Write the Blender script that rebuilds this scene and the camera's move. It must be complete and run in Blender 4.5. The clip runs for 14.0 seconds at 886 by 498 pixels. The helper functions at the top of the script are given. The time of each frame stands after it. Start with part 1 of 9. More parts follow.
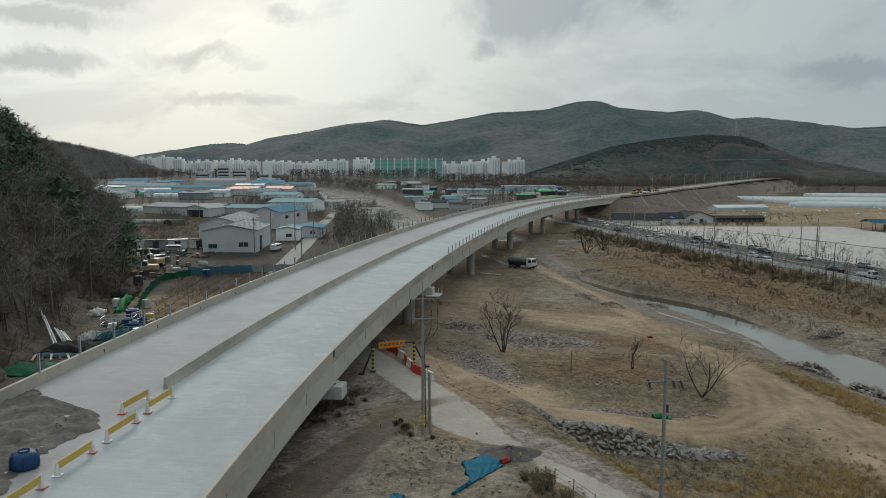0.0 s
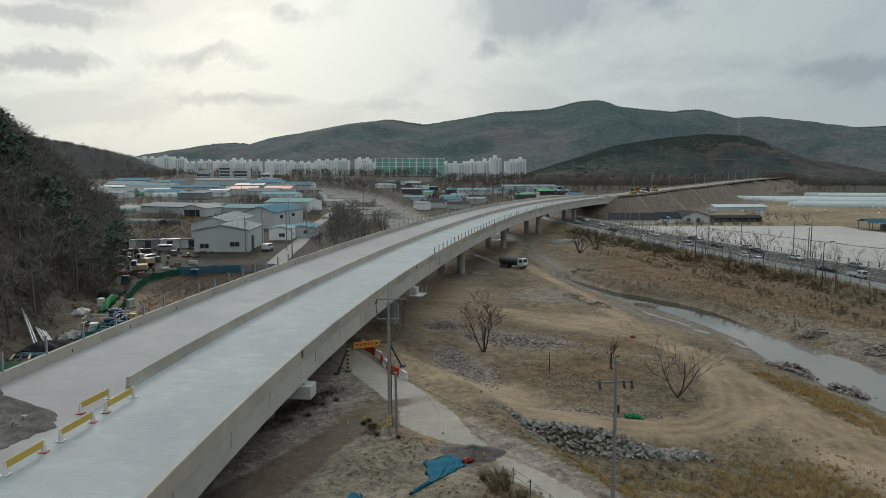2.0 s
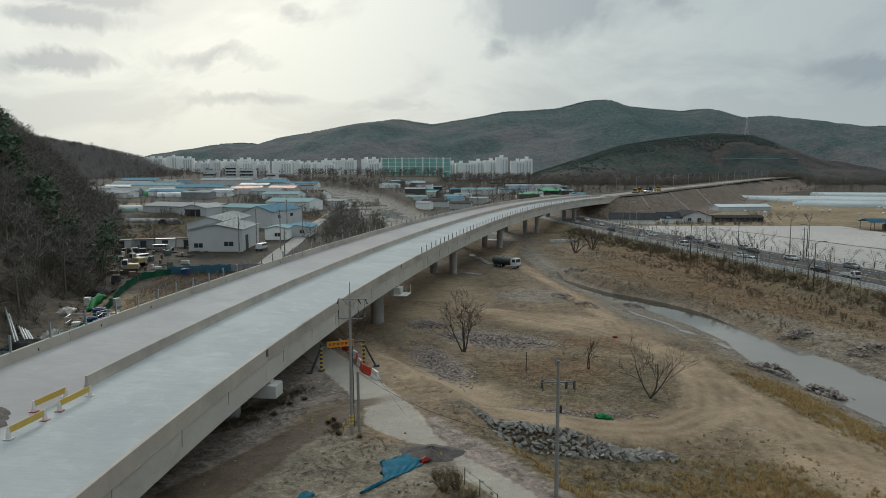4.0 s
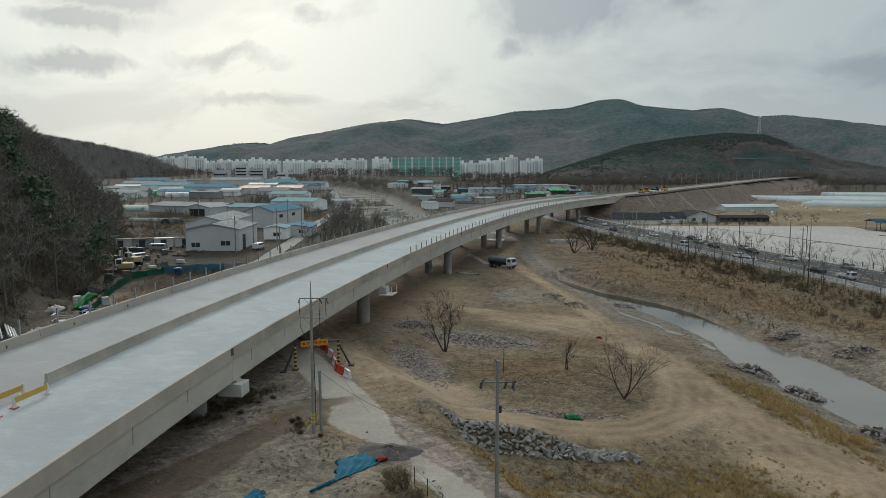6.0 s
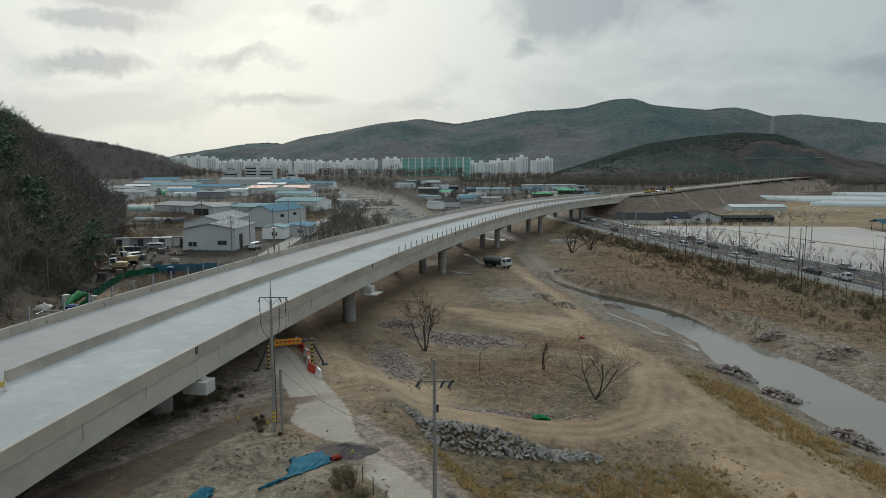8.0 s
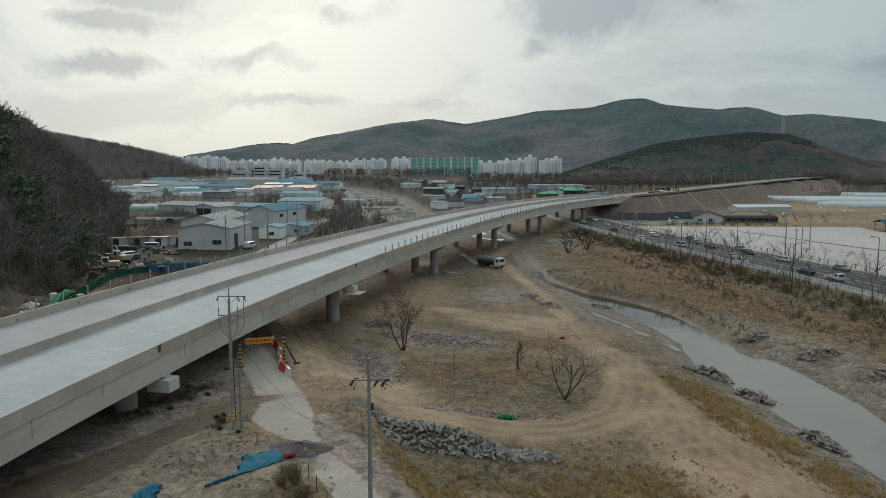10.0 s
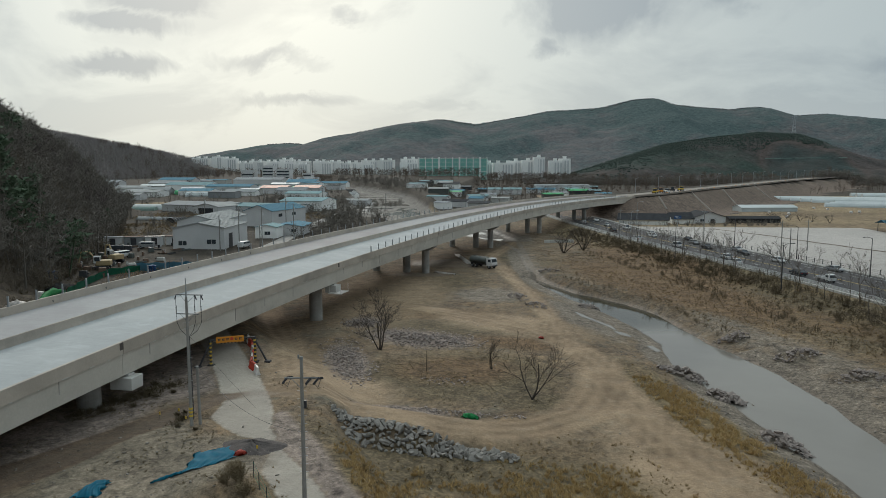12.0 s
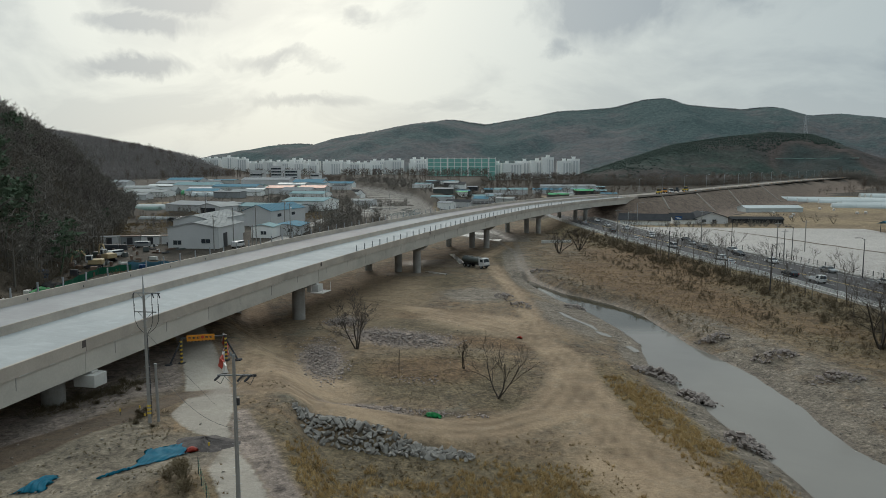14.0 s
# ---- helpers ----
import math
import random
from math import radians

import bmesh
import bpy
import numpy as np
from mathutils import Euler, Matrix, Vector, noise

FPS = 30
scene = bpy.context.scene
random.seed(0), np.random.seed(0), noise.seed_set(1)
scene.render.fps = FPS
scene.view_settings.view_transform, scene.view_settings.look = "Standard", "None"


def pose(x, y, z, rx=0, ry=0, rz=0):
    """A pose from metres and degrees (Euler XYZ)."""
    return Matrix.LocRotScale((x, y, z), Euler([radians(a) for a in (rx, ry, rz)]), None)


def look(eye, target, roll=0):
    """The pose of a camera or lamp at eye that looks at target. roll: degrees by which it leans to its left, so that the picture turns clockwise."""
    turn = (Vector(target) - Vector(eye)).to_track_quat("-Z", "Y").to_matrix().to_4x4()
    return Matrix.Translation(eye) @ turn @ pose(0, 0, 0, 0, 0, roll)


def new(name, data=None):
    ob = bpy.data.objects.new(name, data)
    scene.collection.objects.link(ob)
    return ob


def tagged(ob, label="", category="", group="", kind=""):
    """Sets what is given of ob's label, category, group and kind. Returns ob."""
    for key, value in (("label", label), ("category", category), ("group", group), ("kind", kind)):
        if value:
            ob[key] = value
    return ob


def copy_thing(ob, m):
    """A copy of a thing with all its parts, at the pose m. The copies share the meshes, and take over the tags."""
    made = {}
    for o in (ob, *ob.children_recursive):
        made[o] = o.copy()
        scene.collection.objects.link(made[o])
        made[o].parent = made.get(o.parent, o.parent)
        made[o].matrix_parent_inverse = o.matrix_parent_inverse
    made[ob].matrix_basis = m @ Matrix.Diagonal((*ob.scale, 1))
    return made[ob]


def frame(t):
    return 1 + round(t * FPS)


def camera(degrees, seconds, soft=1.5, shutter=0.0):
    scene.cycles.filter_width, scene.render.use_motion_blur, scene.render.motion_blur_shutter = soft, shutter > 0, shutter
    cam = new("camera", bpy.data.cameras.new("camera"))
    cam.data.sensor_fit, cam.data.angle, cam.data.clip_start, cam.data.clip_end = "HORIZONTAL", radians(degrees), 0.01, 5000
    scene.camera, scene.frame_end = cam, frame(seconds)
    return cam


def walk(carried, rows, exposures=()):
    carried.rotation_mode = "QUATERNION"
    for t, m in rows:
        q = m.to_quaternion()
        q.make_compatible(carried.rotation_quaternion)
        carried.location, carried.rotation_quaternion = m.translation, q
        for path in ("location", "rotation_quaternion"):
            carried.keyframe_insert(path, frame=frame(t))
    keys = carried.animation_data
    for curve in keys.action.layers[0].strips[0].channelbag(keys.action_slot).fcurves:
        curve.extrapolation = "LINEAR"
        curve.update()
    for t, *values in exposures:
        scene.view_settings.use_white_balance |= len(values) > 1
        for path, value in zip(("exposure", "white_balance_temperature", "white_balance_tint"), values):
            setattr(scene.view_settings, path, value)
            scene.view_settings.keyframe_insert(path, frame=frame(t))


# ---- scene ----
# the camera and its flight: seconds, eye, tilt, roll, yaw
cam = camera(64.7, 14.0, 0.7)
PATH = [
    (0, 0.360, 0.078, 25.432, 83.530, 0.010, 0.972),
    (1, 1.894, 0.071, 25.462, 83.512, 0.027, 1.080),
    (2, 3.747, 0.069, 25.489, 83.494, 0.041, 1.251),
    (3, 5.798, 0.079, 25.510, 83.479, 0.054, 1.543),
    (4, 8.001, 0.101, 25.525, 83.466, 0.065, 1.954),
    (5, 10.311, 0.136, 25.534, 83.456, 0.073, 2.450),
    (6, 12.688, 0.184, 25.538, 83.449, 0.080, 2.985),
    (7, 15.105, 0.247, 25.536, 83.444, 0.085, 3.518),
    (8, 17.546, 0.324, 25.528, 83.442, 0.088, 4.025),
    (9, 20.011, 0.417, 25.515, 83.443, 0.089, 4.498),
    (10, 22.508, 0.525, 25.495, 83.447, 0.088, 4.950),
    (11, 25.048, 0.650, 25.470, 83.453, 0.085, 5.401),
    (12, 27.636, 0.793, 25.440, 83.462, 0.080, 5.872),
    (13, 30.264, 0.953, 25.403, 83.474, 0.073, 6.360),
    (14, 32.891, 1.132, 25.361, 83.489, 0.064, 6.815),
]
walk(cam, [(t, pose(x, y, z, rx, ry, rz)) for t, x, y, z, rx, ry, rz in PATH])

# ---- world, sun and exposure ----
SUN_AZ, SUN_EL = radians(-20.0), radians(24.0)      # ahead and to the left, behind cloud
sun_way = Vector((math.sin(SUN_AZ) * math.cos(SUN_EL), math.cos(SUN_AZ) * math.cos(SUN_EL), math.sin(SUN_EL)))


class Nodes:
    """Short hand for node trees: n(type, inputs) returns the node."""

    def __init__(self, tree):
        self.tree = tree
        tree.nodes.clear()

    def __call__(self, kind, ins=None):
        node = self.tree.nodes.new(kind)
        return self.feed(node, ins)

    def feed(self, node, ins):
        for key, value in (ins or {}).items():
            if isinstance(value, bpy.types.NodeSocket):
                self.tree.links.new(value, node.inputs[key])
            else:
                node.inputs[key].default_value = value
        return node

    def math(self, op, a, b=0.0, clamp=False):
        node = self("ShaderNodeMath")
        node.operation, node.use_clamp = op, clamp
        return self.feed(node, {0: a, 1: b}).outputs[0]

    def mix(self, fac, a, b, blend="MIX"):
        node = self("ShaderNodeMix")
        node.data_type, node.blend_type = "RGBA", blend
        return self.feed(node, {0: fac, 6: a, 7: b}).outputs[2]

    def mask(self, key):
        node = self("ShaderNodeAttribute")
        node.attribute_name = key
        return node.outputs["Fac"]

    def ramp(self, fac, *stops):
        node = self("ShaderNodeValToRGB", {0: fac})
        el = node.color_ramp.elements
        while len(el) < len(stops):
            el.new(0.5)
        for e, (at, c) in zip(el, stops):
            e.position = at
            e.color = (c, c, c, 1) if not isinstance(c, tuple) else (*c, 1)
        return node.outputs[0]

    def noise(self, vec, scale, detail=4.0, rough=0.55, distort=0.0):
        return self("ShaderNodeTexNoise", {"Vector": vec, "Scale": scale, "Detail": detail, "Roughness": rough, "Distortion": distort}).outputs[0]


def make_world():
    world = bpy.data.worlds.new("sky")
    scene.world = world
    world.use_nodes = True
    n = Nodes(world.node_tree)
    way = n("ShaderNodeTexCoord").outputs["Generated"]
    sky = n("ShaderNodeTexSky")
    sky.sky_type, sky.sun_disc, sky.sun_elevation, sky.sun_rotation, sky.dust_density = "NISHITA", False, SUN_EL, SUN_AZ, 3.0
    clear = n.mix(1.0, sky.outputs[0], (0.07, 0.07, 0.07, 1), "MULTIPLY")
    up = n("ShaderNodeSeparateXYZ", {0: way}).outputs
    # clouds lie on a level sheet: the direction divided by its height
    height = n.math("ADD", n.math("MAXIMUM", up[2], 0.0), 0.42)
    sheet = n("ShaderNodeCombineXYZ", {0: n.math("DIVIDE", up[0], height), 1: n.math("DIVIDE", up[1], height), 2: 0.0}).outputs[0]
    sheet = n("ShaderNodeMapping", {0: sheet, 1: (6.4, 3.3, 0.0), 3: (0.8, 1.0, 1.0)}).outputs[0]
    big = n.noise(sheet, 0.85, 5.0, 0.55, 0.3)
    small = n.noise(sheet, 3.1, 8.0, 0.58, 0.5)
    both = n.math("ADD", n.math("MULTIPLY", big, 0.42), n.math("MULTIPLY", small, 0.58))
    dark = n.ramp(both, (0.455, 0.0), (0.545, 1.0))
    # heavier drifts of cloud: (bearing, elevation, half width, half height, depth), degrees
    az = n.math("MULTIPLY", n.math("ARCTAN2", up[0], up[1]), 57.2958)
    el = n.math("MULTIPLY", n.math("ARCSINE", up[2]), 57.2958)
    curl = n.noise(way, 9.0, 6.0, 0.62, 0.6)
    curl_b = n.noise(n("ShaderNodeMapping", {0: way, 1: (3.1, 7.7, 1.3)}).outputs[0], 9.0, 6.0, 0.62, 0.6)
    az = n.math("ADD", az, n.math("MULTIPLY", n.math("SUBTRACT", curl, 0.66), 9.0))
    el = n.math("ADD", el, n.math("MULTIPLY", n.math("SUBTRACT", curl_b, 0.72), 5.0))
    drift = 0.0
    for a, e, ra, re, depth in ((4.6, 11.4, 5.4, 3.2, 1.0), (9.5, 13.2, 6.0, 1.8, 0.9), (14.5, 11.8, 2.0, 1.8, 0.6), (2.0, 8.0, 2.4, 1.0, 0.6), (-28.6, 11.2, 4.6, 1.3, 1.0), (-31.0, 9.2, 4.0, 0.9, 0.9), (-31.5, 6.3, 4.6, 0.8, 0.8), (-26.0, 13.4, 3.0, 0.7, 0.6),
                                (-21.5, 7.2, 5.0, 0.8, 0.55), (-12.5, 13.0, 1.7, 0.9, 0.65), (-15.6, 10.8, 1.5, 0.9, 0.5), (-19.0, 4.4, 7.0, 0.7, 0.5), (-8.0, 4.0, 5.0, 0.6, 0.35), (27.0, 5.6, 4.5, 1.1, 0.7), (24.0, 12.5, 7.0, 1.5, 0.5)):
        u = n.math("POWER", n.math("ABSOLUTE", n.math("DIVIDE", n.math("SUBTRACT", az, a), ra)), 2.0)
        v = n.math("POWER", n.math("ABSOLUTE", n.math("DIVIDE", n.math("SUBTRACT", el, e), re)), 2.0)
        one = n.math("MULTIPLY", n.math("EXPONENT", n.math("MULTIPLY", n.math("ADD", u, v), -1.0)), depth)
        drift = one if drift == 0.0 else n.math("MAXIMUM", drift, one)
    # glow of the veiled sun
    toward = n("ShaderNodeVectorMath", {0: way, 1: tuple(sun_way)})
    toward.operation = "DOT_PRODUCT"
    dot = toward.outputs["Value"]
    glow = n.math("POWER", n.math("MAXIMUM", dot, 0.0), 6.6)
    veil = n.mix(glow, (0.420, 0.492, 0.515, 1), (0.898, 0.94, 0.868, 1))
    shade = n.mix(glow, (0.290, 0.350, 0.390, 1), (0.47, 0.525, 0.545, 1))
    cover = n.mix(n.math("MULTIPLY", dark, 0.42), veil, shade)
    cover = n.mix(n.ramp(drift, (0.20, 0.0), (0.62, 0.95)), cover, shade)
    low = n.ramp(up[2], (0.0, 1.0), (0.10, 0.0))
    cover = n.mix(n.math("MULTIPLY", low, 0.35), cover, n.mix(glow, (0.52, 0.57, 0.585, 1), (0.86, 0.86, 0.76, 1)))
    # an overcast sky is brightest overhead
    lift = n.math("ADD", n.math("MULTIPLY", n.ramp(up[2], (0.30, 0.0), (0.95, 1.0)), 0.95), 1.0)
    cover = n.mix(1.0, cover, n("ShaderNodeCombineXYZ", {0: lift, 1: lift, 2: lift}).outputs[0], "MULTIPLY")
    col = n.mix(0.93, clear, cover)
    back = n("ShaderNodeBackground", {0: col, 1: 1.0})
    n("ShaderNodeOutputWorld", {0: back.outputs[0]})


make_world()
sun = new("sun", bpy.data.lights.new("sun", "SUN"))
sun.data.energy, sun.data.angle, sun.data.color = 1.1, radians(14), (1.0, 0.95, 0.87)
sun.matrix_world = look((0, 0, 80), Vector((0, 0, 80)) - sun_way)
scene.view_settings.exposure = 0.0

# ---- materials ----
def surface(name, base, alt=None, scale=1.0, fine=12.0, rough=0.85, bump=0.25, metal=0.0, spread=0.12, coord="Object", spec=0.3, stain=None, stain_amount=0.0):
    """A plain weathered surface: two colours mixed at a large scale, grain at a fine one, and a little relief."""
    mat = bpy.data.materials.new(name)
    mat.use_nodes = True
    n = Nodes(mat.node_tree)
    at = n("ShaderNodeTexCoord").outputs[coord]
    alt = alt or tuple(c * 0.75 for c in base)
    wide = n.noise(at, scale, 5.0, 0.6, 0.3)
    grain = n.noise(at, fine, 3.0, 0.6)
    col = n.mix(n.ramp(wide, (0.35, 0.0), (0.65, 1.0)), (*base, 1), (*alt, 1))
    if stain:
        spots = n.noise(at, scale * 0.35, 6.0, 0.65, 0.8)
        col = n.mix(n.math("MULTIPLY", n.ramp(spots, (0.5, 0.0), (0.68, 1.0)), stain_amount), col, (*stain, 1))
    dim = n.math("ADD", n.math("MULTIPLY", grain, spread * 2), 1.0 - spread)
    luck = n("ShaderNodeObjectInfo").outputs["Random"]
    dim = n.math("MULTIPLY", dim, n.math("ADD", n.math("MULTIPLY", luck, 0.10), 0.95))
    grey = n("ShaderNodeCombineXYZ", {0: dim, 1: dim, 2: dim}).outputs[0]
    col = n.mix(1.0, col, grey, "MULTIPLY")
    normal = n("ShaderNodeBump", {"Strength": bump, "Distance": 0.03, "Height": n.math("ADD", grain, wide)}).outputs[0]
    r = n.math("ADD", n.math("MULTIPLY", wide, 0.15), rough - 0.075)
    bsdf = n("ShaderNodeBsdfPrincipled", {"Base Color": col, "Roughness": r, "Metallic": metal, "Normal": normal, "Specular IOR Level": spec})
    n("ShaderNodeOutputMaterial", {0: bsdf.outputs[0]})
    return mat


def foliage(name, a, b, rough=0.9):
    """Leaves or twigs: colour varies from piece to piece."""
    mat = bpy.data.materials.new(name)
    mat.use_nodes = True
    n = Nodes(mat.node_tree)
    geo = n("ShaderNodeNewGeometry")
    spot = n.noise(geo.outputs["Position"], 0.06, 4.0, 0.6)
    f = n.math("ADD", n.math("MULTIPLY", geo.outputs["Random Per Island"], 0.55), n.math("MULTIPLY", spot, 0.6), True)
    col = n.mix(f, (*a, 1), (*b, 1))
    bsdf = n("ShaderNodeBsdfPrincipled", {"Base Color": col, "Roughness": rough, "Specular IOR Level": 0.15})
    n("ShaderNodeOutputMaterial", {0: bsdf.outputs[0]})
    return mat


def ground_material():
    """One sheet of ground. Layers are told apart by the masks on its points."""
    mat = bpy.data.materials.new("ground")
    mat.use_nodes = True
    n = Nodes(mat.node_tree)
    at = n("ShaderNodeTexCoord").outputs["Object"]
    huge = n.noise(at, 0.018, 5.0, 0.6, 0.4)
    wide = n.noise(at, 0.11, 6.0, 0.62, 0.5)
    mid = n.noise(at, 0.55, 6.0, 0.65, 0.4)
    fine = n.noise(at, 2.4, 6.0, 0.7)
    tiny = n.noise(at, 7.0, 4.0, 0.65)
    edge = n.math("ADD", n.math("MULTIPLY", n.math("SUBTRACT", wide, 0.5), 0.9), n.math("MULTIPLY", n.math("SUBTRACT", mid, 0.5), 0.8))

    def cut(key, sharp=0.12, ragged=1.0):
        value = n.math("ADD", n.mask(key), n.math("MULTIPLY", edge, ragged * 0.5))
        return n.ramp(value, (0.5 - sharp, 0.0), (0.5 + sharp, 1.0))

    soil = n.mix(n.ramp(wide, (0.35, 0.0), (0.65, 1.0)), (0.138, 0.101, 0.067, 1), (0.198, 0.143, 0.090, 1))
    soil = n.mix(n.ramp(mid, (0.45, 0.0), (0.7, 0.7)), soil, (0.108, 0.084, 0.061, 1))
    dry = n.mix(n.ramp(fine, (0.35, 0.0), (0.65, 1.0)), (0.110, 0.085, 0.050, 1), (0.200, 0.148, 0.082, 1))
    dry = n.mix(n.ramp(wide, (0.5, 0.0), (0.62, 0.6)), dry, (0.136, 0.087, 0.051, 1))
    hue = n.noise(at, 0.21, 6.0, 0.7, 0.9)
    soil = n.mix(n.ramp(hue, (0.54, 0.0), (0.66, 0.8)), soil, (0.235, 0.152, 0.082, 1))
    soil = n.mix(n.ramp(hue, (0.34, 0.8), (0.46, 0.0)), soil, (0.118, 0.108, 0.082, 1))
    col = n.mix(cut("grass", 0.2), soil, dry)
    turf = n.mix(n.ramp(fine, (0.35, 0.0), (0.65, 1.0)), (0.082, 0.066, 0.042, 1), (0.142, 0.108, 0.063, 1))
    col = n.mix(n.math("MULTIPLY", cut("turf", 0.28, 1.2), 0.9), col, turf)
    rust = n.mix(n.ramp(fine, (0.35, 0.0), (0.65, 1.0)), (0.105, 0.068, 0.039, 1), (0.168, 0.106, 0.056, 1))
    col = n.mix(cut("rust", 0.25), col, rust)
    stone = n("ShaderNodeTexVoronoi", {"Vector": at, "Scale": 2.6, "Randomness": 1.0})
    pebble = n.mix(n.ramp(fine, (0.3, 0.0), (0.7, 1.0)), (0.152, 0.128, 0.102, 1), (0.305, 0.256, 0.203, 1))
    pebble = n.mix(n.ramp(stone.outputs["Distance"], (0.05, 0.0), (0.5, 0.55)), pebble, (0.105, 0.087, 0.069, 1))
    col = n.mix(cut("gravel", 0.15, 1.3), col, pebble)
    track = n.mix(n.ramp(wide, (0.35, 0.0), (0.68, 1.0)), (0.332, 0.241, 0.156, 1), (0.262, 0.190, 0.124, 1))
    track = n.mix(n.ramp(mid, (0.5, 0.0), (0.75, 0.6)), track, (0.330, 0.268, 0.196, 1))
    col = n.mix(cut("track", 0.22, 0.55), col, track)
    rut = n.mix(0.35, (0.150, 0.098, 0.060, 1), soil)
    broken = n.ramp(wide, (0.40, 0.15), (0.56, 1.0))
    col = n.mix(n.math("MULTIPLY", n.math("MULTIPLY", n.mask("rut"), broken), 0.9), col, rut)
    conc = n.mix(n.ramp(wide, (0.35, 0.0), (0.65, 1.0)), (0.360, 0.322, 0.274, 1), (0.305, 0.270, 0.230, 1))
    col = n.mix(cut("concrete", 0.14, 0.10), col, conc)
    mauve = n.mix(n.ramp(mid, (0.35, 0.0), (0.65, 1.0)), (0.253, 0.203, 0.170, 1), (0.184, 0.148, 0.127, 1))
    col = n.mix(cut("crushed", 0.22, 0.2), col, mauve)
    tan = n.mix(n.ramp(mid, (0.35, 0.0), (0.65, 1.0)), (0.218, 0.182, 0.136, 1), (0.150, 0.124, 0.092, 1))
    col = n.mix(cut("tan", 0.18, 1.0), col, tan)
    earth = n.mix(n.ramp(mid, (0.35, 0.0), (0.65, 1.0)), (0.170, 0.120, 0.082, 1), (0.092, 0.066, 0.048, 1))
    col = n.mix(cut("earth", 0.15, 0.7), col, earth)
    wet = cut("wet", 0.2, 0.8)
    col = n.mix(n.math("MULTIPLY", wet, 0.6), col, (0.108, 0.081, 0.059, 1))
    wood = n.mix(n.ramp(wide, (0.35, 0.0), (0.65, 1.0)), (0.080, 0.064, 0.050, 1), (0.115, 0.091, 0.068, 1))
    col = n.mix(cut("wood", 0.2), col, wood)
    snow = n.mix(n.ramp(mid, (0.3, 0.0), (0.7, 1.0)), (0.455, 0.425, 0.398, 1), (0.375, 0.346, 0.322, 1))
    col = n.mix(cut("sheet", 0.08, 0.3), col, snow)
    yard = n.mix(n.ramp(wide, (0.35, 0.0), (0.65, 1.0)), (0.040, 0.033, 0.025, 1), (0.064, 0.051, 0.038, 1))
    yard = n.mix(n.ramp(mid, (0.45, 0.0), (0.7, 0.8)), yard, (0.040, 0.032, 0.025, 1))
    col = n.mix(cut("yard", 0.2), col, yard)
    paddy = n.mix(n.ramp(huge, (0.4, 0.0), (0.6, 1.0)), (0.280, 0.209, 0.125, 1), (0.173, 0.126, 0.080, 1))
    col = n.mix(cut("paddy", 0.15), col, paddy)
    flank = n.mix(n.ramp(mid, (0.35, 0.0), (0.65, 1.0)), (0.172, 0.128, 0.100, 1), (0.125, 0.094, 0.076, 1))
    col = n.mix(cut("flank", 0.2), col, flank)
    bar = n.mix(n.ramp(mid, (0.35, 0.0), (0.65, 1.0)), (0.225, 0.208, 0.188, 1), (0.140, 0.128, 0.114, 1))
    col = n.mix(cut("shoal", 0.2), col, bar)
    fleck = n.math("MULTIPLY", n.math("SUBTRACT", n.math("ADD", tiny, fine), 1.0), n.math("SUBTRACT", 1.25, n.math("MAXIMUM", n.mask("concrete"), n.math("MULTIPLY", n.mask("track"), 0.7))))
    dim = n.math("ADD", fleck, 1.0)
    dim = n.math("MULTIPLY", dim, n.math("ADD", n.math("MULTIPLY", huge, 0.5), 0.75))
    rough_spot = n.noise(at, 0.95, 8.0, 0.72, 0.9)
    clump = n.noise(at, 0.27, 7.0, 0.7, 0.8)
    smoothed = n.math("SUBTRACT", 1.0, n.math("MULTIPLY", n.math("MAXIMUM", n.mask("concrete"), n.math("MAXIMUM", n.mask("sheet"), n.math("MULTIPLY", n.mask("track"), 0.95))), 0.85))
    spots = n.math("ADD", n.math("MULTIPLY", n.math("SUBTRACT", rough_spot, 0.5), 3.0), n.math("MULTIPLY", n.math("SUBTRACT", clump, 0.5), 2.0))
    dim = n.math("MULTIPLY", dim, n.math("MAXIMUM", n.math("ADD", 1.0, n.math("MULTIPLY", spots, smoothed)), 0.35))
    grey = n("ShaderNodeCombineXYZ", {0: dim, 1: dim, 2: dim}).outputs[0]
    col = n.mix(1.0, col, grey, "MULTIPLY")
    h = n.math("ADD", n.math("MULTIPLY", fine, 0.6), n.math("ADD", n.math("MULTIPLY", mid, 1.2), n.math("MULTIPLY", tiny, 0.2)))
    normal = n("ShaderNodeBump", {"Strength": 0.7, "Distance": 0.25, "Height": h}).outputs[0]
    r = n.math("SUBTRACT", 0.95, n.math("MULTIPLY", wet, 0.35))
    bsdf = n("ShaderNodeBsdfPrincipled", {"Base Color": col, "Roughness": r, "Normal": normal, "Specular IOR Level": 0.25})
    n("ShaderNodeOutputMaterial", {0: bsdf.outputs[0]})
    return mat


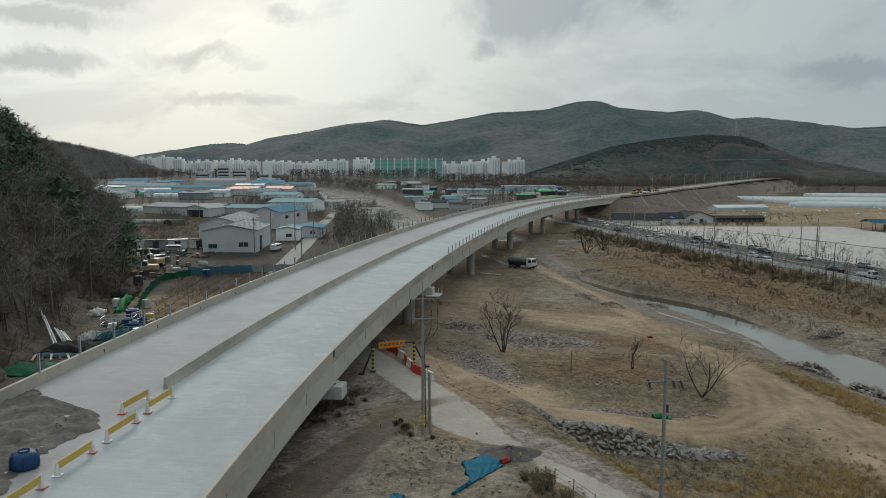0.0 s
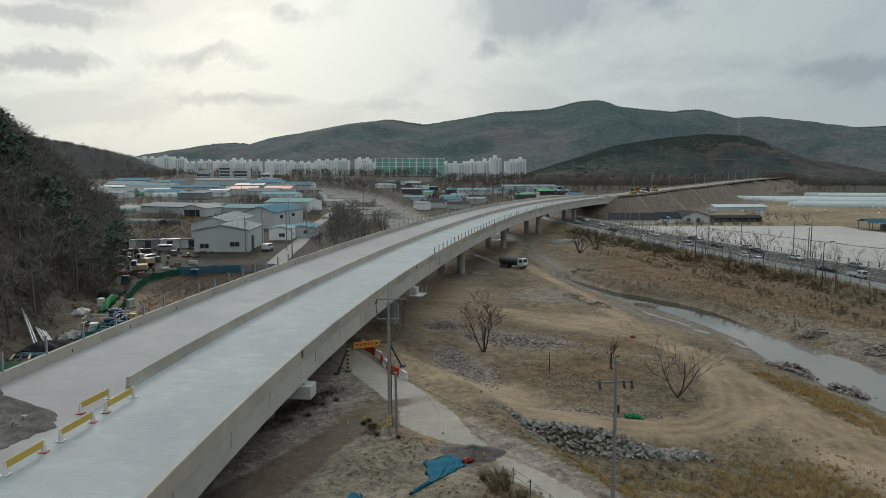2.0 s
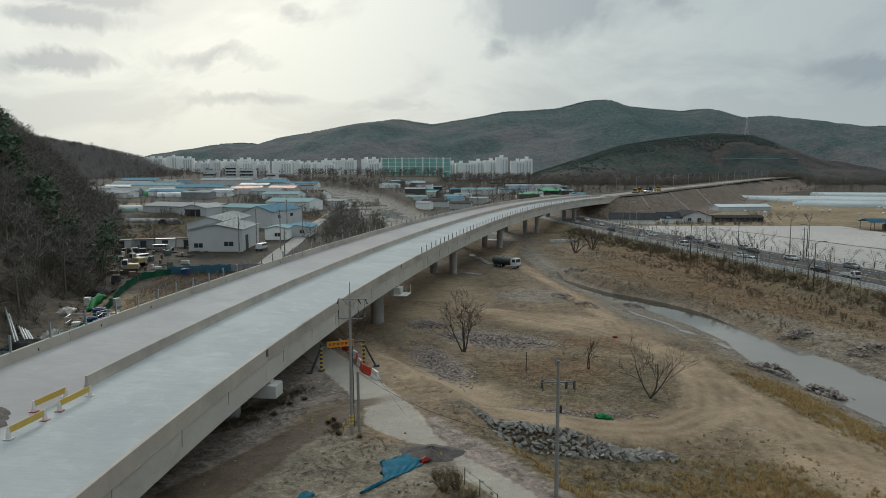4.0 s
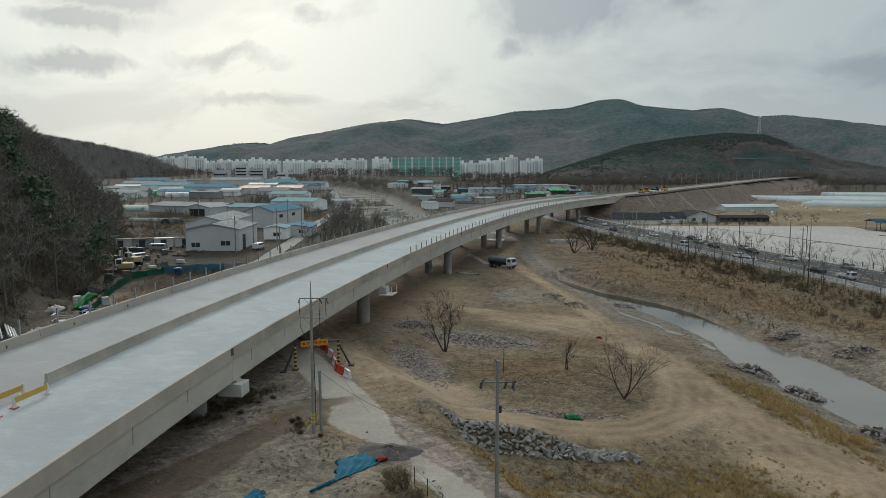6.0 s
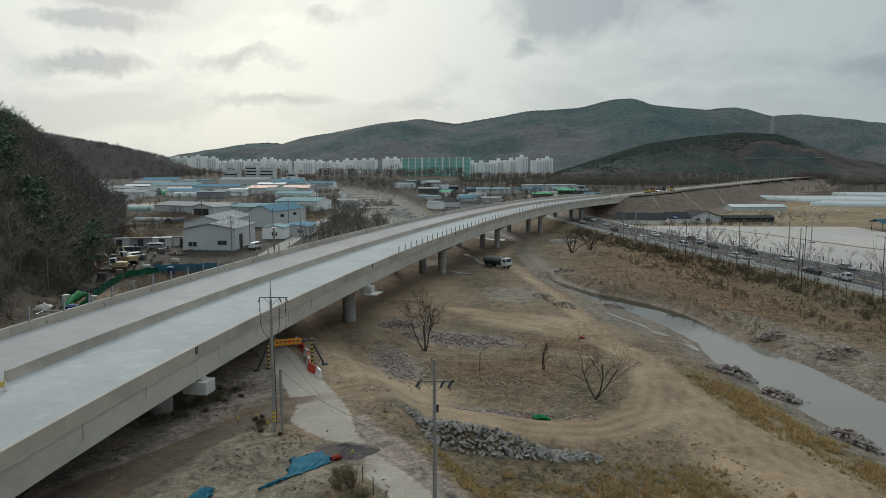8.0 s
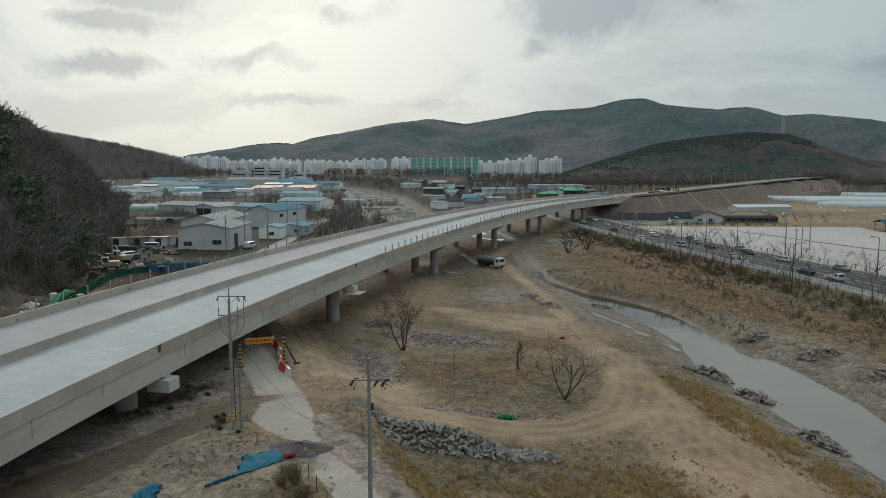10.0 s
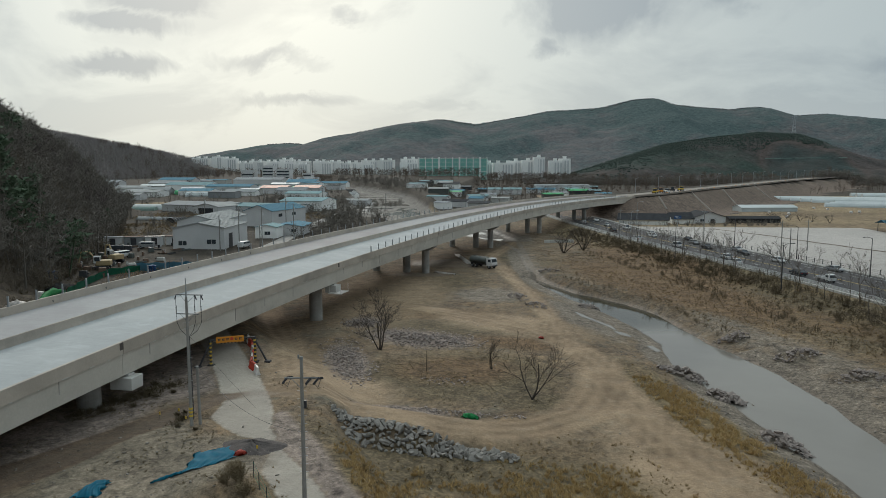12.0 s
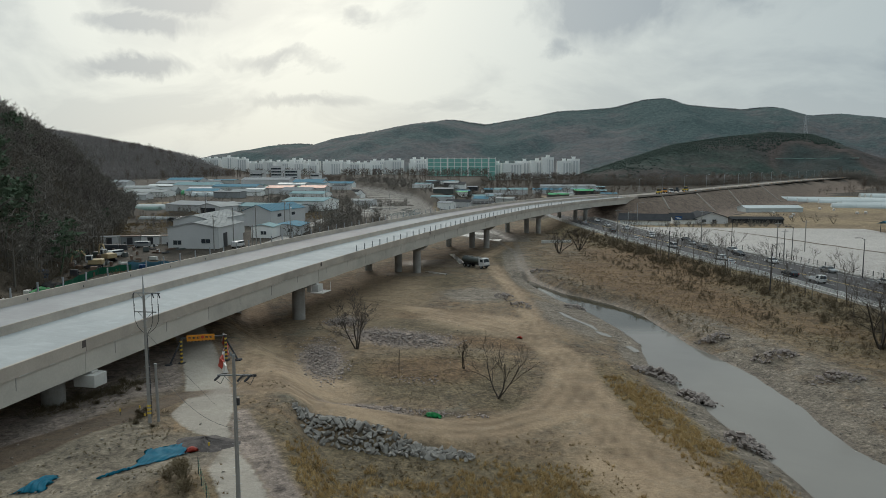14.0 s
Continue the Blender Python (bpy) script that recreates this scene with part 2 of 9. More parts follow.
def deck_material():
    """Fresh bridge concrete: pale, with broom streaks across and damp, drying patches."""
    mat = bpy.data.materials.new("deck_concrete")
    mat.use_nodes = True
    n = Nodes(mat.node_tree)
    at = n("ShaderNodeTexCoord").outputs["Object"]
    wide = n.noise(at, 0.12, 6.0, 0.65, 0.6)
    along = n.noise(n("ShaderNodeMapping", {0: at, 3: (0.12, 1.6, 1.0)}).outputs[0], 1.0, 5.0, 0.6, 0.2)
    broom = n.noise(n("ShaderNodeMapping", {0: at, 3: (0.6, 9.0, 1.0)}).outputs[0], 1.0, 3.0, 0.6)
    fine = n.noise(at, 9.0, 3.0, 0.6)
    col = n.mix(n.ramp(wide, (0.38, 0.0), (0.62, 1.0)), (0.385, 0.400, 0.402, 1), (0.342, 0.357, 0.362, 1))
    patch = n.noise(at, 0.35, 6.0, 0.65, 1.0)
    col = n.mix(n.math("MULTIPLY", n.ramp(patch, (0.48, 0.0), (0.64, 0.75)), n.ramp(along, (0.40, 0.35), (0.62, 1.0))), col, (0.432, 0.456, 0.460, 1))
    dusty = n.mask("dust")
    col = n.mix(n.math("MULTIPLY", dusty, n.math("ADD", n.math("MULTIPLY", wide, 0.6), 0.5), True), col, (0.302, 0.268, 0.266, 1))
    streak = n.noise(n("ShaderNodeMapping", {0: at, 3: (0.10, 2.6, 1.0)}).outputs[0], 1.0, 6.0, 0.7, 0.2)
    dim = n.math("ADD", n.math("MULTIPLY", n.math("ADD", n.math("ADD", broom, fine), n.math("MULTIPLY", streak, 1.1)), 0.17), 0.74)
    grey = n("ShaderNodeCombineXYZ", {0: dim, 1: dim, 2: dim}).outputs[0]
    col = n.mix(1.0, col, grey, "MULTIPLY")
    normal = n("ShaderNodeBump", {"Strength": 0.2, "Distance": 0.02, "Height": broom}).outputs[0]
    bsdf = n("ShaderNodeBsdfPrincipled", {"Base Color": col, "Roughness": n.math("ADD", n.math("MULTIPLY", wide, 0.2), 0.72), "Normal": normal, "Specular IOR Level": 0.2})
    n("ShaderNodeOutputMaterial", {0: bsdf.outputs[0]})
    return mat


def water_material():
    mat = bpy.data.materials.new("river_water")
    mat.use_nodes = True
    n = Nodes(mat.node_tree)
    at = n("ShaderNodeTexCoord").outputs["Object"]
    rip = n.noise(n("ShaderNodeMapping", {0: at, 3: (1.0, 0.5, 1.0)}).outputs[0], 1.4, 4.0, 0.6, 0.5)
    murk = n.noise(at, 0.08, 4.0, 0.6, 0.4)
    shallow = n.mask("shallow")
    col = n.mix(murk, (0.162, 0.150, 0.133, 1), (0.218, 0.202, 0.180, 1))
    # the bank's dark reflection in the pool is painted as a dark olive base
    col = n.mix(shallow, (0.030, 0.031, 0.020, 1), col)
    normal = n("ShaderNodeBump", {"Strength": n.math("ADD", n.math("MULTIPLY", shallow, 0.16), 0.012), "Distance": 0.05, "Height": rip}).outputs[0]
    bsdf = n("ShaderNodeBsdfPrincipled", {"Base Color": col, "Roughness": 0.06, "IOR": 1.33, "Normal": normal, "Specular IOR Level": 0.6})
    n("ShaderNodeOutputMaterial", {0: bsdf.outputs[0]})
    return mat


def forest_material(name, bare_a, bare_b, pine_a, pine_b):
    """Wooded slopes far off: bare grey-brown woods with dark pines in drifts, and a terraced cutting where the mask
    says so. The farthest range is given colours with distance haze mixed in.
    """
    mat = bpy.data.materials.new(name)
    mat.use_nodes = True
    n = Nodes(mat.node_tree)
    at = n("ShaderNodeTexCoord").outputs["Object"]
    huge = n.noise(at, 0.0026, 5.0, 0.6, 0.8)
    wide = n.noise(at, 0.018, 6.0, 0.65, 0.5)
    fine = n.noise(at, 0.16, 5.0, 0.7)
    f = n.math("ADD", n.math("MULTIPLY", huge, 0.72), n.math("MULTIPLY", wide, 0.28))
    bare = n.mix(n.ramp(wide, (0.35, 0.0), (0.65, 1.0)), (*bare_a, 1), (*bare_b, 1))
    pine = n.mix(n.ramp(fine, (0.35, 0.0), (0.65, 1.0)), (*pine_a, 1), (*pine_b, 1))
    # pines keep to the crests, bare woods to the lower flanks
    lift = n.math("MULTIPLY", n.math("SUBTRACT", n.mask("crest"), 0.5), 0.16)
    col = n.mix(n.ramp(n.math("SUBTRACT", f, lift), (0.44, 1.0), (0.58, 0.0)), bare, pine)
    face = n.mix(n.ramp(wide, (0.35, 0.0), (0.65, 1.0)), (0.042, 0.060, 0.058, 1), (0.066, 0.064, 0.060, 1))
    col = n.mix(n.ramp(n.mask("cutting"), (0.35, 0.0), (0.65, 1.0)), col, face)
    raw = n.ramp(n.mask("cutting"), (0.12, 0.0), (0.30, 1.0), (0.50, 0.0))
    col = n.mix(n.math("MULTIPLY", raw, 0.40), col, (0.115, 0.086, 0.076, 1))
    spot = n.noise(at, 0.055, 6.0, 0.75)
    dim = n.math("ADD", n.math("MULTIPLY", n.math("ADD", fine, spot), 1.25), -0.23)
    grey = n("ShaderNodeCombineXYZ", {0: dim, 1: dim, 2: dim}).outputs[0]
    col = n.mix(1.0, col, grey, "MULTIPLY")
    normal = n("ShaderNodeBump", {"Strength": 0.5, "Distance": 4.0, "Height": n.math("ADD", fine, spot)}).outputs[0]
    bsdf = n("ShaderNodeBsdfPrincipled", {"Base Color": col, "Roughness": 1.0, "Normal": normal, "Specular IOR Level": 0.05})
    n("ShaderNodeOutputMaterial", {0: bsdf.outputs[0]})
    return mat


M = dict(
    # the far range's forest colours are paled and blued to paint distance haze
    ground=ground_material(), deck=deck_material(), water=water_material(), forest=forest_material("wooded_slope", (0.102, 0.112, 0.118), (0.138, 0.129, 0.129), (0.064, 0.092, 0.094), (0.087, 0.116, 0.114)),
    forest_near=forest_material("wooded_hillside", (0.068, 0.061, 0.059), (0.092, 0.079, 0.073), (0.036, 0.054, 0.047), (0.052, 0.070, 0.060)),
    concrete=surface("bridge_concrete", (0.455, 0.402, 0.345), (0.375, 0.332, 0.285), 0.25, 6.0, 0.85, 0.2, stain=(0.20, 0.19, 0.17), stain_amount=0.5),
    fascia=surface("girder_concrete", (0.520, 0.485, 0.430), (0.445, 0.415, 0.368), 0.2, 5.0, 0.85, 0.15, stain=(0.22, 0.21, 0.19), stain_amount=0.45),
    pier=surface("pier_concrete", (0.36, 0.35, 0.33), (0.28, 0.27, 0.25), 0.5, 6.0, 0.85, 0.2, stain=(0.18, 0.165, 0.145), stain_amount=0.6),
    pale=surface("pale_concrete", (0.50, 0.495, 0.47), (0.42, 0.41, 0.385), 0.6, 8.0, 0.85, 0.15),
    pole=surface("pole_concrete", (0.27, 0.26, 0.24), (0.21, 0.20, 0.19), 0.8, 9.0, 0.85, 0.1),
    steel=surface("galvanised_steel", (0.42, 0.44, 0.46), (0.34, 0.36, 0.38), 1.2, 8.0, 0.45, 0.05, metal=0.6, spec=0.5),
    dull_steel=surface("dull_steel", (0.215, 0.225, 0.225), (0.165, 0.172, 0.172), 1.2, 8.0, 0.7, 0.05, spec=0.2),
    dark=surface("dark_metal", (0.035, 0.036, 0.04), (0.05, 0.05, 0.055), 1.0, 8.0, 0.55, 0.05),
    wire=surface("black_cable", (0.03, 0.03, 0.032), None, 1.0, 8.0, 0.6, 0.0),
    rust_steel=surface("rusty_steel", (0.16, 0.10, 0.07), (0.11, 0.08, 0.065), 1.2, 8.0, 0.8, 0.1),
    asphalt=surface("asphalt", (0.050, 0.048, 0.051), (0.066, 0.063, 0.065), 0.15, 5.0, 0.85, 0.2),
    paint=surface("road_paint", (0.62, 0.62, 0.60), (0.5, 0.5, 0.48), 0.8, 8.0, 0.7, 0.05),
    mud=surface("spread_soil", (0.150, 0.133, 0.120), (0.078, 0.068, 0.061), 0.9, 5.0, 0.95, 1.0, spread=0.45, stain=(0.055, 0.046, 0.04), stain_amount=0.7),
    blue_plastic=surface("blue_plastic", (0.010, 0.042, 0.115), (0.014, 0.055, 0.14), 1.2, 7.0, 0.6, 0.08, spec=0.3),
    tarp=surface("blue_tarpaulin", (0.010, 0.185, 0.285), (0.016, 0.225, 0.34), 1.1, 6.0, 0.7, 0.3, spec=0.25),
    red_plastic=surface("red_plastic", (0.48, 0.045, 0.022), (0.38, 0.04, 0.022), 1.2, 7.0, 0.5, 0.05, spec=0.45),
    white_plastic=surface("white_plastic", (0.66, 0.63, 0.60), (0.55, 0.51, 0.48), 1.2, 7.0, 0.5, 0.05, spec=0.4),
    yellow=surface("yellow_paint", (0.60, 0.40, 0.05), (0.52, 0.36, 0.07), 1.2, 7.0, 0.55, 0.05),
    sand_yellow=surface("faded_yellow_board", (0.56, 0.37, 0.075), (0.47, 0.33, 0.09), 1.2, 7.0, 0.6, 0.05),
    machine=surface("faded_machine_paint", (0.40, 0.30, 0.16), (0.32, 0.25, 0.15), 1.2, 7.0, 0.6, 0.05),
    orange=surface("orange_paint", (0.58, 0.23, 0.02), (0.52, 0.2, 0.02), 1.2, 7.0, 0.5, 0.05),
    green_net=surface("green_netting", (0.025, 0.17, 0.10), (0.02, 0.13, 0.08), 0.7, 7.0, 0.8, 0.3),
    bright_green=surface("bright_green_cloth", (0.02, 0.33, 0.10), (0.02, 0.27, 0.08), 2.0, 7.0, 0.7, 0.3),
    black_net=surface("black_shade_cloth", (0.022, 0.024, 0.026), (0.035, 0.036, 0.038), 0.7, 7.0, 0.85, 0.3),
    bark=surface("grey_brown_bark", (0.085, 0.068, 0.056), (0.055, 0.045, 0.038), 1.5, 12.0, 0.95, 0.4),
    bark_grey=surface("grey_bark", (0.150, 0.130, 0.112), (0.105, 0.090, 0.078), 1.5, 12.0, 0.95, 0.3),
    rock=surface("quarried_rock", (0.275, 0.255, 0.230), (0.175, 0.163, 0.148), 0.8, 5.0, 0.9, 0.5, spread=0.2),
    rock_mauve=surface("mauve_rubble", (0.285, 0.240, 0.215), (0.195, 0.165, 0.150), 0.8, 5.0, 0.9, 0.5, spread=0.2),
    twig=foliage("bare_twigs", (0.120, 0.109, 0.096), (0.196, 0.177, 0.154)),
    brush=foliage("brown_brushwood", (0.098, 0.082, 0.065), (0.190, 0.158, 0.122)),
    rail_white=surface("white_rail_paint", (0.62, 0.63, 0.64), (0.52, 0.53, 0.54), 0.8, 8.0, 0.6, 0.03),
    teal_net=surface("teal_netting", (0.035, 0.15, 0.17), (0.03, 0.11, 0.12), 0.7, 7.0, 0.8, 0.3),
    mud_path=surface("trodden_earth", (0.150, 0.110, 0.078), (0.110, 0.084, 0.062), 0.7, 5.0, 0.95, 0.4, spread=0.2),
    pine_far=foliage("far_pines", (0.048, 0.068, 0.058), (0.068, 0.090, 0.076)),
    dark_gravel=surface("dark_crushed_stone", (0.112, 0.096, 0.090), (0.080, 0.069, 0.065), 1.5, 9.0, 0.95, 0.8, spread=0.35),
    rubble=foliage("broken_rubble", (0.205, 0.168, 0.148), (0.390, 0.325, 0.290)),
    cobble=foliage("grey_cobbles", (0.125, 0.110, 0.094), (0.270, 0.240, 0.206)),
    twig_pale=foliage("pale_twigs", (0.095, 0.076, 0.062), (0.165, 0.128, 0.102)),
    needle=foliage("pine_needles", (0.056, 0.086, 0.056), (0.108, 0.145, 0.094)),
    straw=foliage("dry_grass", (0.265, 0.178, 0.080), (0.520, 0.372, 0.175)),
    sedge=foliage("brown_sedge", (0.150, 0.104, 0.053), (0.295, 0.204, 0.098)),
    bramble=foliage("dead_brambles", (0.072, 0.060, 0.042), (0.170, 0.132, 0.086)),
    wood_dim=foliage("dim_bare_wood", (0.070, 0.060, 0.056), (0.128, 0.108, 0.098)),
    dead_weed=foliage("dead_weeds", (0.095, 0.072, 0.045), (0.215, 0.155, 0.088)),
    # far paler than bare twigs: haze is put into this colour
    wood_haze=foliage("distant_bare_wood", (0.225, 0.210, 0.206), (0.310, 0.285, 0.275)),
    weed=foliage("dry_weeds", (0.135, 0.108, 0.070), (0.250, 0.198, 0.125)),
    shrub=foliage("dry_shrub", (0.070, 0.058, 0.038), (0.150, 0.118, 0.074)),
    cane=foliage("dry_canes", (0.185, 0.122, 0.074), (0.290, 0.200, 0.122)),
    white_wall=surface("white_render", (0.83, 0.83, 0.81), (0.77, 0.77, 0.75), 0.02, 0.3, 0.85, 0.05),
    # wall colour darkened to carry the shade of recessed balconies
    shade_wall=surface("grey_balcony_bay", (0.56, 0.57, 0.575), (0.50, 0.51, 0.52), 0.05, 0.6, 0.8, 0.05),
    shed_grey=surface("grey_clad_wall", (0.60, 0.60, 0.60), (0.54, 0.54, 0.54), 0.15, 3.0, 0.6, 0.05),
    roof_pale=surface("pale_sheet_roof", (0.36, 0.37, 0.365), (0.28, 0.29, 0.288), 0.15, 3.0, 0.9, 0.05, spec=0.1, stain=(0.20, 0.185, 0.165), stain_amount=0.5),
    roof_blue=surface("blue_sheet_roof", (0.085, 0.20, 0.27), (0.10, 0.22, 0.285), 0.15, 3.0, 0.9, 0.05, spec=0.1, stain=(0.13, 0.15, 0.16), stain_amount=0.5),
    roof_teal=surface("teal_sheet_roof", (0.19, 0.30, 0.32), (0.22, 0.33, 0.345), 0.15, 3.0, 0.9, 0.05, spec=0.1, stain=(0.13, 0.15, 0.16), stain_amount=0.5),
    roof_grey=surface("grey_sheet_roof", (0.25, 0.265, 0.275), (0.31, 0.32, 0.325), 0.15, 3.0, 0.9, 0.05, spec=0.1, stain=(0.16, 0.15, 0.14), stain_amount=0.5),
    roof_red=surface("orange_red_roof", (0.47, 0.19, 0.11), (0.40, 0.17, 0.11), 0.15, 3.0, 0.55, 0.05),
    roof_green=surface("green_cover", (0.05, 0.36, 0.14), (0.06, 0.30, 0.13), 0.15, 3.0, 0.55, 0.05),
    roof_dark=surface("dark_tile_roof", (0.062, 0.063, 0.067), (0.045, 0.046, 0.050), 0.4, 3.0, 0.95, 0.3, spec=0.1),
    film=surface("greenhouse_film", (0.52, 0.55, 0.55), (0.42, 0.46, 0.46), 0.1, 2.0, 0.6, 0.1, spec=0.4),
    teal_glass=surface("green_mesh_facade", (0.17, 0.44, 0.38), (0.23, 0.50, 0.44), 0.05, 0.5, 0.4, 0.02, spec=0.5),
    glass=surface("dark_window", (0.035, 0.045, 0.055), (0.05, 0.06, 0.07), 0.4, 2.0, 0.15, 0.0, spec=0.6),
    rubber=surface("tyre_rubber", (0.022, 0.022, 0.023), None, 2.0, 9.0, 0.85, 0.1),
    car_white=surface("white_car_paint", (0.62, 0.62, 0.62), (0.58, 0.58, 0.58), 0.5, 4.0, 0.25, 0.0, spec=0.5),
    car_dark=surface("dark_car_paint", (0.03, 0.033, 0.04), (0.035, 0.038, 0.045), 0.5, 4.0, 0.25, 0.0, spec=0.5),
    car_silver=surface("silver_car_paint", (0.33, 0.34, 0.35), (0.30, 0.31, 0.32), 0.5, 4.0, 0.3, 0.0, metal=0.3, spec=0.5),
    pale_green=surface("pale_green_drain", (0.24, 0.32, 0.29), (0.20, 0.28, 0.25), 0.2, 2.0, 0.8, 0.05),
    new_road=surface("bare_subgrade", (0.300, 0.268, 0.235), (0.215, 0.185, 0.158), 0.05, 1.5, 0.95, 0.3, spread=0.2, stain=(0.16, 0.125, 0.10), stain_amount=0.6),
    tank=surface("dark_green_tank", (0.085, 0.095, 0.09), (0.06, 0.07, 0.066), 0.8, 5.0, 0.5, 0.05, spec=0.4),
    lamp_glass=surface("lens_glass", (0.5, 0.5, 0.48), None, 1.0, 4.0, 0.2, 0.0, spec=0.6),
    lamp_red=surface("red_lens", (0.35, 0.02, 0.02), None, 1.0, 4.0, 0.2, 0.0, spec=0.6),
)

# ---- building helpers ----
def part(name, bm, material, parent=None, label="", smooth=False):
    """Link a bmesh as one mesh object, under a thing or a part."""
    me = bpy.data.meshes.new(name)
    bm.normal_update()
    bm.to_mesh(me)
    bm.free()
    me.materials.append(M[material] if isinstance(material, str) else material)
    if smooth:
        me.polygons.foreach_set("use_smooth", [True] * len(me.polygons))
    ob = new(name, me)
    if parent:
        ob.parent = parent
    return tagged(ob, label) if label else ob


def again(ob, parent, m):
    """The same mesh once more, as an object of its own under parent."""
    o = new(ob.name.split(".")[0], ob.data)
    o.parent = parent
    o.matrix_local = m
    return o


def thing(name, label, category, m=None, group="", kind=""):
    ob = tagged(new(name), label, category, group, kind)
    ob.empty_display_size = 0.3
    if m is not None:
        ob.matrix_world = m
    return ob


def box(bm, c, s, m=None, bevel=0.0, taper=1.0):
    """A box of size s round c; taper narrows its top."""
    m = m or Matrix()
    vs = []
    for dz in (-1, 1):
        k = taper if dz > 0 else 1.0
        for dx, dy in ((-1, -1), (1, -1), (1, 1), (-1, 1)):
            vs.append(bm.verts.new(m @ Vector((c[0] + dx * k * s[0] / 2, c[1] + dy * k * s[1] / 2, c[2] + dz * s[2] / 2))))
    fs = [bm.faces.new([vs[i] for i in q]) for q in ((3, 2, 1, 0), (4, 5, 6, 7), (0, 1, 5, 4), (1, 2, 6, 5), (2, 3, 7, 6), (3, 0, 4, 7))]
    if bevel:
        bmesh.ops.bevel(bm, geom=list({e for f in fs for e in f.edges}), offset=bevel, segments=1, affect="EDGES")
    return vs


def tube(bm, a, b, ra, rb=None, n=8, caps=True):
    """A tapered round bar from a to b."""
    a, b = Vector(a), Vector(b)
    rb = ra if rb is None else rb
    d = (b - a).normalized()
    u = d.orthogonal().normalized()
    v = d.cross(u)
    rings = []
    for p, r in ((a, ra), (b, rb)):
        rings.append([bm.verts.new(p + (u * math.cos(t) + v * math.sin(t)) * r) for t in (2 * math.pi * i / n for i in range(n))])
    for i in range(n):
        bm.faces.new((rings[0][i], rings[0][(i + 1) % n], rings[1][(i + 1) % n], rings[1][i]))
    if caps:
        bm.faces.new(rings[0][::-1])
        bm.faces.new(rings[1])


def line(bm, pts, r, n=4):
    """A bent round bar through the points, in one piece."""
    pts = [Vector(p) for p in pts]
    rings, u = [], None
    for i, p in enumerate(pts):
        d = (pts[min(i + 1, len(pts) - 1)] - pts[max(i - 1, 0)]).normalized()
        u = d.orthogonal().normalized() if u is None else (u - d * u.dot(d)).normalized()
        v = d.cross(u)
        rings.append([bm.verts.new(p + (u * math.cos(t) + v * math.sin(t)) * r) for t in (2 * math.pi * k / n for k in range(n))])
    for a, b in zip(rings, rings[1:]):
        for k in range(n):
            bm.faces.new((a[k], a[(k + 1) % n], b[(k + 1) % n], b[k]))


def prism(bm, poly, h0, h1, m=None):
    """A flat outline (x, y) raised from h0 to h1."""
    m = m or Matrix()
    lo = [bm.verts.new(m @ Vector((x, y, h0))) for x, y in poly]
    hi = [bm.verts.new(m @ Vector((x, y, h1))) for x, y in poly]
    k = len(poly)
    bm.faces.new(lo[::-1])
    bm.faces.new(hi)
    for i in range(k):
        bm.faces.new((lo[i], lo[(i + 1) % k], hi[(i + 1) % k], hi[i]))


def stone(bm, c, r, rng, flat=0.75):
    """An angular broken stone: the hull of a few scattered points."""
    pts = []
    s = Vector((rng.uniform(0.8, 1.2), rng.uniform(0.7, 1.0), rng.uniform(0.55, 0.85)))
    for k in range(11):
        p = Vector((rng.gauss(0, 1), rng.gauss(0, 1), rng.gauss(0, 1))).normalized()
        big = max(abs(p.x), abs(p.y), abs(p.z))
        p = p * (0.55 + 0.45 / big) * rng.uniform(0.75, 1.0)
        pts.append(bm.verts.new(Vector(c) + Vector((p.x * s.x, p.y * s.y, p.z * s.z * flat / 0.75)) * r * 0.9))
    got = bmesh.ops.convex_hull(bm, input=pts)
    loose = [v for v in got["geom_interior"] if isinstance(v, bmesh.types.BMVert)]
    if loose:
        bmesh.ops.delete(bm, geom=loose, context="VERTS")


# ---- the lie of the land ----
def smooth(a, b, v):
    t = np.clip((np.asarray(v, float) - a) / (b - a), 0, 1)
    return t * t * (3 - 2 * t)


def to_line(X, Y, pts):
    """Distance from points to a polyline whose rows are x, y and any further values; gives the distance, the side and the values there."""
    pts = np.array(pts, float)
    best, side, vals = np.full(X.shape, 1e9), np.zeros(X.shape), np.zeros(X.shape + (pts.shape[1] - 2,))
    for a, b in zip(pts, pts[1:]):
        d = b[:2] - a[:2]
        t = np.clip(((X - a[0]) * d[0] + (Y - a[1]) * d[1]) / (d @ d), 0, 1)
        gx, gy = X - a[0] - t * d[0], Y - a[1] - t * d[1]
        dist = np.hypot(gx, gy)
        near = dist < best
        best = np.where(near, dist, best)
        side = np.where(near, np.sign(d[0] * gy - d[1] * gx), side)
        vals = np.where(near[..., None], a[2:] + t[..., None] * (b[2:] - a[2:]), vals)
    return best, side, vals


def wobble(X, Y, scale, seed=0.0):
    """Cheap smooth unevenness between about -1 and 1."""
    out = 0
    for k, (a, b) in enumerate(((1.0, 0.35), (-0.6, 0.9), (0.2, -1.3), (1.7, 1.1), (-1.9, 0.7))):
        out = out + np.sin((a * X + b * Y) / scale * (1 + 0.37 * k) + seed * (k + 1) + 1.3 * np.sin((b * X - a * Y) / scale * 0.6 + k)) / (1 + 0.5 * k)
    return out / 2.6


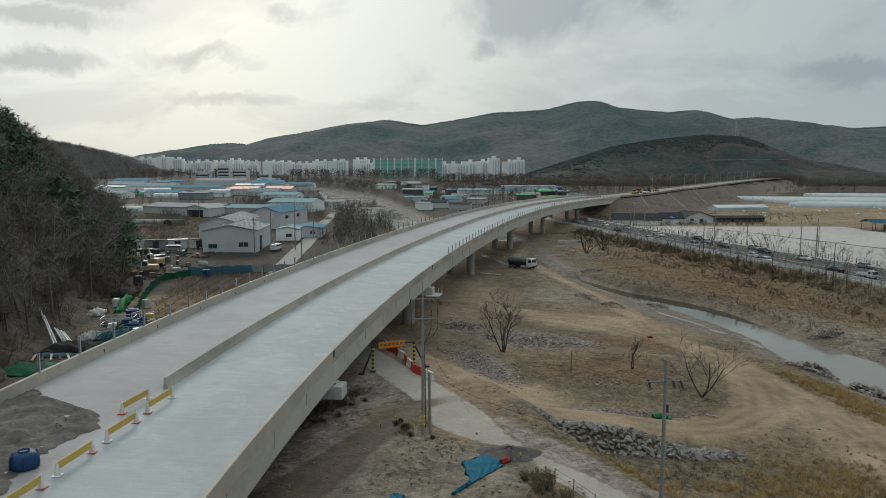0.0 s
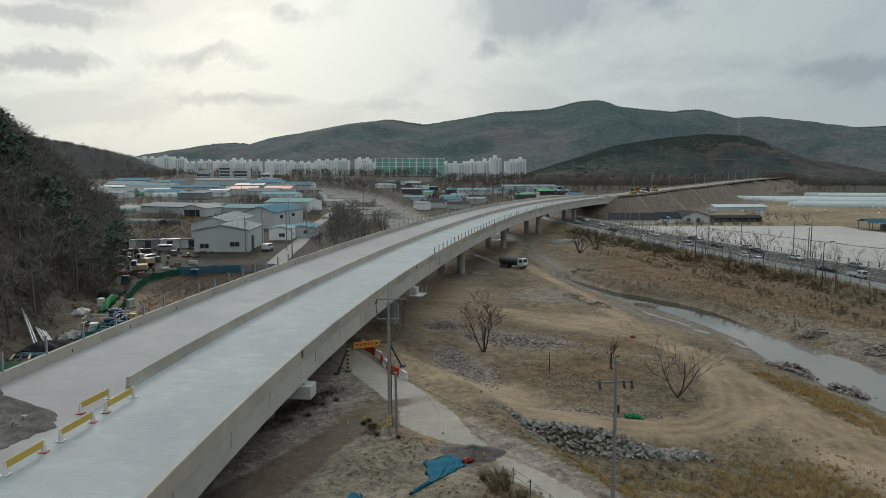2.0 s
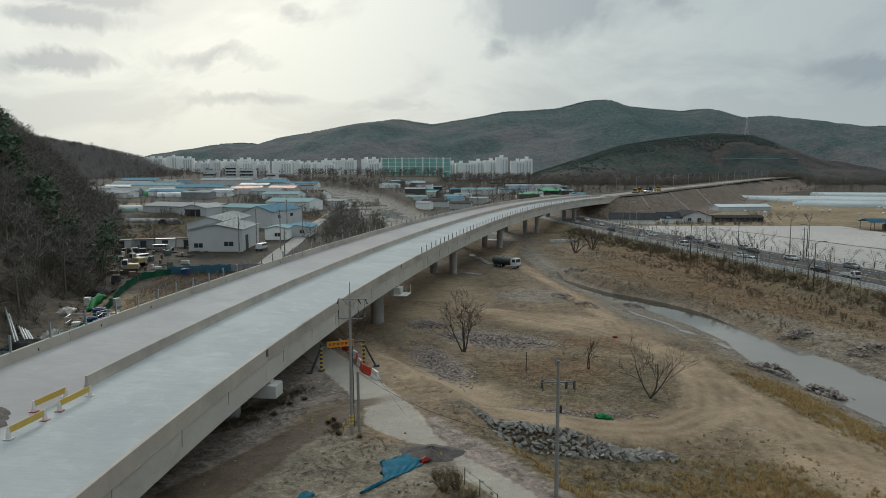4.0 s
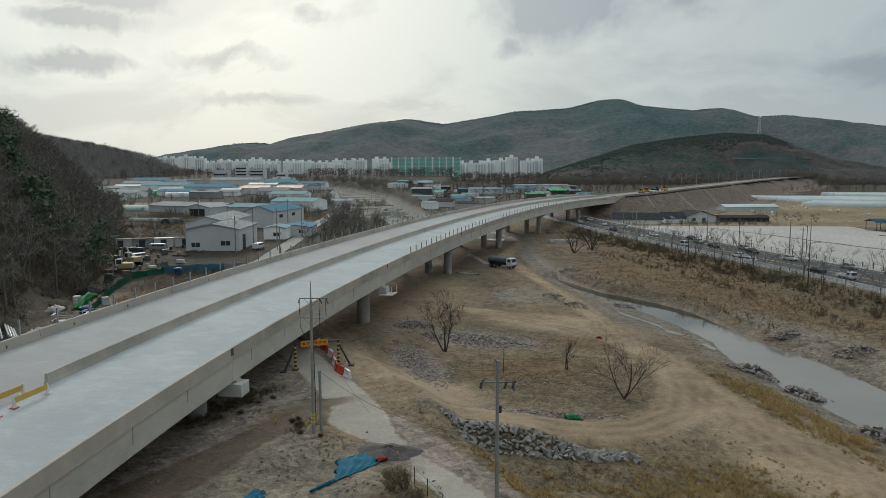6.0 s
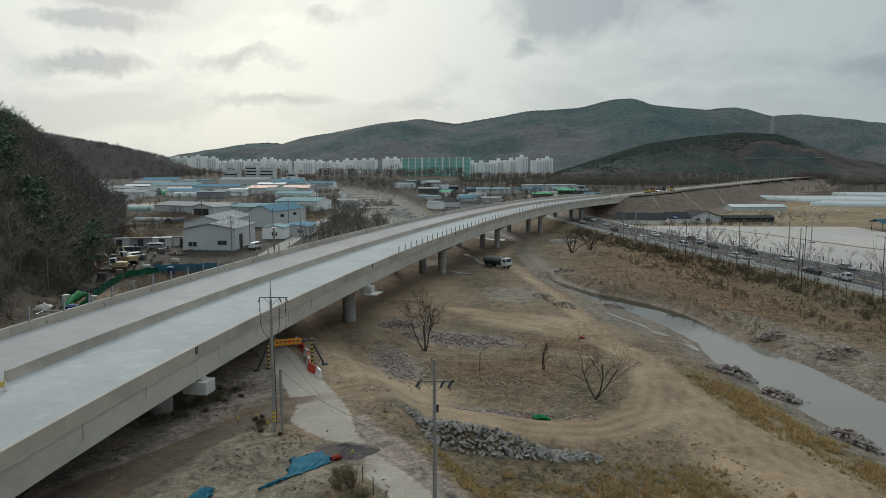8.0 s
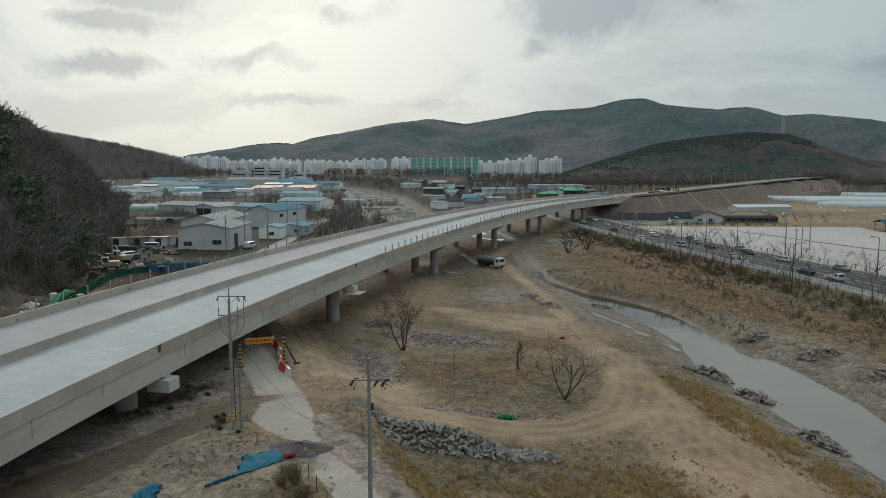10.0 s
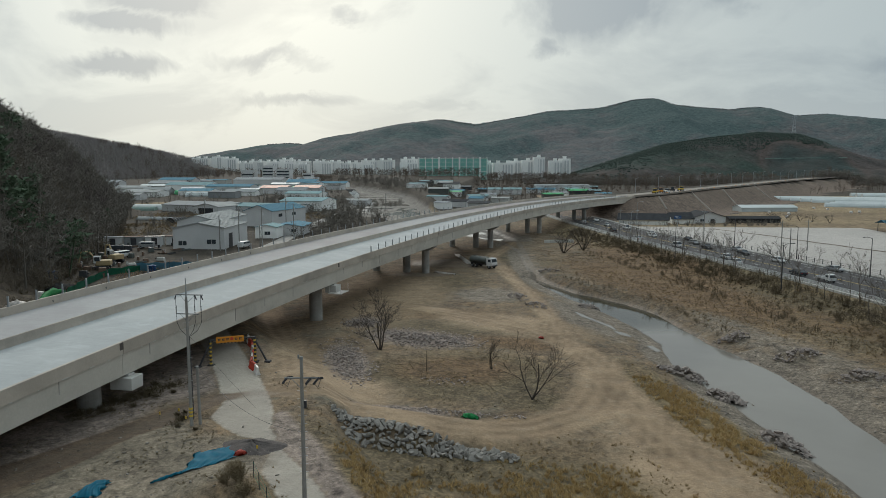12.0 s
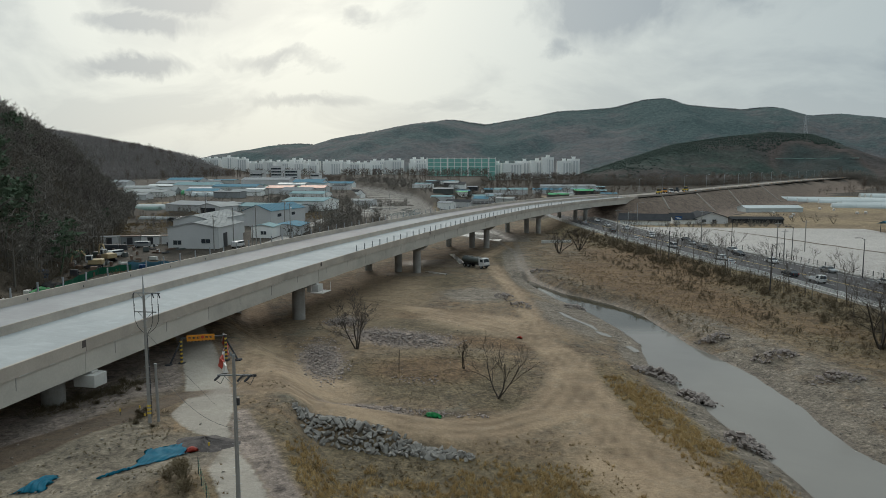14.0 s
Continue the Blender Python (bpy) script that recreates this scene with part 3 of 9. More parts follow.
# river: x, y, half width, water level
RIVER = [(150, -200, 9, -3.7), (95, -40, 8, -3.65), (74, 20, 7.5, -3.62), (67, 50, 6.2, -3.6), (63.2, 69, 5.1, -3.6), (61.8, 75, 4.9, -3.6), (61, 82, 5.1, -3.6), (60.6, 88, 5.6, -3.6),
         (59.5, 93, 6.0, -3.6), (59.2, 100, 5.5, -3.6), (57.5, 106, 5.7, -3.6), (56.6, 112, 4.9, -3.6), (55.9, 118, 3.7, -3.6), (54.9, 125, 3.7, -3.6), (53.1, 133, 3.9, -3.6), (51.2, 141, 4.4, -3.6),
         (47.7, 150, 3.9, -3.58), (43.7, 157, 3.2, -3.57), (40, 163, 2.0, -3.55), (36.6, 172, 1.3, -3.53), (34, 180, 0.8, -3.5), (32, 192, 0.6, -3.45), (30, 230, 0.6, -3.3), (24, 275, 4, -3.1), (4, 315, 12, -2.9), (-28, 345, 20, -2.8),
         (-58, 460, 25, -2.2), (-88, 600, 22, -1.2), (-138, 720, 18, -0.2), (-220, 880, 18, 1.5), (-330, 1250, 18, 4)]
ROAD = [(152, -40), (128, 45), (112, 110), (104.5, 160), (94, 198), (87, 228), (78.5, 262), (70, 300), (62, 345), (54, 400), (40, 520), (20, 700)]     # the busy road's middle
ROAD_HALF = 11.0
FOOT = [(-36, -60), (-42, 30), (-48, 55), (-55, 83), (-61, 112), (-83, 165), (-113, 228), (-148, 296), (-175, 345), (-230, 385), (-330, 420), (-520, 440), (-900, 430)]                                    # foot of the near wooded hill
PAVED = [(27, 20, 2.6), (19, 38, 2.6), (14.3, 47.8, 2.4), (12, 52.5, 2.4), (8, 59.7, 2.6), (2.6, 67.5, 2.7), (-3, 75.5, 2.6), (-10.5, 88, 2.2), (-21, 105, 2.2), (-33, 126, 2.2), (-46, 150, 2.3)]
LOOP = [(-1.0, 72, 2.6), (4, 75.5, 2.8), (11.5, 74, 2.8), (21, 70.5, 2.8), (29.5, 72, 3.0), (35.5, 77, 3.4), (38.5, 86, 3.2), (39.5, 97, 3.0), (36.5, 107, 2.6), (30, 118.5, 2.5), (20, 128, 2.6), (10, 134, 2.5), (0, 140, 2.2)]
EAST = [(52, 44, 2.6), (46, 60, 2.8), (42, 74, 3.2), (39.5, 90, 3.0)]
NORTH = [(36, 108, 1.8), (34, 128, 1.9), (30, 160, 1.9), (24, 190, 2.2), (20, 215, 2.2), (28, 262, 2.0)]
UNDER = [(-16, 40, 2.6), (-12.9, 48.2, 2.6), (-11.2, 51.5, 2.5), (-9.4, 55.4, 2.3), (-7.6, 60.2, 2.0), (-5.6, 65.4, 1.8), (-3.4, 69.6, 1.5), (-0.6, 71.6, 1.2), (3.5, 71.8, 0.9)]
SLAB = [(-46, 150, 2.3), (-33, 126, 2.2), (-21, 105, 2.2), (-10.5, 88, 2.2), (-3.6, 76, 2.3), (0.2, 68.6, 2.4), (1.0, 65.5, 3.0), (2.6, 62.8, 2.3), (4.0, 61.0, 1.6), (6.2, 59.4, 0.5)]
SLAB_LOW = [(7.2, 57.4, 0.5), (9.2, 53, 1.7), (12, 49, 1.7), (17, 40, 1.8), (26, 22, 2)]
MAUVE = [(4.6, 66, 0.8), (6.2, 62.6, 1.3), (8.6, 58.4, 2.1), (12.0, 53, 1.8), (14.9, 48.6, 1.7), (20, 39, 1.8), (29, 20, 2)]
SIDE = [(3, 75, 1.8), (1.5, 82, 2.0), (-3, 95, 2.2), (-9.4, 109.5, 2.4), (-15.3, 121.3, 2.4), (-24, 140, 2)]


def deck_mid(y):
    u = (y - 48) / 100
    return -23.356 + 5.256 * u + 11.215 * u**2 - 3.705 * u**3 + 0.7144 * u**4


def land(X, Y, fine=True):
    """Height of the ground, in metres."""
    X, Y = np.asarray(X, float), np.asarray(Y, float)
    z = np.full(X.shape, -1.65)
    # higher terrace on the bridge's near side, falling to the flood plain
    brow = np.interp(Y, [0, 40, 58, 66, 72, 80, 92, 105, 125, 170, 230], [27, 21, 12, 8, 7, 2.5, -6.5, -17, -28, -32, -34])
    terrace = np.interp(Y, [0, 40, 62, 90, 120, 190, 260, 400, 800], [2.6, 1.35, 1.3, 1.4, 1.9, 3.0, 3.2, 3.6, 6.5])
    soft = np.interp(Y, [40, 70, 90, 130, 200], [5.0, 6.0, 10.0, 9.0, 12.0])
    k = 1 - smooth(0, 1, (X - brow) / soft)
    z = z + (terrace - z) * k
    # the loop road runs on a low dam faced with stone
    d, side, w = to_line(X, Y, [(1, 72.2, -0.2), (9, 72.0, -0.3), (18, 70.2, -0.7), (26, 70.5, -1.6)])
    z = np.maximum(z, w[..., 0] - smooth(2.4, 6.0, d) * 1.6)
    front = smooth(0, 3, 69.5 - Y) * smooth(8, 13, X) * smooth(46, 40, X)
    z = z - 0.45 * front * smooth(0.6, 0.0, z)
    # mound under the tarpaulins
    z = z + 0.9 * np.exp(-(((X - 5.5) / 4.5) ** 2 + ((Y - 49) / 2.6) ** 2)) + 0.35 * np.exp(-(((X + 3) / 5) ** 2 + ((Y - 57) / 3) ** 2))
    # flood plain rises toward the road's bank
    far = 1 - smooth(250, 420, Y)
    d, side, _ = to_line(X, Y, ROAD)
    bank = smooth(ROAD_HALF + 11, ROAD_HALF + 2.2, d)
    z = np.where(side > 0, z + (0.0 - z) * bank, z)
    z = np.where((d < ROAD_HALF + 2), -0.03, z)
    z = np.where((side < 0) & (d >= ROAD_HALF + 2), -0.5 + 0.4 * smooth(ROAD_HALF + 5, ROAD_HALF + 2, d) + 0.0 * far, z)
    # gentle rise up the valley
    z = z + 0.008 * np.clip(Y - 330, 0, 2200) * smooth(330, 600, Y)
    # river bed
    d, bend, w = to_line(X, Y, RIVER)
    bed, cut = w[..., 1] - 0.7, smooth(0.55, 1.35, d / w[..., 0])
    bed = bed + smooth(205, 300, Y) * (0.66 + 0.46 * wobble(X, Y * 0.6, 7.0, 9.0))
    bed = bed + 2.4 * smooth(178, 190, Y) * (1 - smooth(258, 275, Y))
    wide = np.where((bend < 0) & (Y < 200), np.interp(Y, [60, 105, 128, 170], [11, 9, 4.5, 3.0]), np.interp(Y, [60, 100, 112, 150, 190], [9, 9, 14, 12, 7]))
    shore = smooth(w[..., 0], w[..., 0] + wide, d)
    z = np.where(d < w[..., 0] + 14, np.minimum(z, bed + 0.95 * cut + (z - bed - 0.95) * shore), z)
    # near wooded hill
    d, side, _ = to_line(X, Y, FOOT)
    up = np.where(side > 0, d, 0)
    top = np.interp(Y, [-60, 100, 230, 330, 450, 560], [95, 95, 92, 88, 70, 40])
    z = z + top * (1 - np.exp(-up * 1.2 / np.maximum(top, 1)))
    # second hill, farther off
    crest = np.interp(X, [-1500, -1000, -827, -770, -683, -615, -579, -560, -540, -518], [60, 84, 77, 70, 54, 40, 31, 24, 12, 0])
    z = z + crest * np.exp(-((Y - 1150) / np.where(Y < 1150, 150, 240)) ** 2)
    # embankment that takes the new road up from the bridge's far end
    d, _, w = to_line(X, Y, EMBANK)
    z = np.maximum(z, np.where(d < 60, w[..., 0] - 0.6 - np.maximum(d - 12.0, 0) * 0.55, -9))
    if fine:
        z = z + 0.10 * wobble(X, Y, 3.1, 1.0) * smooth(14.5, 18, to_line(X, Y, ROAD)[0]) + 0.04 * wobble(X, Y, 0.9, 4.0)
    return z


def deck_high(y):
    """Top of the parapets along the deck's middle line."""
    u = (y - 48) / 100
    return 8.741 + 0.983 * u - 0.1072 * u**2


EMBANK = [(deck_mid(404), 404, deck_high(404) - 0.95), (112, 438, 10.2), (142, 490, 11.0), (188, 552, 12.0), (262, 680, 13.0), (385, 880, 14.0), (540, 1100, 15.0)]


_gx, _gy = np.arange(-130, 131, 0.5), np.arange(20, 321, 0.5)
_gz = land(*np.meshgrid(_gx, _gy))


def height(x, y):
    """Height of the ground at one place; looked up in a fine grid near the bridge."""
    if -129 < x < 129 and 21 < y < 319:
        i, j = (x + 130) * 2, (y - 20) * 2
        a, b = int(i), int(j)
        u, v = i - a, j - b
        return float((_gz[b, a] * (1 - u) + _gz[b, a + 1] * u) * (1 - v) + (_gz[b + 1, a] * (1 - u) + _gz[b + 1, a + 1] * u) * v)
    return float(land(np.array([x]), np.array([y]))[0])


def steps(*runs):
    """Grid lines: (start, end, step) runs joined."""
    out = []
    for a, b, s in runs:
        out += list(np.arange(a, b - 1e-6, s))
    return np.array(out + [runs[-1][1]])


def grid_mesh(name, xs, ys, z, material, masks=None):
    me = bpy.data.meshes.new(name)
    X, Y = np.meshgrid(xs, ys)
    nx, ny = len(xs), len(ys)
    me.vertices.add(nx * ny)
    me.vertices.foreach_set("co", np.stack([X, Y, z], -1).astype(np.float32).ravel())
    i = (np.arange(ny - 1)[:, None] * nx + np.arange(nx - 1)[None]).ravel()
    quads = np.stack([i, i + 1, i + nx + 1, i + nx], -1).astype(np.int32)
    me.loops.add(quads.size)
    me.loops.foreach_set("vertex_index", quads.ravel())
    me.polygons.add(len(quads))
    me.polygons.foreach_set("loop_start", np.arange(len(quads), dtype=np.int32) * 4)
    me.polygons.foreach_set("loop_total", np.full(len(quads), 4, np.int32))
    me.polygons.foreach_set("use_smooth", np.ones(len(quads), bool))
    for key, value in (masks or {}).items():
        me.attributes.new(key, "FLOAT", "POINT").data.foreach_set("value", value.astype(np.float32).ravel())
    me.materials.append(M[material])
    me.update(calc_edges=True)
    me.validate()
    return new(name, me)


def band(X, Y, pts, soft=1.6):
    """A strip along a polyline of x, y, half width: 1 in the middle, 0.5 at its edge, 0 outside."""
    d, _, w = to_line(X, Y, pts)
    return np.clip(0.5 + (w[..., 0] - d) / (2 * soft), 0, 1)


def blob(X, Y, x, y, rx, ry, turn=0.0):
    c, s = math.cos(radians(turn)), math.sin(radians(turn))
    u, v = ((X - x) * c + (Y - y) * s) / rx, (-(X - x) * s + (Y - y) * c) / ry
    return np.clip(1.5 - np.hypot(u, v), 0, 1)


def make_ground():
    xs = steps((-2400, -600, 90), (-600, -150, 15), (-150, -48, 3.4), (-48, 112, 0.75), (112, 300, 4.0), (300, 900, 20), (900, 3000, 90))
    ys = steps((-600, -40, 40), (-40, 30, 5), (30, 150, 0.75), (150, 260, 1.6), (260, 620, 5), (620, 1500, 22), (1500, 4500, 110))
    X, Y = np.meshgrid(xs, ys)
    z = land(X, Y)
    near = 1 - smooth(160, 320, Y)
    riv, rbend, rw = to_line(X, Y, RIVER)
    hill, hside, _ = to_line(X, Y, FOOT)
    rd, rside, _ = to_line(X, Y, ROAD)
    m = {}
    m["track"] = np.maximum.reduce([band(X, Y, LOOP), band(X, Y, EAST), band(X, Y, NORTH), band(X, Y, SIDE), band(X, Y, UNDER, 1.0) * 0.8,
                                    0.9 * blob(X, Y, 6, 81, 8, 7), 0.85 * blob(X, Y, 0, 88, 5, 12, 12), 0.75 * blob(X, Y, 27, 122, 16, 8, -30), 0.7 * blob(X, Y, 0, 150, 14, 40), 0.75 * blob(X, Y, 44, 64, 7, 16, 20)])
    ruts = []
    for way in (LOOP, NORTH, EAST, SIDE):
        off = to_line(X, Y, way)[0]
        ruts += [k * np.exp(-((off - o) / 0.5) ** 2) for o, k in ((1.0, 0.95), (2.5, 0.8))]
    m["rut"] = np.maximum.reduce(ruts + [band(X, Y, UNDER, 0.7) * (1 - smooth(-3.0, 2.0, X))])
    m["concrete"] = np.maximum(band(X, Y, SLAB, 0.5), band(X, Y, SLAB_LOW, 0.5))
    m["crushed"] = np.maximum.reduce([blob(X, Y, -13.6, 61, 4.2, 15, -14), blob(X, Y, -10.5, 74, 6, 6), band(X, Y, MAUVE, 0.8), blob(X, Y, -16, 78, 9, 16, -30) * 0.8,
                                      blob(X, Y, 15, 76.2, 6, 1.6, -10) * 0.9, blob(X, Y, 6.5, 54.5, 4, 1.6, -35), 0.8 * blob(X, Y, 4, 96, 3.2, 10, 20), 0.8 * blob(X, Y, 12.5, 110, 10, 5.5, -20), 0.7 * blob(X, Y, 1, 121, 3.5, 5)])
    m["crushed"] = m["crushed"] * np.clip(1.5 - 2 * m["concrete"], 0, 1)
    m["shoal"] = np.clip(0.5 + (rw[..., 0] + 3 - riv) / 6, 0, 1) * smooth(255, 290, Y)
    shore = np.clip(1.15 - np.abs(riv - rw[..., 0] - 1.8) / 4.0, 0, 1)
    shore = shore * np.where((rbend < 0) & (Y > 112), 0.45, 1.0)
    m["gravel"] = np.maximum.reduce([shore * (Y < 260), np.clip(1.3 - riv / (rw[..., 0] + 10), 0, 1) * (Y > 260), 
                                     0.9 * blob(X, Y, 40, 132, 6, 18, 14), 0.62 * blob(X, Y, 72, 96, 7, 30, 12), 0.6 * blob(X, Y, 65, 122, 5, 18, 12), 0.7 * blob(X, Y, 22, 150, 10, 10), 0.45 * blob(X, Y, -4, 54, 13, 4)])
    m["grass"] = np.maximum.reduce([blob(X, Y, 29, 52, 20, 14), blob(X, Y, 50, 74, 4.5, 26, 16), 0.75 * blob(X, Y, 22, 92, 13, 12), blob(X, Y, 96, 120, 26, 40, 20) * 0.7, 0.9 * (rd < ROAD_HALF + 16) * (rside > 0),
                                    0.8 * smooth(320, 420, Y)])
    m["turf"] = np.maximum.reduce([1.05 * blob(X, Y, 21, 90, 12, 10), blob(X, Y, 31, 80.5, 6.5, 3.2), 0.9 * blob(X, Y, 20, 62, 15, 5), 0.75 * blob(X, Y, 16, 118, 14, 6, -20), 1.15 * blob(X, Y, 84, 135, 10, 60, 18), 0.8 * blob(X, Y, 58, 150, 4, 26, 20),
                                   0.7 * blob(X, Y, 74, 215, 9, 50, 12), 0.7 * blob(X, Y, 8, 165, 18, 12), 0.7 * blob(X, Y, 30, 205, 14, 18)])
    m["rust"] = np.maximum.reduce([0.85 * blob(X, Y, 20, 93, 9, 7), 1.1 * blob(X, Y, 62, 168, 13, 44, 18), 0.8 * blob(X, Y, 30, 108, 12, 4, -15), 0.95 * blob(X, Y, 66, 205, 12, 45, 12), 0.6 * blob(X, Y, 80, 135, 7, 30, 18), 0.7 * blob(X, Y, 12, 130, 16, 6)])
    m["wet"] = np.maximum.reduce([np.clip(1.0 - np.abs(riv - rw[..., 0]) / 2.0, 0, 1), 0.9 * blob(X, Y, 10, 200, 14, 9), 0.7 * blob(X, Y, 4, 178, 9, 5), 0.6 * band(X, Y, UNDER, 1.2)]) * (Y < 330)
    m["tan"] = np.maximum.reduce([blob(X, Y, -1.5, 52, 9, 7, 20), 0.9 * blob(X, Y, -5, 59, 4, 4)])
    m["earth"] = band(X, Y, UNDER, 0.6) * (1 - smooth(-2.0, 1.0, X)) * np.clip(1.15 - 0.45 * m["concrete"], 0, 1) * (1 - 0.8 * blob(X, Y, -5.8, 56.5, 0.8, 4.2, -20)) * (1 - 0.6 * blob(X, Y, -11.2, 52, 0.5, 6, -14))
    m["wood"] = np.clip(1.1 + np.where(hside > 0, hill, -hill) / 9, 0, 1) + 0.6 * smooth(700, 900, Y) * smooth(2, 10, riv - rw[..., 0])
    slope, _, _ = to_line(X, Y, EMBANK)
    m["yard"] = np.maximum.reduce([smooth(-22, -34, X) * smooth(118, 140, Y) * 0.9, 0.85 * smooth(330, 400, Y) * smooth(2, 10, riv - rw[..., 0]), np.zeros_like(X)])
    m["flank"] = 1.0 * ((slope < 46) & (slope > 11))
    m["sheet"] = ((rside < 0) & (rd > ROAD_HALF + 4.5) & (X < 178) & (Y < 322)).astype(float) * 1.0
    m["paddy"] = ((slope > 48) & (rside < 0) & (rd > ROAD_HALF + 4.5) & (Y > 322) & (Y < 640)).astype(float)
    m["paddy"] = np.maximum(m["paddy"], blob(X, Y, -186, 405, 26, 40))
    m = {k: np.broadcast_to(v, X.shape) for k, v in m.items()}
    ob = grid_mesh("ground", xs, ys, z, "ground", m)
    tagged(ob, "bare brown valley floor with dirt tracks, gravel and dry grass", "ground", kind="structure")


make_ground()


def make_water():
    bm = bmesh.new()
    rows = []
    pts = np.array(RIVER)
    for i, p in enumerate(pts):
        a, b = pts[max(i - 1, 0)], pts[min(i + 1, len(pts) - 1)]
        d = Vector((b[0] - a[0], b[1] - a[1], 0)).normalized()
        nrm = Vector((-d.y, d.x, 0)) * (p[2] * 1.25)
        c = Vector((p[0], p[1], p[3]))
        rows.append([bm.verts.new(c + nrm * k) for k in (-1, 0, 1)])
    for a, b in zip(rows, rows[1:]):
        for j in (0, 1):
            bm.faces.new((a[j], b[j], b[j + 1], a[j + 1]))
    ob = part("water", bm, "water", None, smooth=True)
    ob.data.flip_normals()
    # toward 0 in the upper pool: fewer ripples and the painted dark reflection
    calm = [1.0 - float(smooth(126, 134, v.co.y)) * (1 - float(smooth(200, 240, v.co.y))) for v in ob.data.vertices]
    ob.data.attributes.new("shallow", "FLOAT", "POINT").data.foreach_set("value", calm)
    tagged(ob, "shallow grey-brown river running over a stony bed", "water", kind="structure")


make_water()


def make_puddles():
    """Shallow pools left on the gravel bar beside the stream."""
    for pts in ([(39.4, 135.4, 0.25), (40.8, 132.0, 0.5), (42.6, 128.6, 0.35), (44.2, 125.6, 0.5), (45.4, 123.4, 0.2)], [(44.9, 121.4, 0.3), (46.2, 120.2, 0.75), (47.4, 119.4, 0.4)], [(50.6, 111.4, 0.5), (49.4, 114.4, 0.5)]):
        bm = bmesh.new()
        rows = []
        for i, (x, y, w) in enumerate(pts):
            a, b = pts[max(i - 1, 0)], pts[min(i + 1, len(pts) - 1)]
            d = Vector((b[0] - a[0], b[1] - a[1], 0)).normalized()
            n = Vector((-d.y, d.x, 0)) * w
            z = max(height(x + k * n.x, y + k * n.y) for k in (-1, 0, 1)) + 0.04
            rows.append([bm.verts.new((x + k * n.x * (1 + 0.3 * math.sin(i * 2.1 + k)), y + k * n.y, z)) for k in (-1, 1)])
        for a, b in zip(rows, rows[1:]):
            bm.faces.new((a[0], b[0], b[1], a[1]))
        ob = part("puddle", bm, "water")
        bmesh_up = ob.data.polygons[0].normal.z
        if bmesh_up < 0:
            ob.data.flip_normals()
        ob.data.attributes.new("shallow", "FLOAT", "POINT").data.foreach_set("value", [1.0] * len(ob.data.vertices))
        tagged(ob, "narrow bright puddle on the gravel bar", "puddle", kind="structure")


make_puddles()

# ---- the new viaduct ----
CROSS, WR, WL = 0.0529, 10.62, 9.76        # crossfall to the right; half widths to the parapets' inner tops
RAIL = 0.95                                # parapets above the deck


def deck_frame(y):
    """Middle of the deck at parapet-top height, and the unit vector across to the right."""
    s = (deck_mid(y + 0.5) - deck_mid(y - 0.5))
    k = 1 / math.hypot(1, s)
    return Vector((deck_mid(y), y, deck_high(y))), Vector((k, -s * k, 0))


def deck_at(y, o, dz=0.0):
    """A point o metres to the right of the middle; dz from the parapet tops."""
    c, n = deck_frame(y)
    return c + n * o + Vector((0, 0, -CROSS * o + dz))


def sweep(bm, profile, ys, close=True):
    """Run an outline (across, up) along the deck."""
    rings = [[bm.verts.new(deck_at(y, o, dz)) for o, dz in profile] for y in ys]
    k = len(profile)
    for a, b in zip(rings, rings[1:]):
        for i in range(k if close else k - 1):
            bm.faces.new((a[i], b[i], b[(i + 1) % k], a[(i + 1) % k]))
    if close:
        bm.faces.new(rings[0])
        bm.faces.new(rings[-1][::-1])
    return rings


Y0, Y1 = -70.0, 404.0
JOINTS = [Y0, 8.0, 66.5, 123.0, 182.5, 242.5, 301.0, 356.0, Y1]       # over the piers


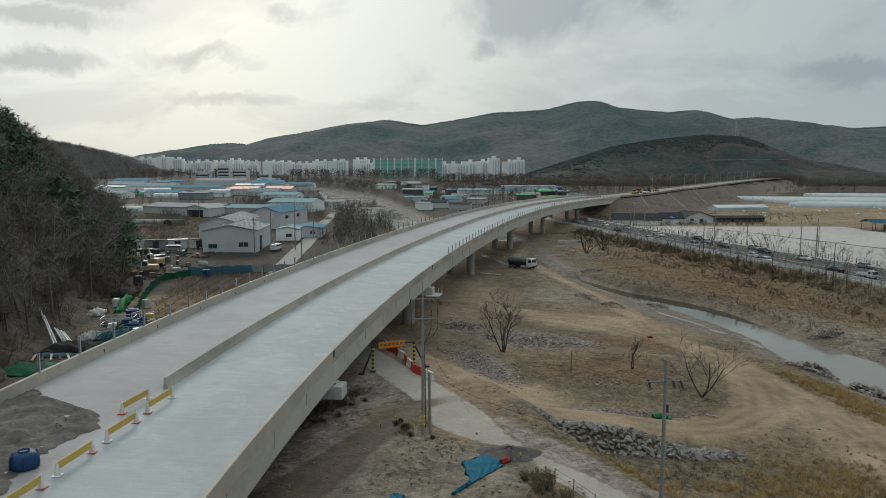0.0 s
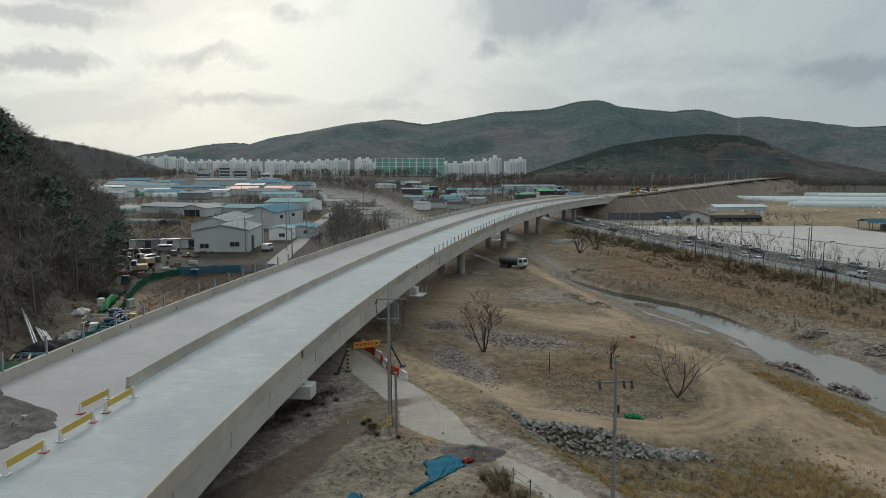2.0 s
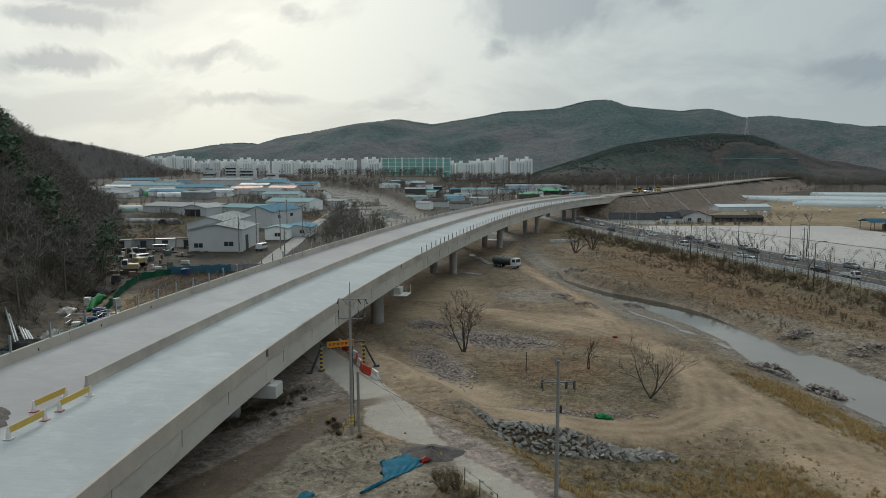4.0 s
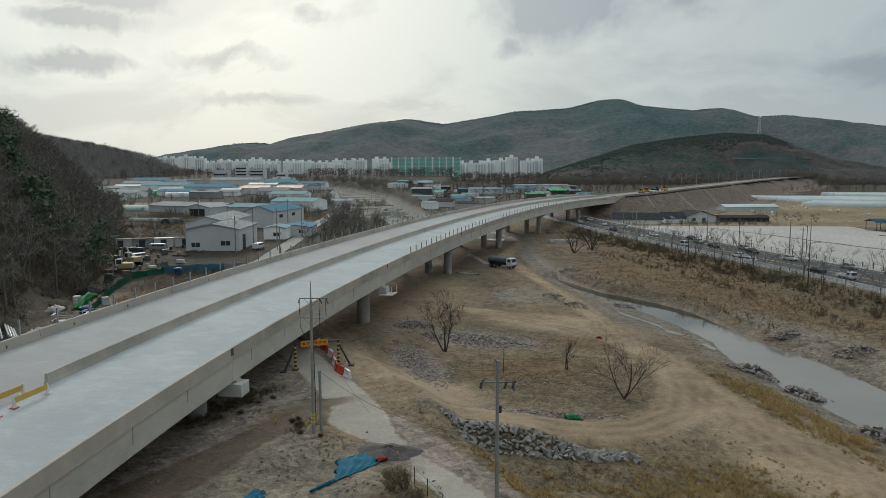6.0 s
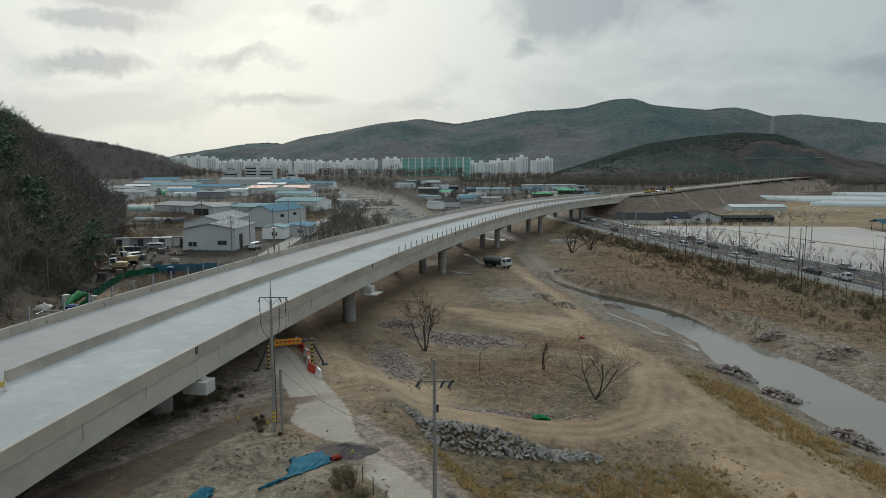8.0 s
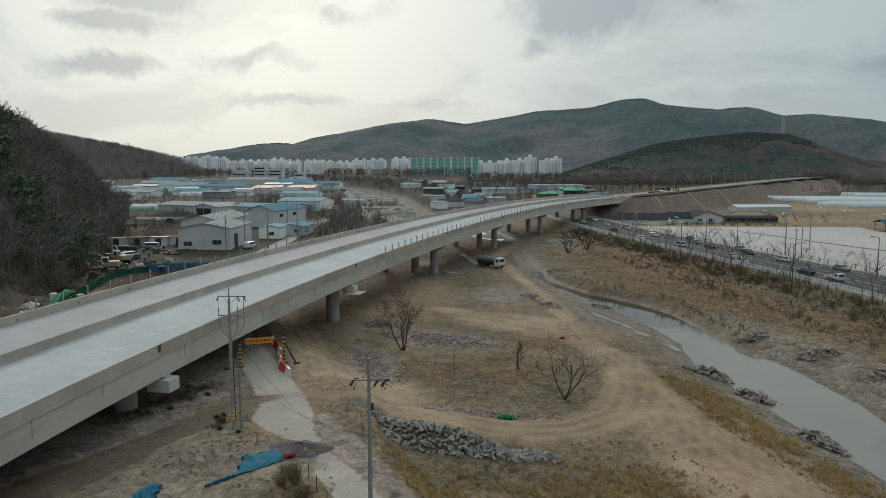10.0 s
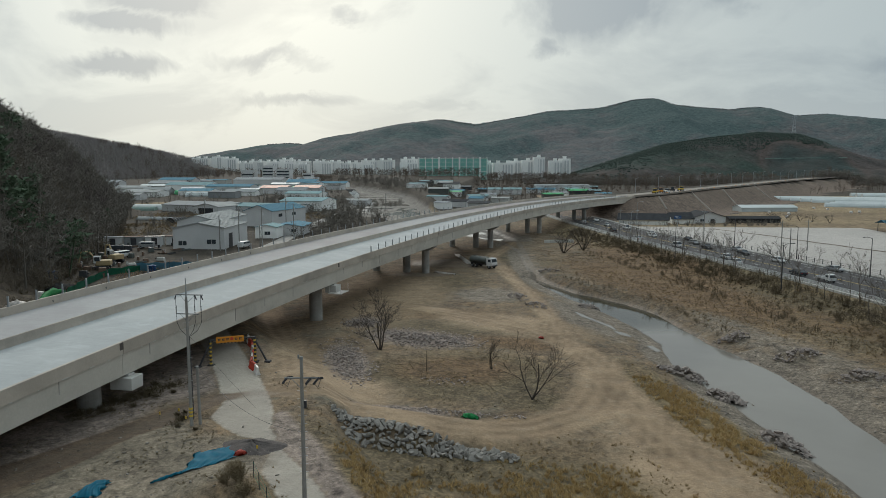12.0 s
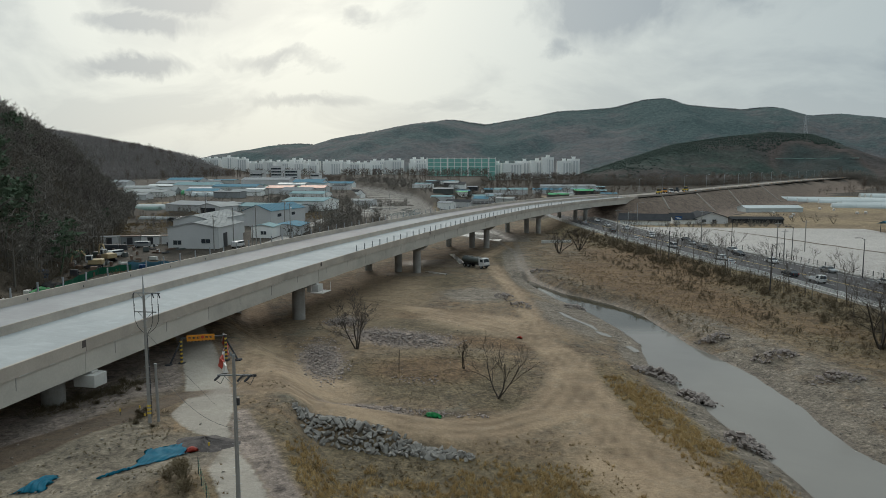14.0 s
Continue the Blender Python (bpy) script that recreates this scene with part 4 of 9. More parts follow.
def make_bridge():
    bridge = thing("bridge", "long curved new concrete viaduct, deck still bare of asphalt", "bridge", kind="structure")
    # deck slab
    bm = bmesh.new()
    ys = np.arange(Y0, Y1 + 0.1, 2.0)
    cols = np.linspace(-WL + 0.15, WR - 0.15, 25)
    rows = [[bm.verts.new(deck_at(y, o, -RAIL + 0.012 * math.sin(y * 0.8 + o))) for o in cols] for y in ys]
    for a, b in zip(rows, rows[1:]):
        for i in range(len(cols) - 1):
            bm.faces.new((a[i], a[i + 1], b[i + 1], b[i]))
    slab = part("deck", bm, "deck", bridge, "pale broom-finished concrete deck")
    dust = slab.data.attributes.new("dust", "FLOAT", "POINT")
    val = []
    for y in ys:
        for o in cols:
            left = 0.95 * (1 - float(smooth(-0.4, 0.6, o)))
            val.append(left * (0.75 + 0.25 * math.sin(y * 0.05)) + 0.35 * float(smooth(150, 320, y)))
    dust.data.foreach_set("value", val)
    # parapets and girders, span by span
    for a, b in zip(JOINTS, JOINTS[1:]):
        run = np.linspace(a + 0.03, b - 0.03, max(4, int((b - a) / 4)))
        for sgn, w, name in ((1, WR, "parapet"), (-1, -WL, "parapet")):
            bm = bmesh.new()
            t = 0.28 * sgn
            prof = [(w - 0.12 * sgn, -RAIL - 0.05), (w, -0.03), (w + 0.03 * sgn, 0.0), (w + t - 0.03 * sgn, 0.0), (w + t, -0.03), (w + t, -1.28), (w - 0.3 * sgn, -1.28), (w - 0.3 * sgn, -RAIL - 0.05)]
            sweep(bm, prof if sgn < 0 else prof[::-1], run)
            part(name, bm, "concrete", bridge, "grey concrete parapet wall with a flat top")
        bm = bmesh.new()
        wo = WR + 0.12
        prof = [(wo, -1.285), (wo - 0.06, -3.55), (wo - 0.35, -3.68), (wo - 4.2, -3.68), (wo - 4.6, -1.5), (-WL + 4.6, -1.5), (-WL + 4.2, -3.68), (-WL + 0.3, -3.68), (-WL, -3.5), (-WL - 0.1, -1.285)]
        sweep(bm, prof[::-1], run)
        girder = part("girder", bm, "fascia", bridge, "smooth pale concrete box girder")
        # vertical pour joints and rough drips along the ledge
        rng = random.Random(int(a) + 500)
        for k in range(int((b - a) / 9)):
            y = a + 4 + k * 9 + rng.uniform(-1, 1)
            bm = bmesh.new()
            for dz0, dz1 in ((-1.32, -2.2 - rng.random() * 0.9),):
                p, q = deck_at(y, wo + 0.005, dz0), deck_at(y, wo - 0.03, dz1)
                tube(bm, p, q, 0.05, 0.04, 5)
            part("drain_streak", bm, "pier", bridge)
    # rough ledge under the parapet
    bm = bmesh.new()
    rng = random.Random(4)
    y = 30.0
    while y < 250:
        ln = rng.uniform(0.3, 1.6)
        a, b = deck_at(y, WR + 0.24, -1.26), deck_at(y + ln, WR + 0.24, -1.26)
        tube(bm, a, b, rng.uniform(0.035, 0.07), rng.uniform(0.03, 0.06), 5)
        y += ln + rng.uniform(0.05, 1.1)
    part("mortar_ledge", bm, "pale", bridge, "uneven spill of pale mortar along the ledge")
    # median wall
    bm = bmesh.new()
    run = np.arange(54.5, Y1, 3.0)
    prof = [(0.24, -RAIL - 0.02), (0.21, -0.85), (0.14, -0.60), (0.10, 0.0), (-0.10, 0.0), (-0.14, -0.60), (-0.21, -0.85), (-0.24, -RAIL - 0.02)]
    sweep(bm, prof, run)
    part("median_wall", bm, "concrete", bridge, "sloped concrete median barrier, open at its near end")
    # dark scuppers and slots through the right parapet
    for y in (66.2, 123.8, 182.9, 241.4):
        bm = bmesh.new()
        m = Matrix.Translation(deck_at(y, WR + 0.285, -0.42)) @ Matrix.Rotation(math.atan2(deck_mid(y + 1) - deck_mid(y), 1) * -1, 4, "Z")
        box(bm, (0, 0, 0), (0.05, 0.55, 0.72), m)
        part("expansion_slot", bm, "dark_gravel", bridge, "dark slot at the expansion joint")
    bm = bmesh.new()
    for y in np.arange(62, 130, 9.5):
        m = Matrix.Translation(deck_at(y, -WL + 0.02, -0.62))
        box(bm, (0, 0, 0), (0.16, 0.16, 0.30), m)
    part("scupper", bm, "dark", bridge)
    return bridge


bridge = make_bridge()


def make_posts():
    """Steel posts that will carry the noise screen."""
    def one(h):
        bm = bmesh.new()
        box(bm, (0, 0, h / 2), (0.16, 0.02, h))
        box(bm, (-0.075, 0, h / 2), (0.015, 0.16, h))
        box(bm, (0.075, 0, h / 2), (0.015, 0.16, h))
        box(bm, (0, 0, 0.012), (0.26, 0.26, 0.024))
        return bm
    first = None
    spots = [(y, -WL - 0.14, 1.55) for y in (38, 43, 48.3, 53.5, 58.8, 64, 69.3)] + [(y, -WL - 0.14, 1.25) for y in np.arange(74.5, 300, 4.2)]
    spots += [(y, WR + 0.14, 1.2) for y in np.arange(139.5, 398, 4.0)]
    made = {}
    for y, o, h in spots:
        p = deck_at(y, o, 0.0)
        turn = -math.atan2(deck_mid(y + 1) - deck_mid(y), 1)
        m = Matrix.Translation(p) @ Matrix.Rotation(turn, 4, "Z")
        if h not in made:
            post = part("screen_post", one(h), "steel")
            tagged(post, "short galvanised steel post bolted on the parapet", "post", "noise screen posts")
            made[h] = post
            post.matrix_world = m
        else:
            copy_thing(made[h], m)


make_posts()


def make_piers():
    first = None
    for i, y in enumerate(JOINTS[1:-1]):
        pier = thing("pier", "grey concrete bridge pier with round columns and a crosshead", "pier", group="bridge piers", kind="structure")
        for o in (4.9, -4.9):
            for across in ((1.357 * o,) if i < 3 or o < 0 else (1.50 * o, 0.42 * o)):
                top = deck_at(y, across, -4.75)
                base = height(top.x, top.y) - 0.8
                bm = bmesh.new()
                tube(bm, (top.x, top.y, base), top, 1.16 if i < 3 else 1.0, None, 28)
                part("column", bm, "pier", pier, smooth=False)
            # crosshead under each girder
            bm = bmesh.new()
            c, n = deck_frame(y)
            t = Matrix.Translation(deck_at(y, o, -4.3)) @ Matrix(((n.x, -n.y, 0, 0), (n.y, n.x, 0, 0), (0, 0, 1, 0), (0, 0, 0, 1)))
            if i > 2:
                outline = [(-4.4, 0.0), (-4.4, 0.55), (5.2, 0.55), (5.2, 0.0), (3.6, -1.0), (-3.8, -1.0)]
                lo = [bm.verts.new(t @ Vector((x, -1.2, z))) for x, z in outline]
                hi = [bm.verts.new(t @ Vector((x, 1.2, z))) for x, z in outline]
                bm.faces.new(lo)
                bm.faces.new(hi[::-1])
                for k in range(6):
                    bm.faces.new((lo[k], hi[k], hi[(k + 1) % 6], lo[(k + 1) % 6]))
            else:
                box(bm, (0, 0, -0.1), (6.8, 2.4, 1.2), t, 0.06)
            part("crosshead", bm, "pier", pier)
            bm = bmesh.new()
            box(bm, (-1.6, 0, 0.58), (0.8, 0.8, 0.18), t)
            box(bm, (1.6, 0, 0.58), (0.8, 0.8, 0.18), t)
            part("bearing", bm, "dark", pier)
    # pale blocks that stick out of the nearer crossheads
    for y, s in ((67.6, (2.5, 1.9, 1.3)), (122.5, (2.2, 2.0, 1.3))):
        c, n = deck_frame(y)
        m = Matrix.Translation(deck_at(y, WR - 0.35, -4.5)) @ Matrix(((n.x, -n.y, 0, 0), (n.y, n.x, 0, 0), (0, 0, 1, 0), (0, 0, 0, 1)))
        ob = thing("bearing_block", "pale concrete block end with a chipped top under the girder", "concrete block", kind="structure")
        bm = bmesh.new()
        box(bm, (0, 0, 0), s, m, 0.05)
        part("block", bm, "pale", ob)
        bm = bmesh.new()
        box(bm, (-0.2, 0.1, s[2] / 2 + 0.12), (s[0] * 0.6, s[1] * 0.5, 0.26), m, 0.04)
        part("cap", bm, "pale", ob)
        if y > 100:
            bm = bmesh.new()
            box(bm, (1.2, -0.2, -s[2] / 2 + 0.05), (2.4, 3.4, 0.12), m)
            for dx, dy in ((2.3, -1.8), (2.3, 1.4), (0.2, -1.8)):
                tube(bm, m @ Vector((dx, dy, -s[2] / 2)), m @ Vector((dx, dy, 0.9)), 0.04)
            part("work_platform", bm, "white_plastic", ob, "white steel work platform with rail posts")


make_piers()

# ---- hills and far town ----
def ridge(name, label, crest, y_foot, y_crest, y_back, step, bumps, seed, base=6.0, cutting=None, material="forest"):
    """A wooded range: crest is rows of (x at the crest, height); it falls to its foot in spurs."""
    crest = np.array(crest, float)
    xs = np.arange(crest[0, 0], crest[-1, 0] + 1, step)
    ys = np.concatenate([np.arange(y_foot, y_crest, step), np.arange(y_crest, y_back, step * 2)])
    X, Y = np.meshgrid(xs, ys)
    top = np.interp(X, crest[:, 0], crest[:, 1])
    t = np.clip((Y - y_foot) / (y_crest - y_foot), 0, 1)
    back = np.clip((y_back - Y) / (y_back - y_crest), 0, 1)
    spur = wobble(X * 1.0, Y * 0.35, bumps * 2.2, seed) + 0.45 * wobble(X, Y * 0.4, bumps * 0.9, seed + 5)
    rise = np.clip(t + 0.20 * spur * np.sin(t * math.pi), 0, 1)
    z = base + (top - base) * (smooth(0, 1, rise) * 0.55 + rise * 0.45) * np.where(Y > y_crest, smooth(0, 1, back), 1)
    z = z + bumps * 0.10 * wobble(X, Y, bumps * 0.5, seed + 2) * np.sin(np.clip(t, 0, 1) * math.pi)
    masks = {"crest": np.clip(z / np.maximum(top.max(), 1), 0, 1) * 0.6 + 0.4 * t, "cutting": cutting(X, Y) if cutting else np.zeros_like(X)}
    ob = grid_mesh(name, xs, ys, z, material, masks)
    tagged(ob, label, "hill", kind="structure")
    return xs, ys, z


def cover(name, label, xs, ys, z, count, size, material, seed, pick=None, kind="stuff", tall=1.0):
    """Rough tree crowns by the thousand over a slope, in one mesh."""
    rng = np.random.default_rng(seed)
    i = rng.uniform(0, len(xs) - 1.001, count)
    j = rng.uniform(0, len(ys) - 1.001, count)
    if pick is not None:
        i, j = pick(rng, count)
        count = len(i)
    i0, j0 = i.astype(int), j.astype(int)
    fx, fy = i - i0, j - j0
    zz = (z[j0, i0] * (1 - fx) * (1 - fy) + z[j0, i0 + 1] * fx * (1 - fy) + z[j0 + 1, i0] * (1 - fx) * fy + z[j0 + 1, i0 + 1] * fx * fy)
    px = np.interp(i, np.arange(len(xs)), xs)
    py = np.interp(j, np.arange(len(ys)), ys)
    r = size * rng.uniform(0.55, 1.25, count)
    h = r * rng.uniform(0.9, 2.0, count) * tall
    k = 5
    ang = np.arange(k) / k * 2 * math.pi
    verts = np.zeros((count, k + 2, 3))
    jit = rng.uniform(0.6, 1.25, (count, k))
    rot = rng.uniform(0, 6.28, (count, 1))
    verts[:, :k, 0] = px[:, None] + r[:, None] * jit * np.cos(ang[None] + rot)
    verts[:, :k, 1] = py[:, None] + r[:, None] * jit * np.sin(ang[None] + rot)
    verts[:, :k, 2] = zz[:, None] + h[:, None] * rng.uniform(0.35, 0.6, (count, k))
    verts[:, k] = np.stack([px + rng.normal(0, 0.2, count) * r, py, zz + h], -1)
    verts[:, k + 1] = np.stack([px, py, zz - 1.0], -1)
    tri = []
    for a in range(k):
        tri += [(a, (a + 1) % k, k), ((a + 1) % k, a, k + 1)]
    tri = np.array(tri)
    faces = (tri[None] + (np.arange(count) * (k + 2))[:, None, None]).reshape(-1, 3)
    me = bpy.data.meshes.new(name)
    me.from_pydata(verts.reshape(-1, 3).tolist(), [], faces.tolist())
    me.polygons.foreach_set("use_smooth", [True] * len(me.polygons))
    me.materials.append(M[material])
    return tagged(new(name, me), label, "trees", kind=kind)


def make_hills():
    main = [(-3000, 30), (-2000, 30), (-1500, 42), (-1250, 60), (-1050, 92), (-900, 118), (-800, 122), (-745, 108), (-640, 145), (-450, 182), (-250, 207), (-120, 188), (40, 212), (140, 232),
            (330, 243), (440, 270), (520, 276), (600, 250), (780, 233), (880, 242), (980, 206), (1100, 214), (1280, 192), (1450, 174), (1600, 182), (2100, 190), (3000, 150)]
    xs, ys, z = ridge("hill_main", "long wooded mountain range, dark green and brown paled with painted haze", main, 1650, 2620, 3400, 24, 130, 3.0)
    j = np.searchsorted(ys, 2560)
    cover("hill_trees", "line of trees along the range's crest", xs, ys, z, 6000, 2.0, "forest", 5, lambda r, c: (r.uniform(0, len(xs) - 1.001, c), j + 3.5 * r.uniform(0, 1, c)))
    mid = [(40, 6), (110, 12), (190, 38), (280, 66), (360, 78), (440, 86), (505, 82), (570, 58), (640, 32), (720, 18), (820, 10)]

    def face(X, Y):
        """The terraced cutting on the hill's shoulder."""
        return np.clip(1.5 - np.hypot((X - 462) / 52, (Y - 1090) / 92), 0, 1)
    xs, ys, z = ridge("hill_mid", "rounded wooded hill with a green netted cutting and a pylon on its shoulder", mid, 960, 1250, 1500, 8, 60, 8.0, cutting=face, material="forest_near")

    def crest_spots(r, c):
        i, j = r.uniform(0, len(xs) - 1.001, c * 4), r.uniform(0, len(ys) - 1.001, c * 4)
        X, Y = np.interp(i, np.arange(len(xs)), xs), np.interp(j, np.arange(len(ys)), ys)
        t = z[j.astype(int), i.astype(int)] / 86 + 0.25 * wobble(X, Y, 50, 3.0) - 0.0012 * (X - 380) + r.normal(0, 0.1, c * 4)
        ok = (face(X, Y) < 0.3) & (t > 0.70) & (Y < 1330)
        return i[ok][:c], j[ok][:c]
    cover("hill_trees", "dark pines along the rounded hill's crest", xs, ys, z, 14000, 1.6, "pine_far", 10, crest_spots, tall=0.65)
    # drained bench across the cutting
    bm = bmesh.new()
    pts = []
    for x in np.arange(415, 522, 8.0):
        col = z[:, int((x - xs[0]) / 8)]
        k = int(np.argmax(col > 40))
        pts.append((x, ys[k] - 5, 41.0))
    for a, b in zip(pts, pts[1:]):
        tube(bm, a, b, 0.7, 0.7, 4)
    tagged(part("cutting_bench", bm, "pale_green"), "pale green drained bench across the cutting", "bench", kind="structure")


make_hills()


def make_tower(h, w, d, bays, seed):
    rng = random.Random(seed)
    ob = thing("apartment_block", "tall white apartment block with balcony bays in a painted recess shade", "apartment block", group="apartment blocks")
    bm = bmesh.new()
    box(bm, (0, 0, h / 2 - 4), (w, d, h + 8))
    # stepped wings
    box(bm, (-w * 0.28, -d * 0.08, h / 2 - 4), (w * 0.36, d * 1.02, h + 7))
    part("wall", bm, "white_wall", ob)
    # bays stand proud of the wall; their recess shade is only colour
    bay = None
    for i in range(bays):
        x = -w / 2 + w * (i + 0.5) / bays
        if bay is None:
            bm = bmesh.new()
            box(bm, (0, 0, h / 2 - 1.5), (w / bays * 0.5, 0.8, h - 5))
            bay = part("balcony_bay", bm, "shade_wall", ob)
            bay.matrix_local = Matrix.Translation((x, -d / 2 - 0.3, 0))
        else:
            again(bay, ob, Matrix.Translation((x, -d / 2 - 0.3, 0)))
    for i in range(max(1, bays // 3)):
        x = -w / 2 + w * (i + 0.5) / max(1, bays // 3)
        bm = bmesh.new()
        box(bm, (x, 0, h + 1.6), (5.5, d * 0.55, 4.2))
        prism(bm, [(x - 3.2, -d * 0.3), (x + 3.2, -d * 0.3), (x + 3.2, d * 0.3), (x - 3.2, d * 0.3)], h + 3.8, h + 4.4)
        part("roof_house", bm, "white_wall", ob)
    return ob


def make_town():
    kinds = [make_tower(h, w, 13, b, i) for i, (h, w, b) in enumerate(((45, 24, 5), (42, 34, 7), (38, 30, 6), (48, 20, 4)))]
    used = [False] * 4
    rng = random.Random(21)
    spots = []
    # right-hand cluster, nearer and taller
    for x, y, k, s in ((96, 1235, 0, 1.0), (113, 1250, 3, 1.02), (68, 1235, 3, 1.08), (50, 1250, 0, 1.02), (28, 1262, 0, 1.0), (6, 1240, 1, 0.98), (-28, 1262, 1, 0.98)):
        spots.append((x, y, k, s))
    # the long row running away to the left
    for row, (y0, dy, s0) in enumerate(((1330, 0.28, 0.88), (1430, 0.30, 0.96))):
        x = -150 + 18 * row
        while x > -900:
            k = rng.choice((0, 1, 1, 2))
            w = (24, 34, 30, 20)[k]
            x -= w / 2 + rng.uniform(3, 14)
            spots.append((x, y0 + dy * (-150 - x) + rng.uniform(-18, 18), k, s0 * rng.uniform(0.86, 1.08)))
            x -= w / 2
    for x, y, k, s in spots:
        m = Matrix.Translation((x, y, height(x, y) - 7.0)) @ Matrix.Rotation(rng.uniform(-0.25, 0.25), 4, "Z") @ Matrix.Diagonal((1, 1, s * 0.88, 1))
        if not used[k]:
            kinds[k].matrix_world = m
            used[k] = True
        else:
            o = copy_thing(kinds[k], m)
            o.matrix_world = m
    # green-wrapped hall
    hall = thing("green_hall", "large hall wrapped in green mesh between white columns", "building", Matrix.Translation((-80, 1225, 3)))
    bm = bmesh.new()
    box(bm, (0, 0, 20), (118, 30, 40))
    part("wall", bm, "teal_glass", hall)
    for i in range(11):
        bm = bmesh.new()
        x = -59 + i * 11.8
        box(bm, (x, -15.6, 21), (1.2 if i % 3 else 2.6, 1.6, 42))
        part("column", bm, "white_wall", hall)
    for z in (9, 18, 27, 34, 40.5):
        bm = bmesh.new()
        box(bm, (0, -15.5, z), (119, 1.2, 0.7))
        part("beam", bm, "white_wall", hall)


make_town()

# ---- trees ----
def grow(bm, at, way, length, r, depth, rng, spread=0.6, kids=(2, 3), twigs=0, droop=0.0, sides=5):
    """A bare branch and all that grows from it."""
    n = 3
    p, d = Vector(at), Vector(way).normalized()
    for i in range(n):
        d2 = (d + Vector((rng.gauss(0, 0.13), rng.gauss(0, 0.13), rng.gauss(0, 0.08) - droop))).normalized()
        q = p + d2 * (length / n)
        ra, rb = r * (1 - 0.45 * i / n), r * (1 - 0.45 * (i + 1) / n)
        tube(bm, p, q, max(ra, 0.012), max(rb, 0.010), sides if depth > 1 else 3, False)
        if depth > 0 and i:
            for _ in range(rng.randint(*kids)):
                side = Vector((rng.gauss(0, 1), rng.gauss(0, 1), rng.gauss(0.25, 0.5))).normalized()
                grow(bm, p.lerp(q, rng.random()), d2 * (1 - spread) + side * spread, length * rng.uniform(0.45, 0.72), rb * rng.uniform(0.45, 0.68), depth - 1, rng, spread, kids, twigs, droop, sides)
        p, d = q, d2


def bare_tree(name, label, x, y, h, stems, seed, spread=0.5, depth=3, width=1.0, lean=0.25, twist=(2, 2), ways=()):
    """A leafless tree; ways gives its stems' directions and lengths where they are told apart."""
    rng = random.Random(seed)
    z = height(x, y)
    ob = thing(name, label, "tree", Matrix.Translation((x, y, z)))
    bm = bmesh.new()
    for k in range(stems):
        a = 2 * math.pi * k / stems + rng.uniform(-0.4, 0.4)
        s = lean if stems > 1 else 0.05
        grow(bm, (0.12 * math.cos(a) * (stems > 1), 0.12 * math.sin(a) * (stems > 1), -0.3), (s * math.cos(a) * width, s * math.sin(a) * width, 1), h * 0.62, h * 0.012 + 0.03, depth, rng, spread, twist)
    for way, length, r in ways:
        grow(bm, (0, 0, 0), way, length, r, depth, rng, spread, twist)
    part("crown", bm, "bark", ob)
    bm = bmesh.new()
    tube(bm, (0, 0, -0.4), (0, 0, h * 0.06), h * 0.028 + 0.05, h * 0.016 + 0.05, 8)
    part("trunk", bm, "bark", ob)
    return ob


bare_tree("bare_tree", "leafless dark tree with a dense crown on the dry flat", 7.6, 102.5, 7.9, 4, 3, 0.46, 4, 0.9, 0.38)
bare_tree("bare_tree", "leafless tree with several leaning stems by the dirt loop", 29.9, 81.5, 5.6, 0, 8, 0.40, 3, ways=(((-0.72, 0.1, 1), 4.2, 0.105), ((0.30, 0, 1), 4.4, 0.115), ((0.75, -0.2, 0.9), 4.4, 0.085)))
bare_tree("sapling", "small upright leafless tree on the dry flat", 24.7, 93.6, 4.4, 2, 11, 0.36, 3, 0.8, 0.2)
bare_tree("bare_tree", "large leafless tree standing below the road bank", 86.2, 111.3, 12.5, 4, 14, 0.55, 4, 1.0, 0.4)
bare_tree("bare_tree", "broad leafless tree with many stems beyond the flat", 43.5, 228, 9.5, 6, 17, 0.5, 3, 1.1, 0.5)
bare_tree("bare_tree", "broad leafless tree with many stems beyond the flat", 50.5, 237, 10.5, 6, 19, 0.5, 3, 1.1, 0.45)


# ---- stones ----
def stone_meshes():
    out = []
    rng = random.Random(77)
    for mat in ("rock", "rock_mauve"):
        row = []
        for k in range(7):
            bm = bmesh.new()
            stone(bm, (0, 0, 0), 1.0, rng)
            ob = part("stone", bm, mat)
            row.append(ob.data)
            bpy.data.objects.remove(ob)
        out.append(row)
    return out


STONES = stone_meshes()


def heap(name, label, cx, cy, rx, ry, turn, count, size, kind, seed, high=0.8):
    """A heap of loose stones; each one is a piece of it."""
    rng = random.Random(seed)
    base = height(cx, cy)
    ob = thing(name, label, "rocks", Matrix.Translation((cx, cy, base)))
    c, s = math.cos(radians(turn)), math.sin(radians(turn))
    for _ in range(int(count * 1.45)):
        a, q = rng.uniform(0, 6.283), math.sqrt(rng.random())
        u, v = q * rx * math.cos(a), q * ry * math.sin(a)
        x, y = u * c - v * s, u * s + v * c
        r = size * rng.uniform(0.4, 0.95) * (1.15 - 0.4 * q)
        z = height(cx + x, cy + y) - base + max(0.0, high * (1 - q ** 1.5)) * rng.uniform(0.5, 1.0) + r * 0.25
        o = new("stone", STONES[kind][rng.randrange(7)])
        o.parent = ob
        o.matrix_local = Matrix.LocRotScale((x, y, z), Euler((rng.gauss(0, 0.35), rng.gauss(0, 0.35), rng.uniform(0, 6))), (r * 1.1, r * rng.uniform(0.8, 1.1), r * rng.uniform(0.85, 1.2)))
    return ob


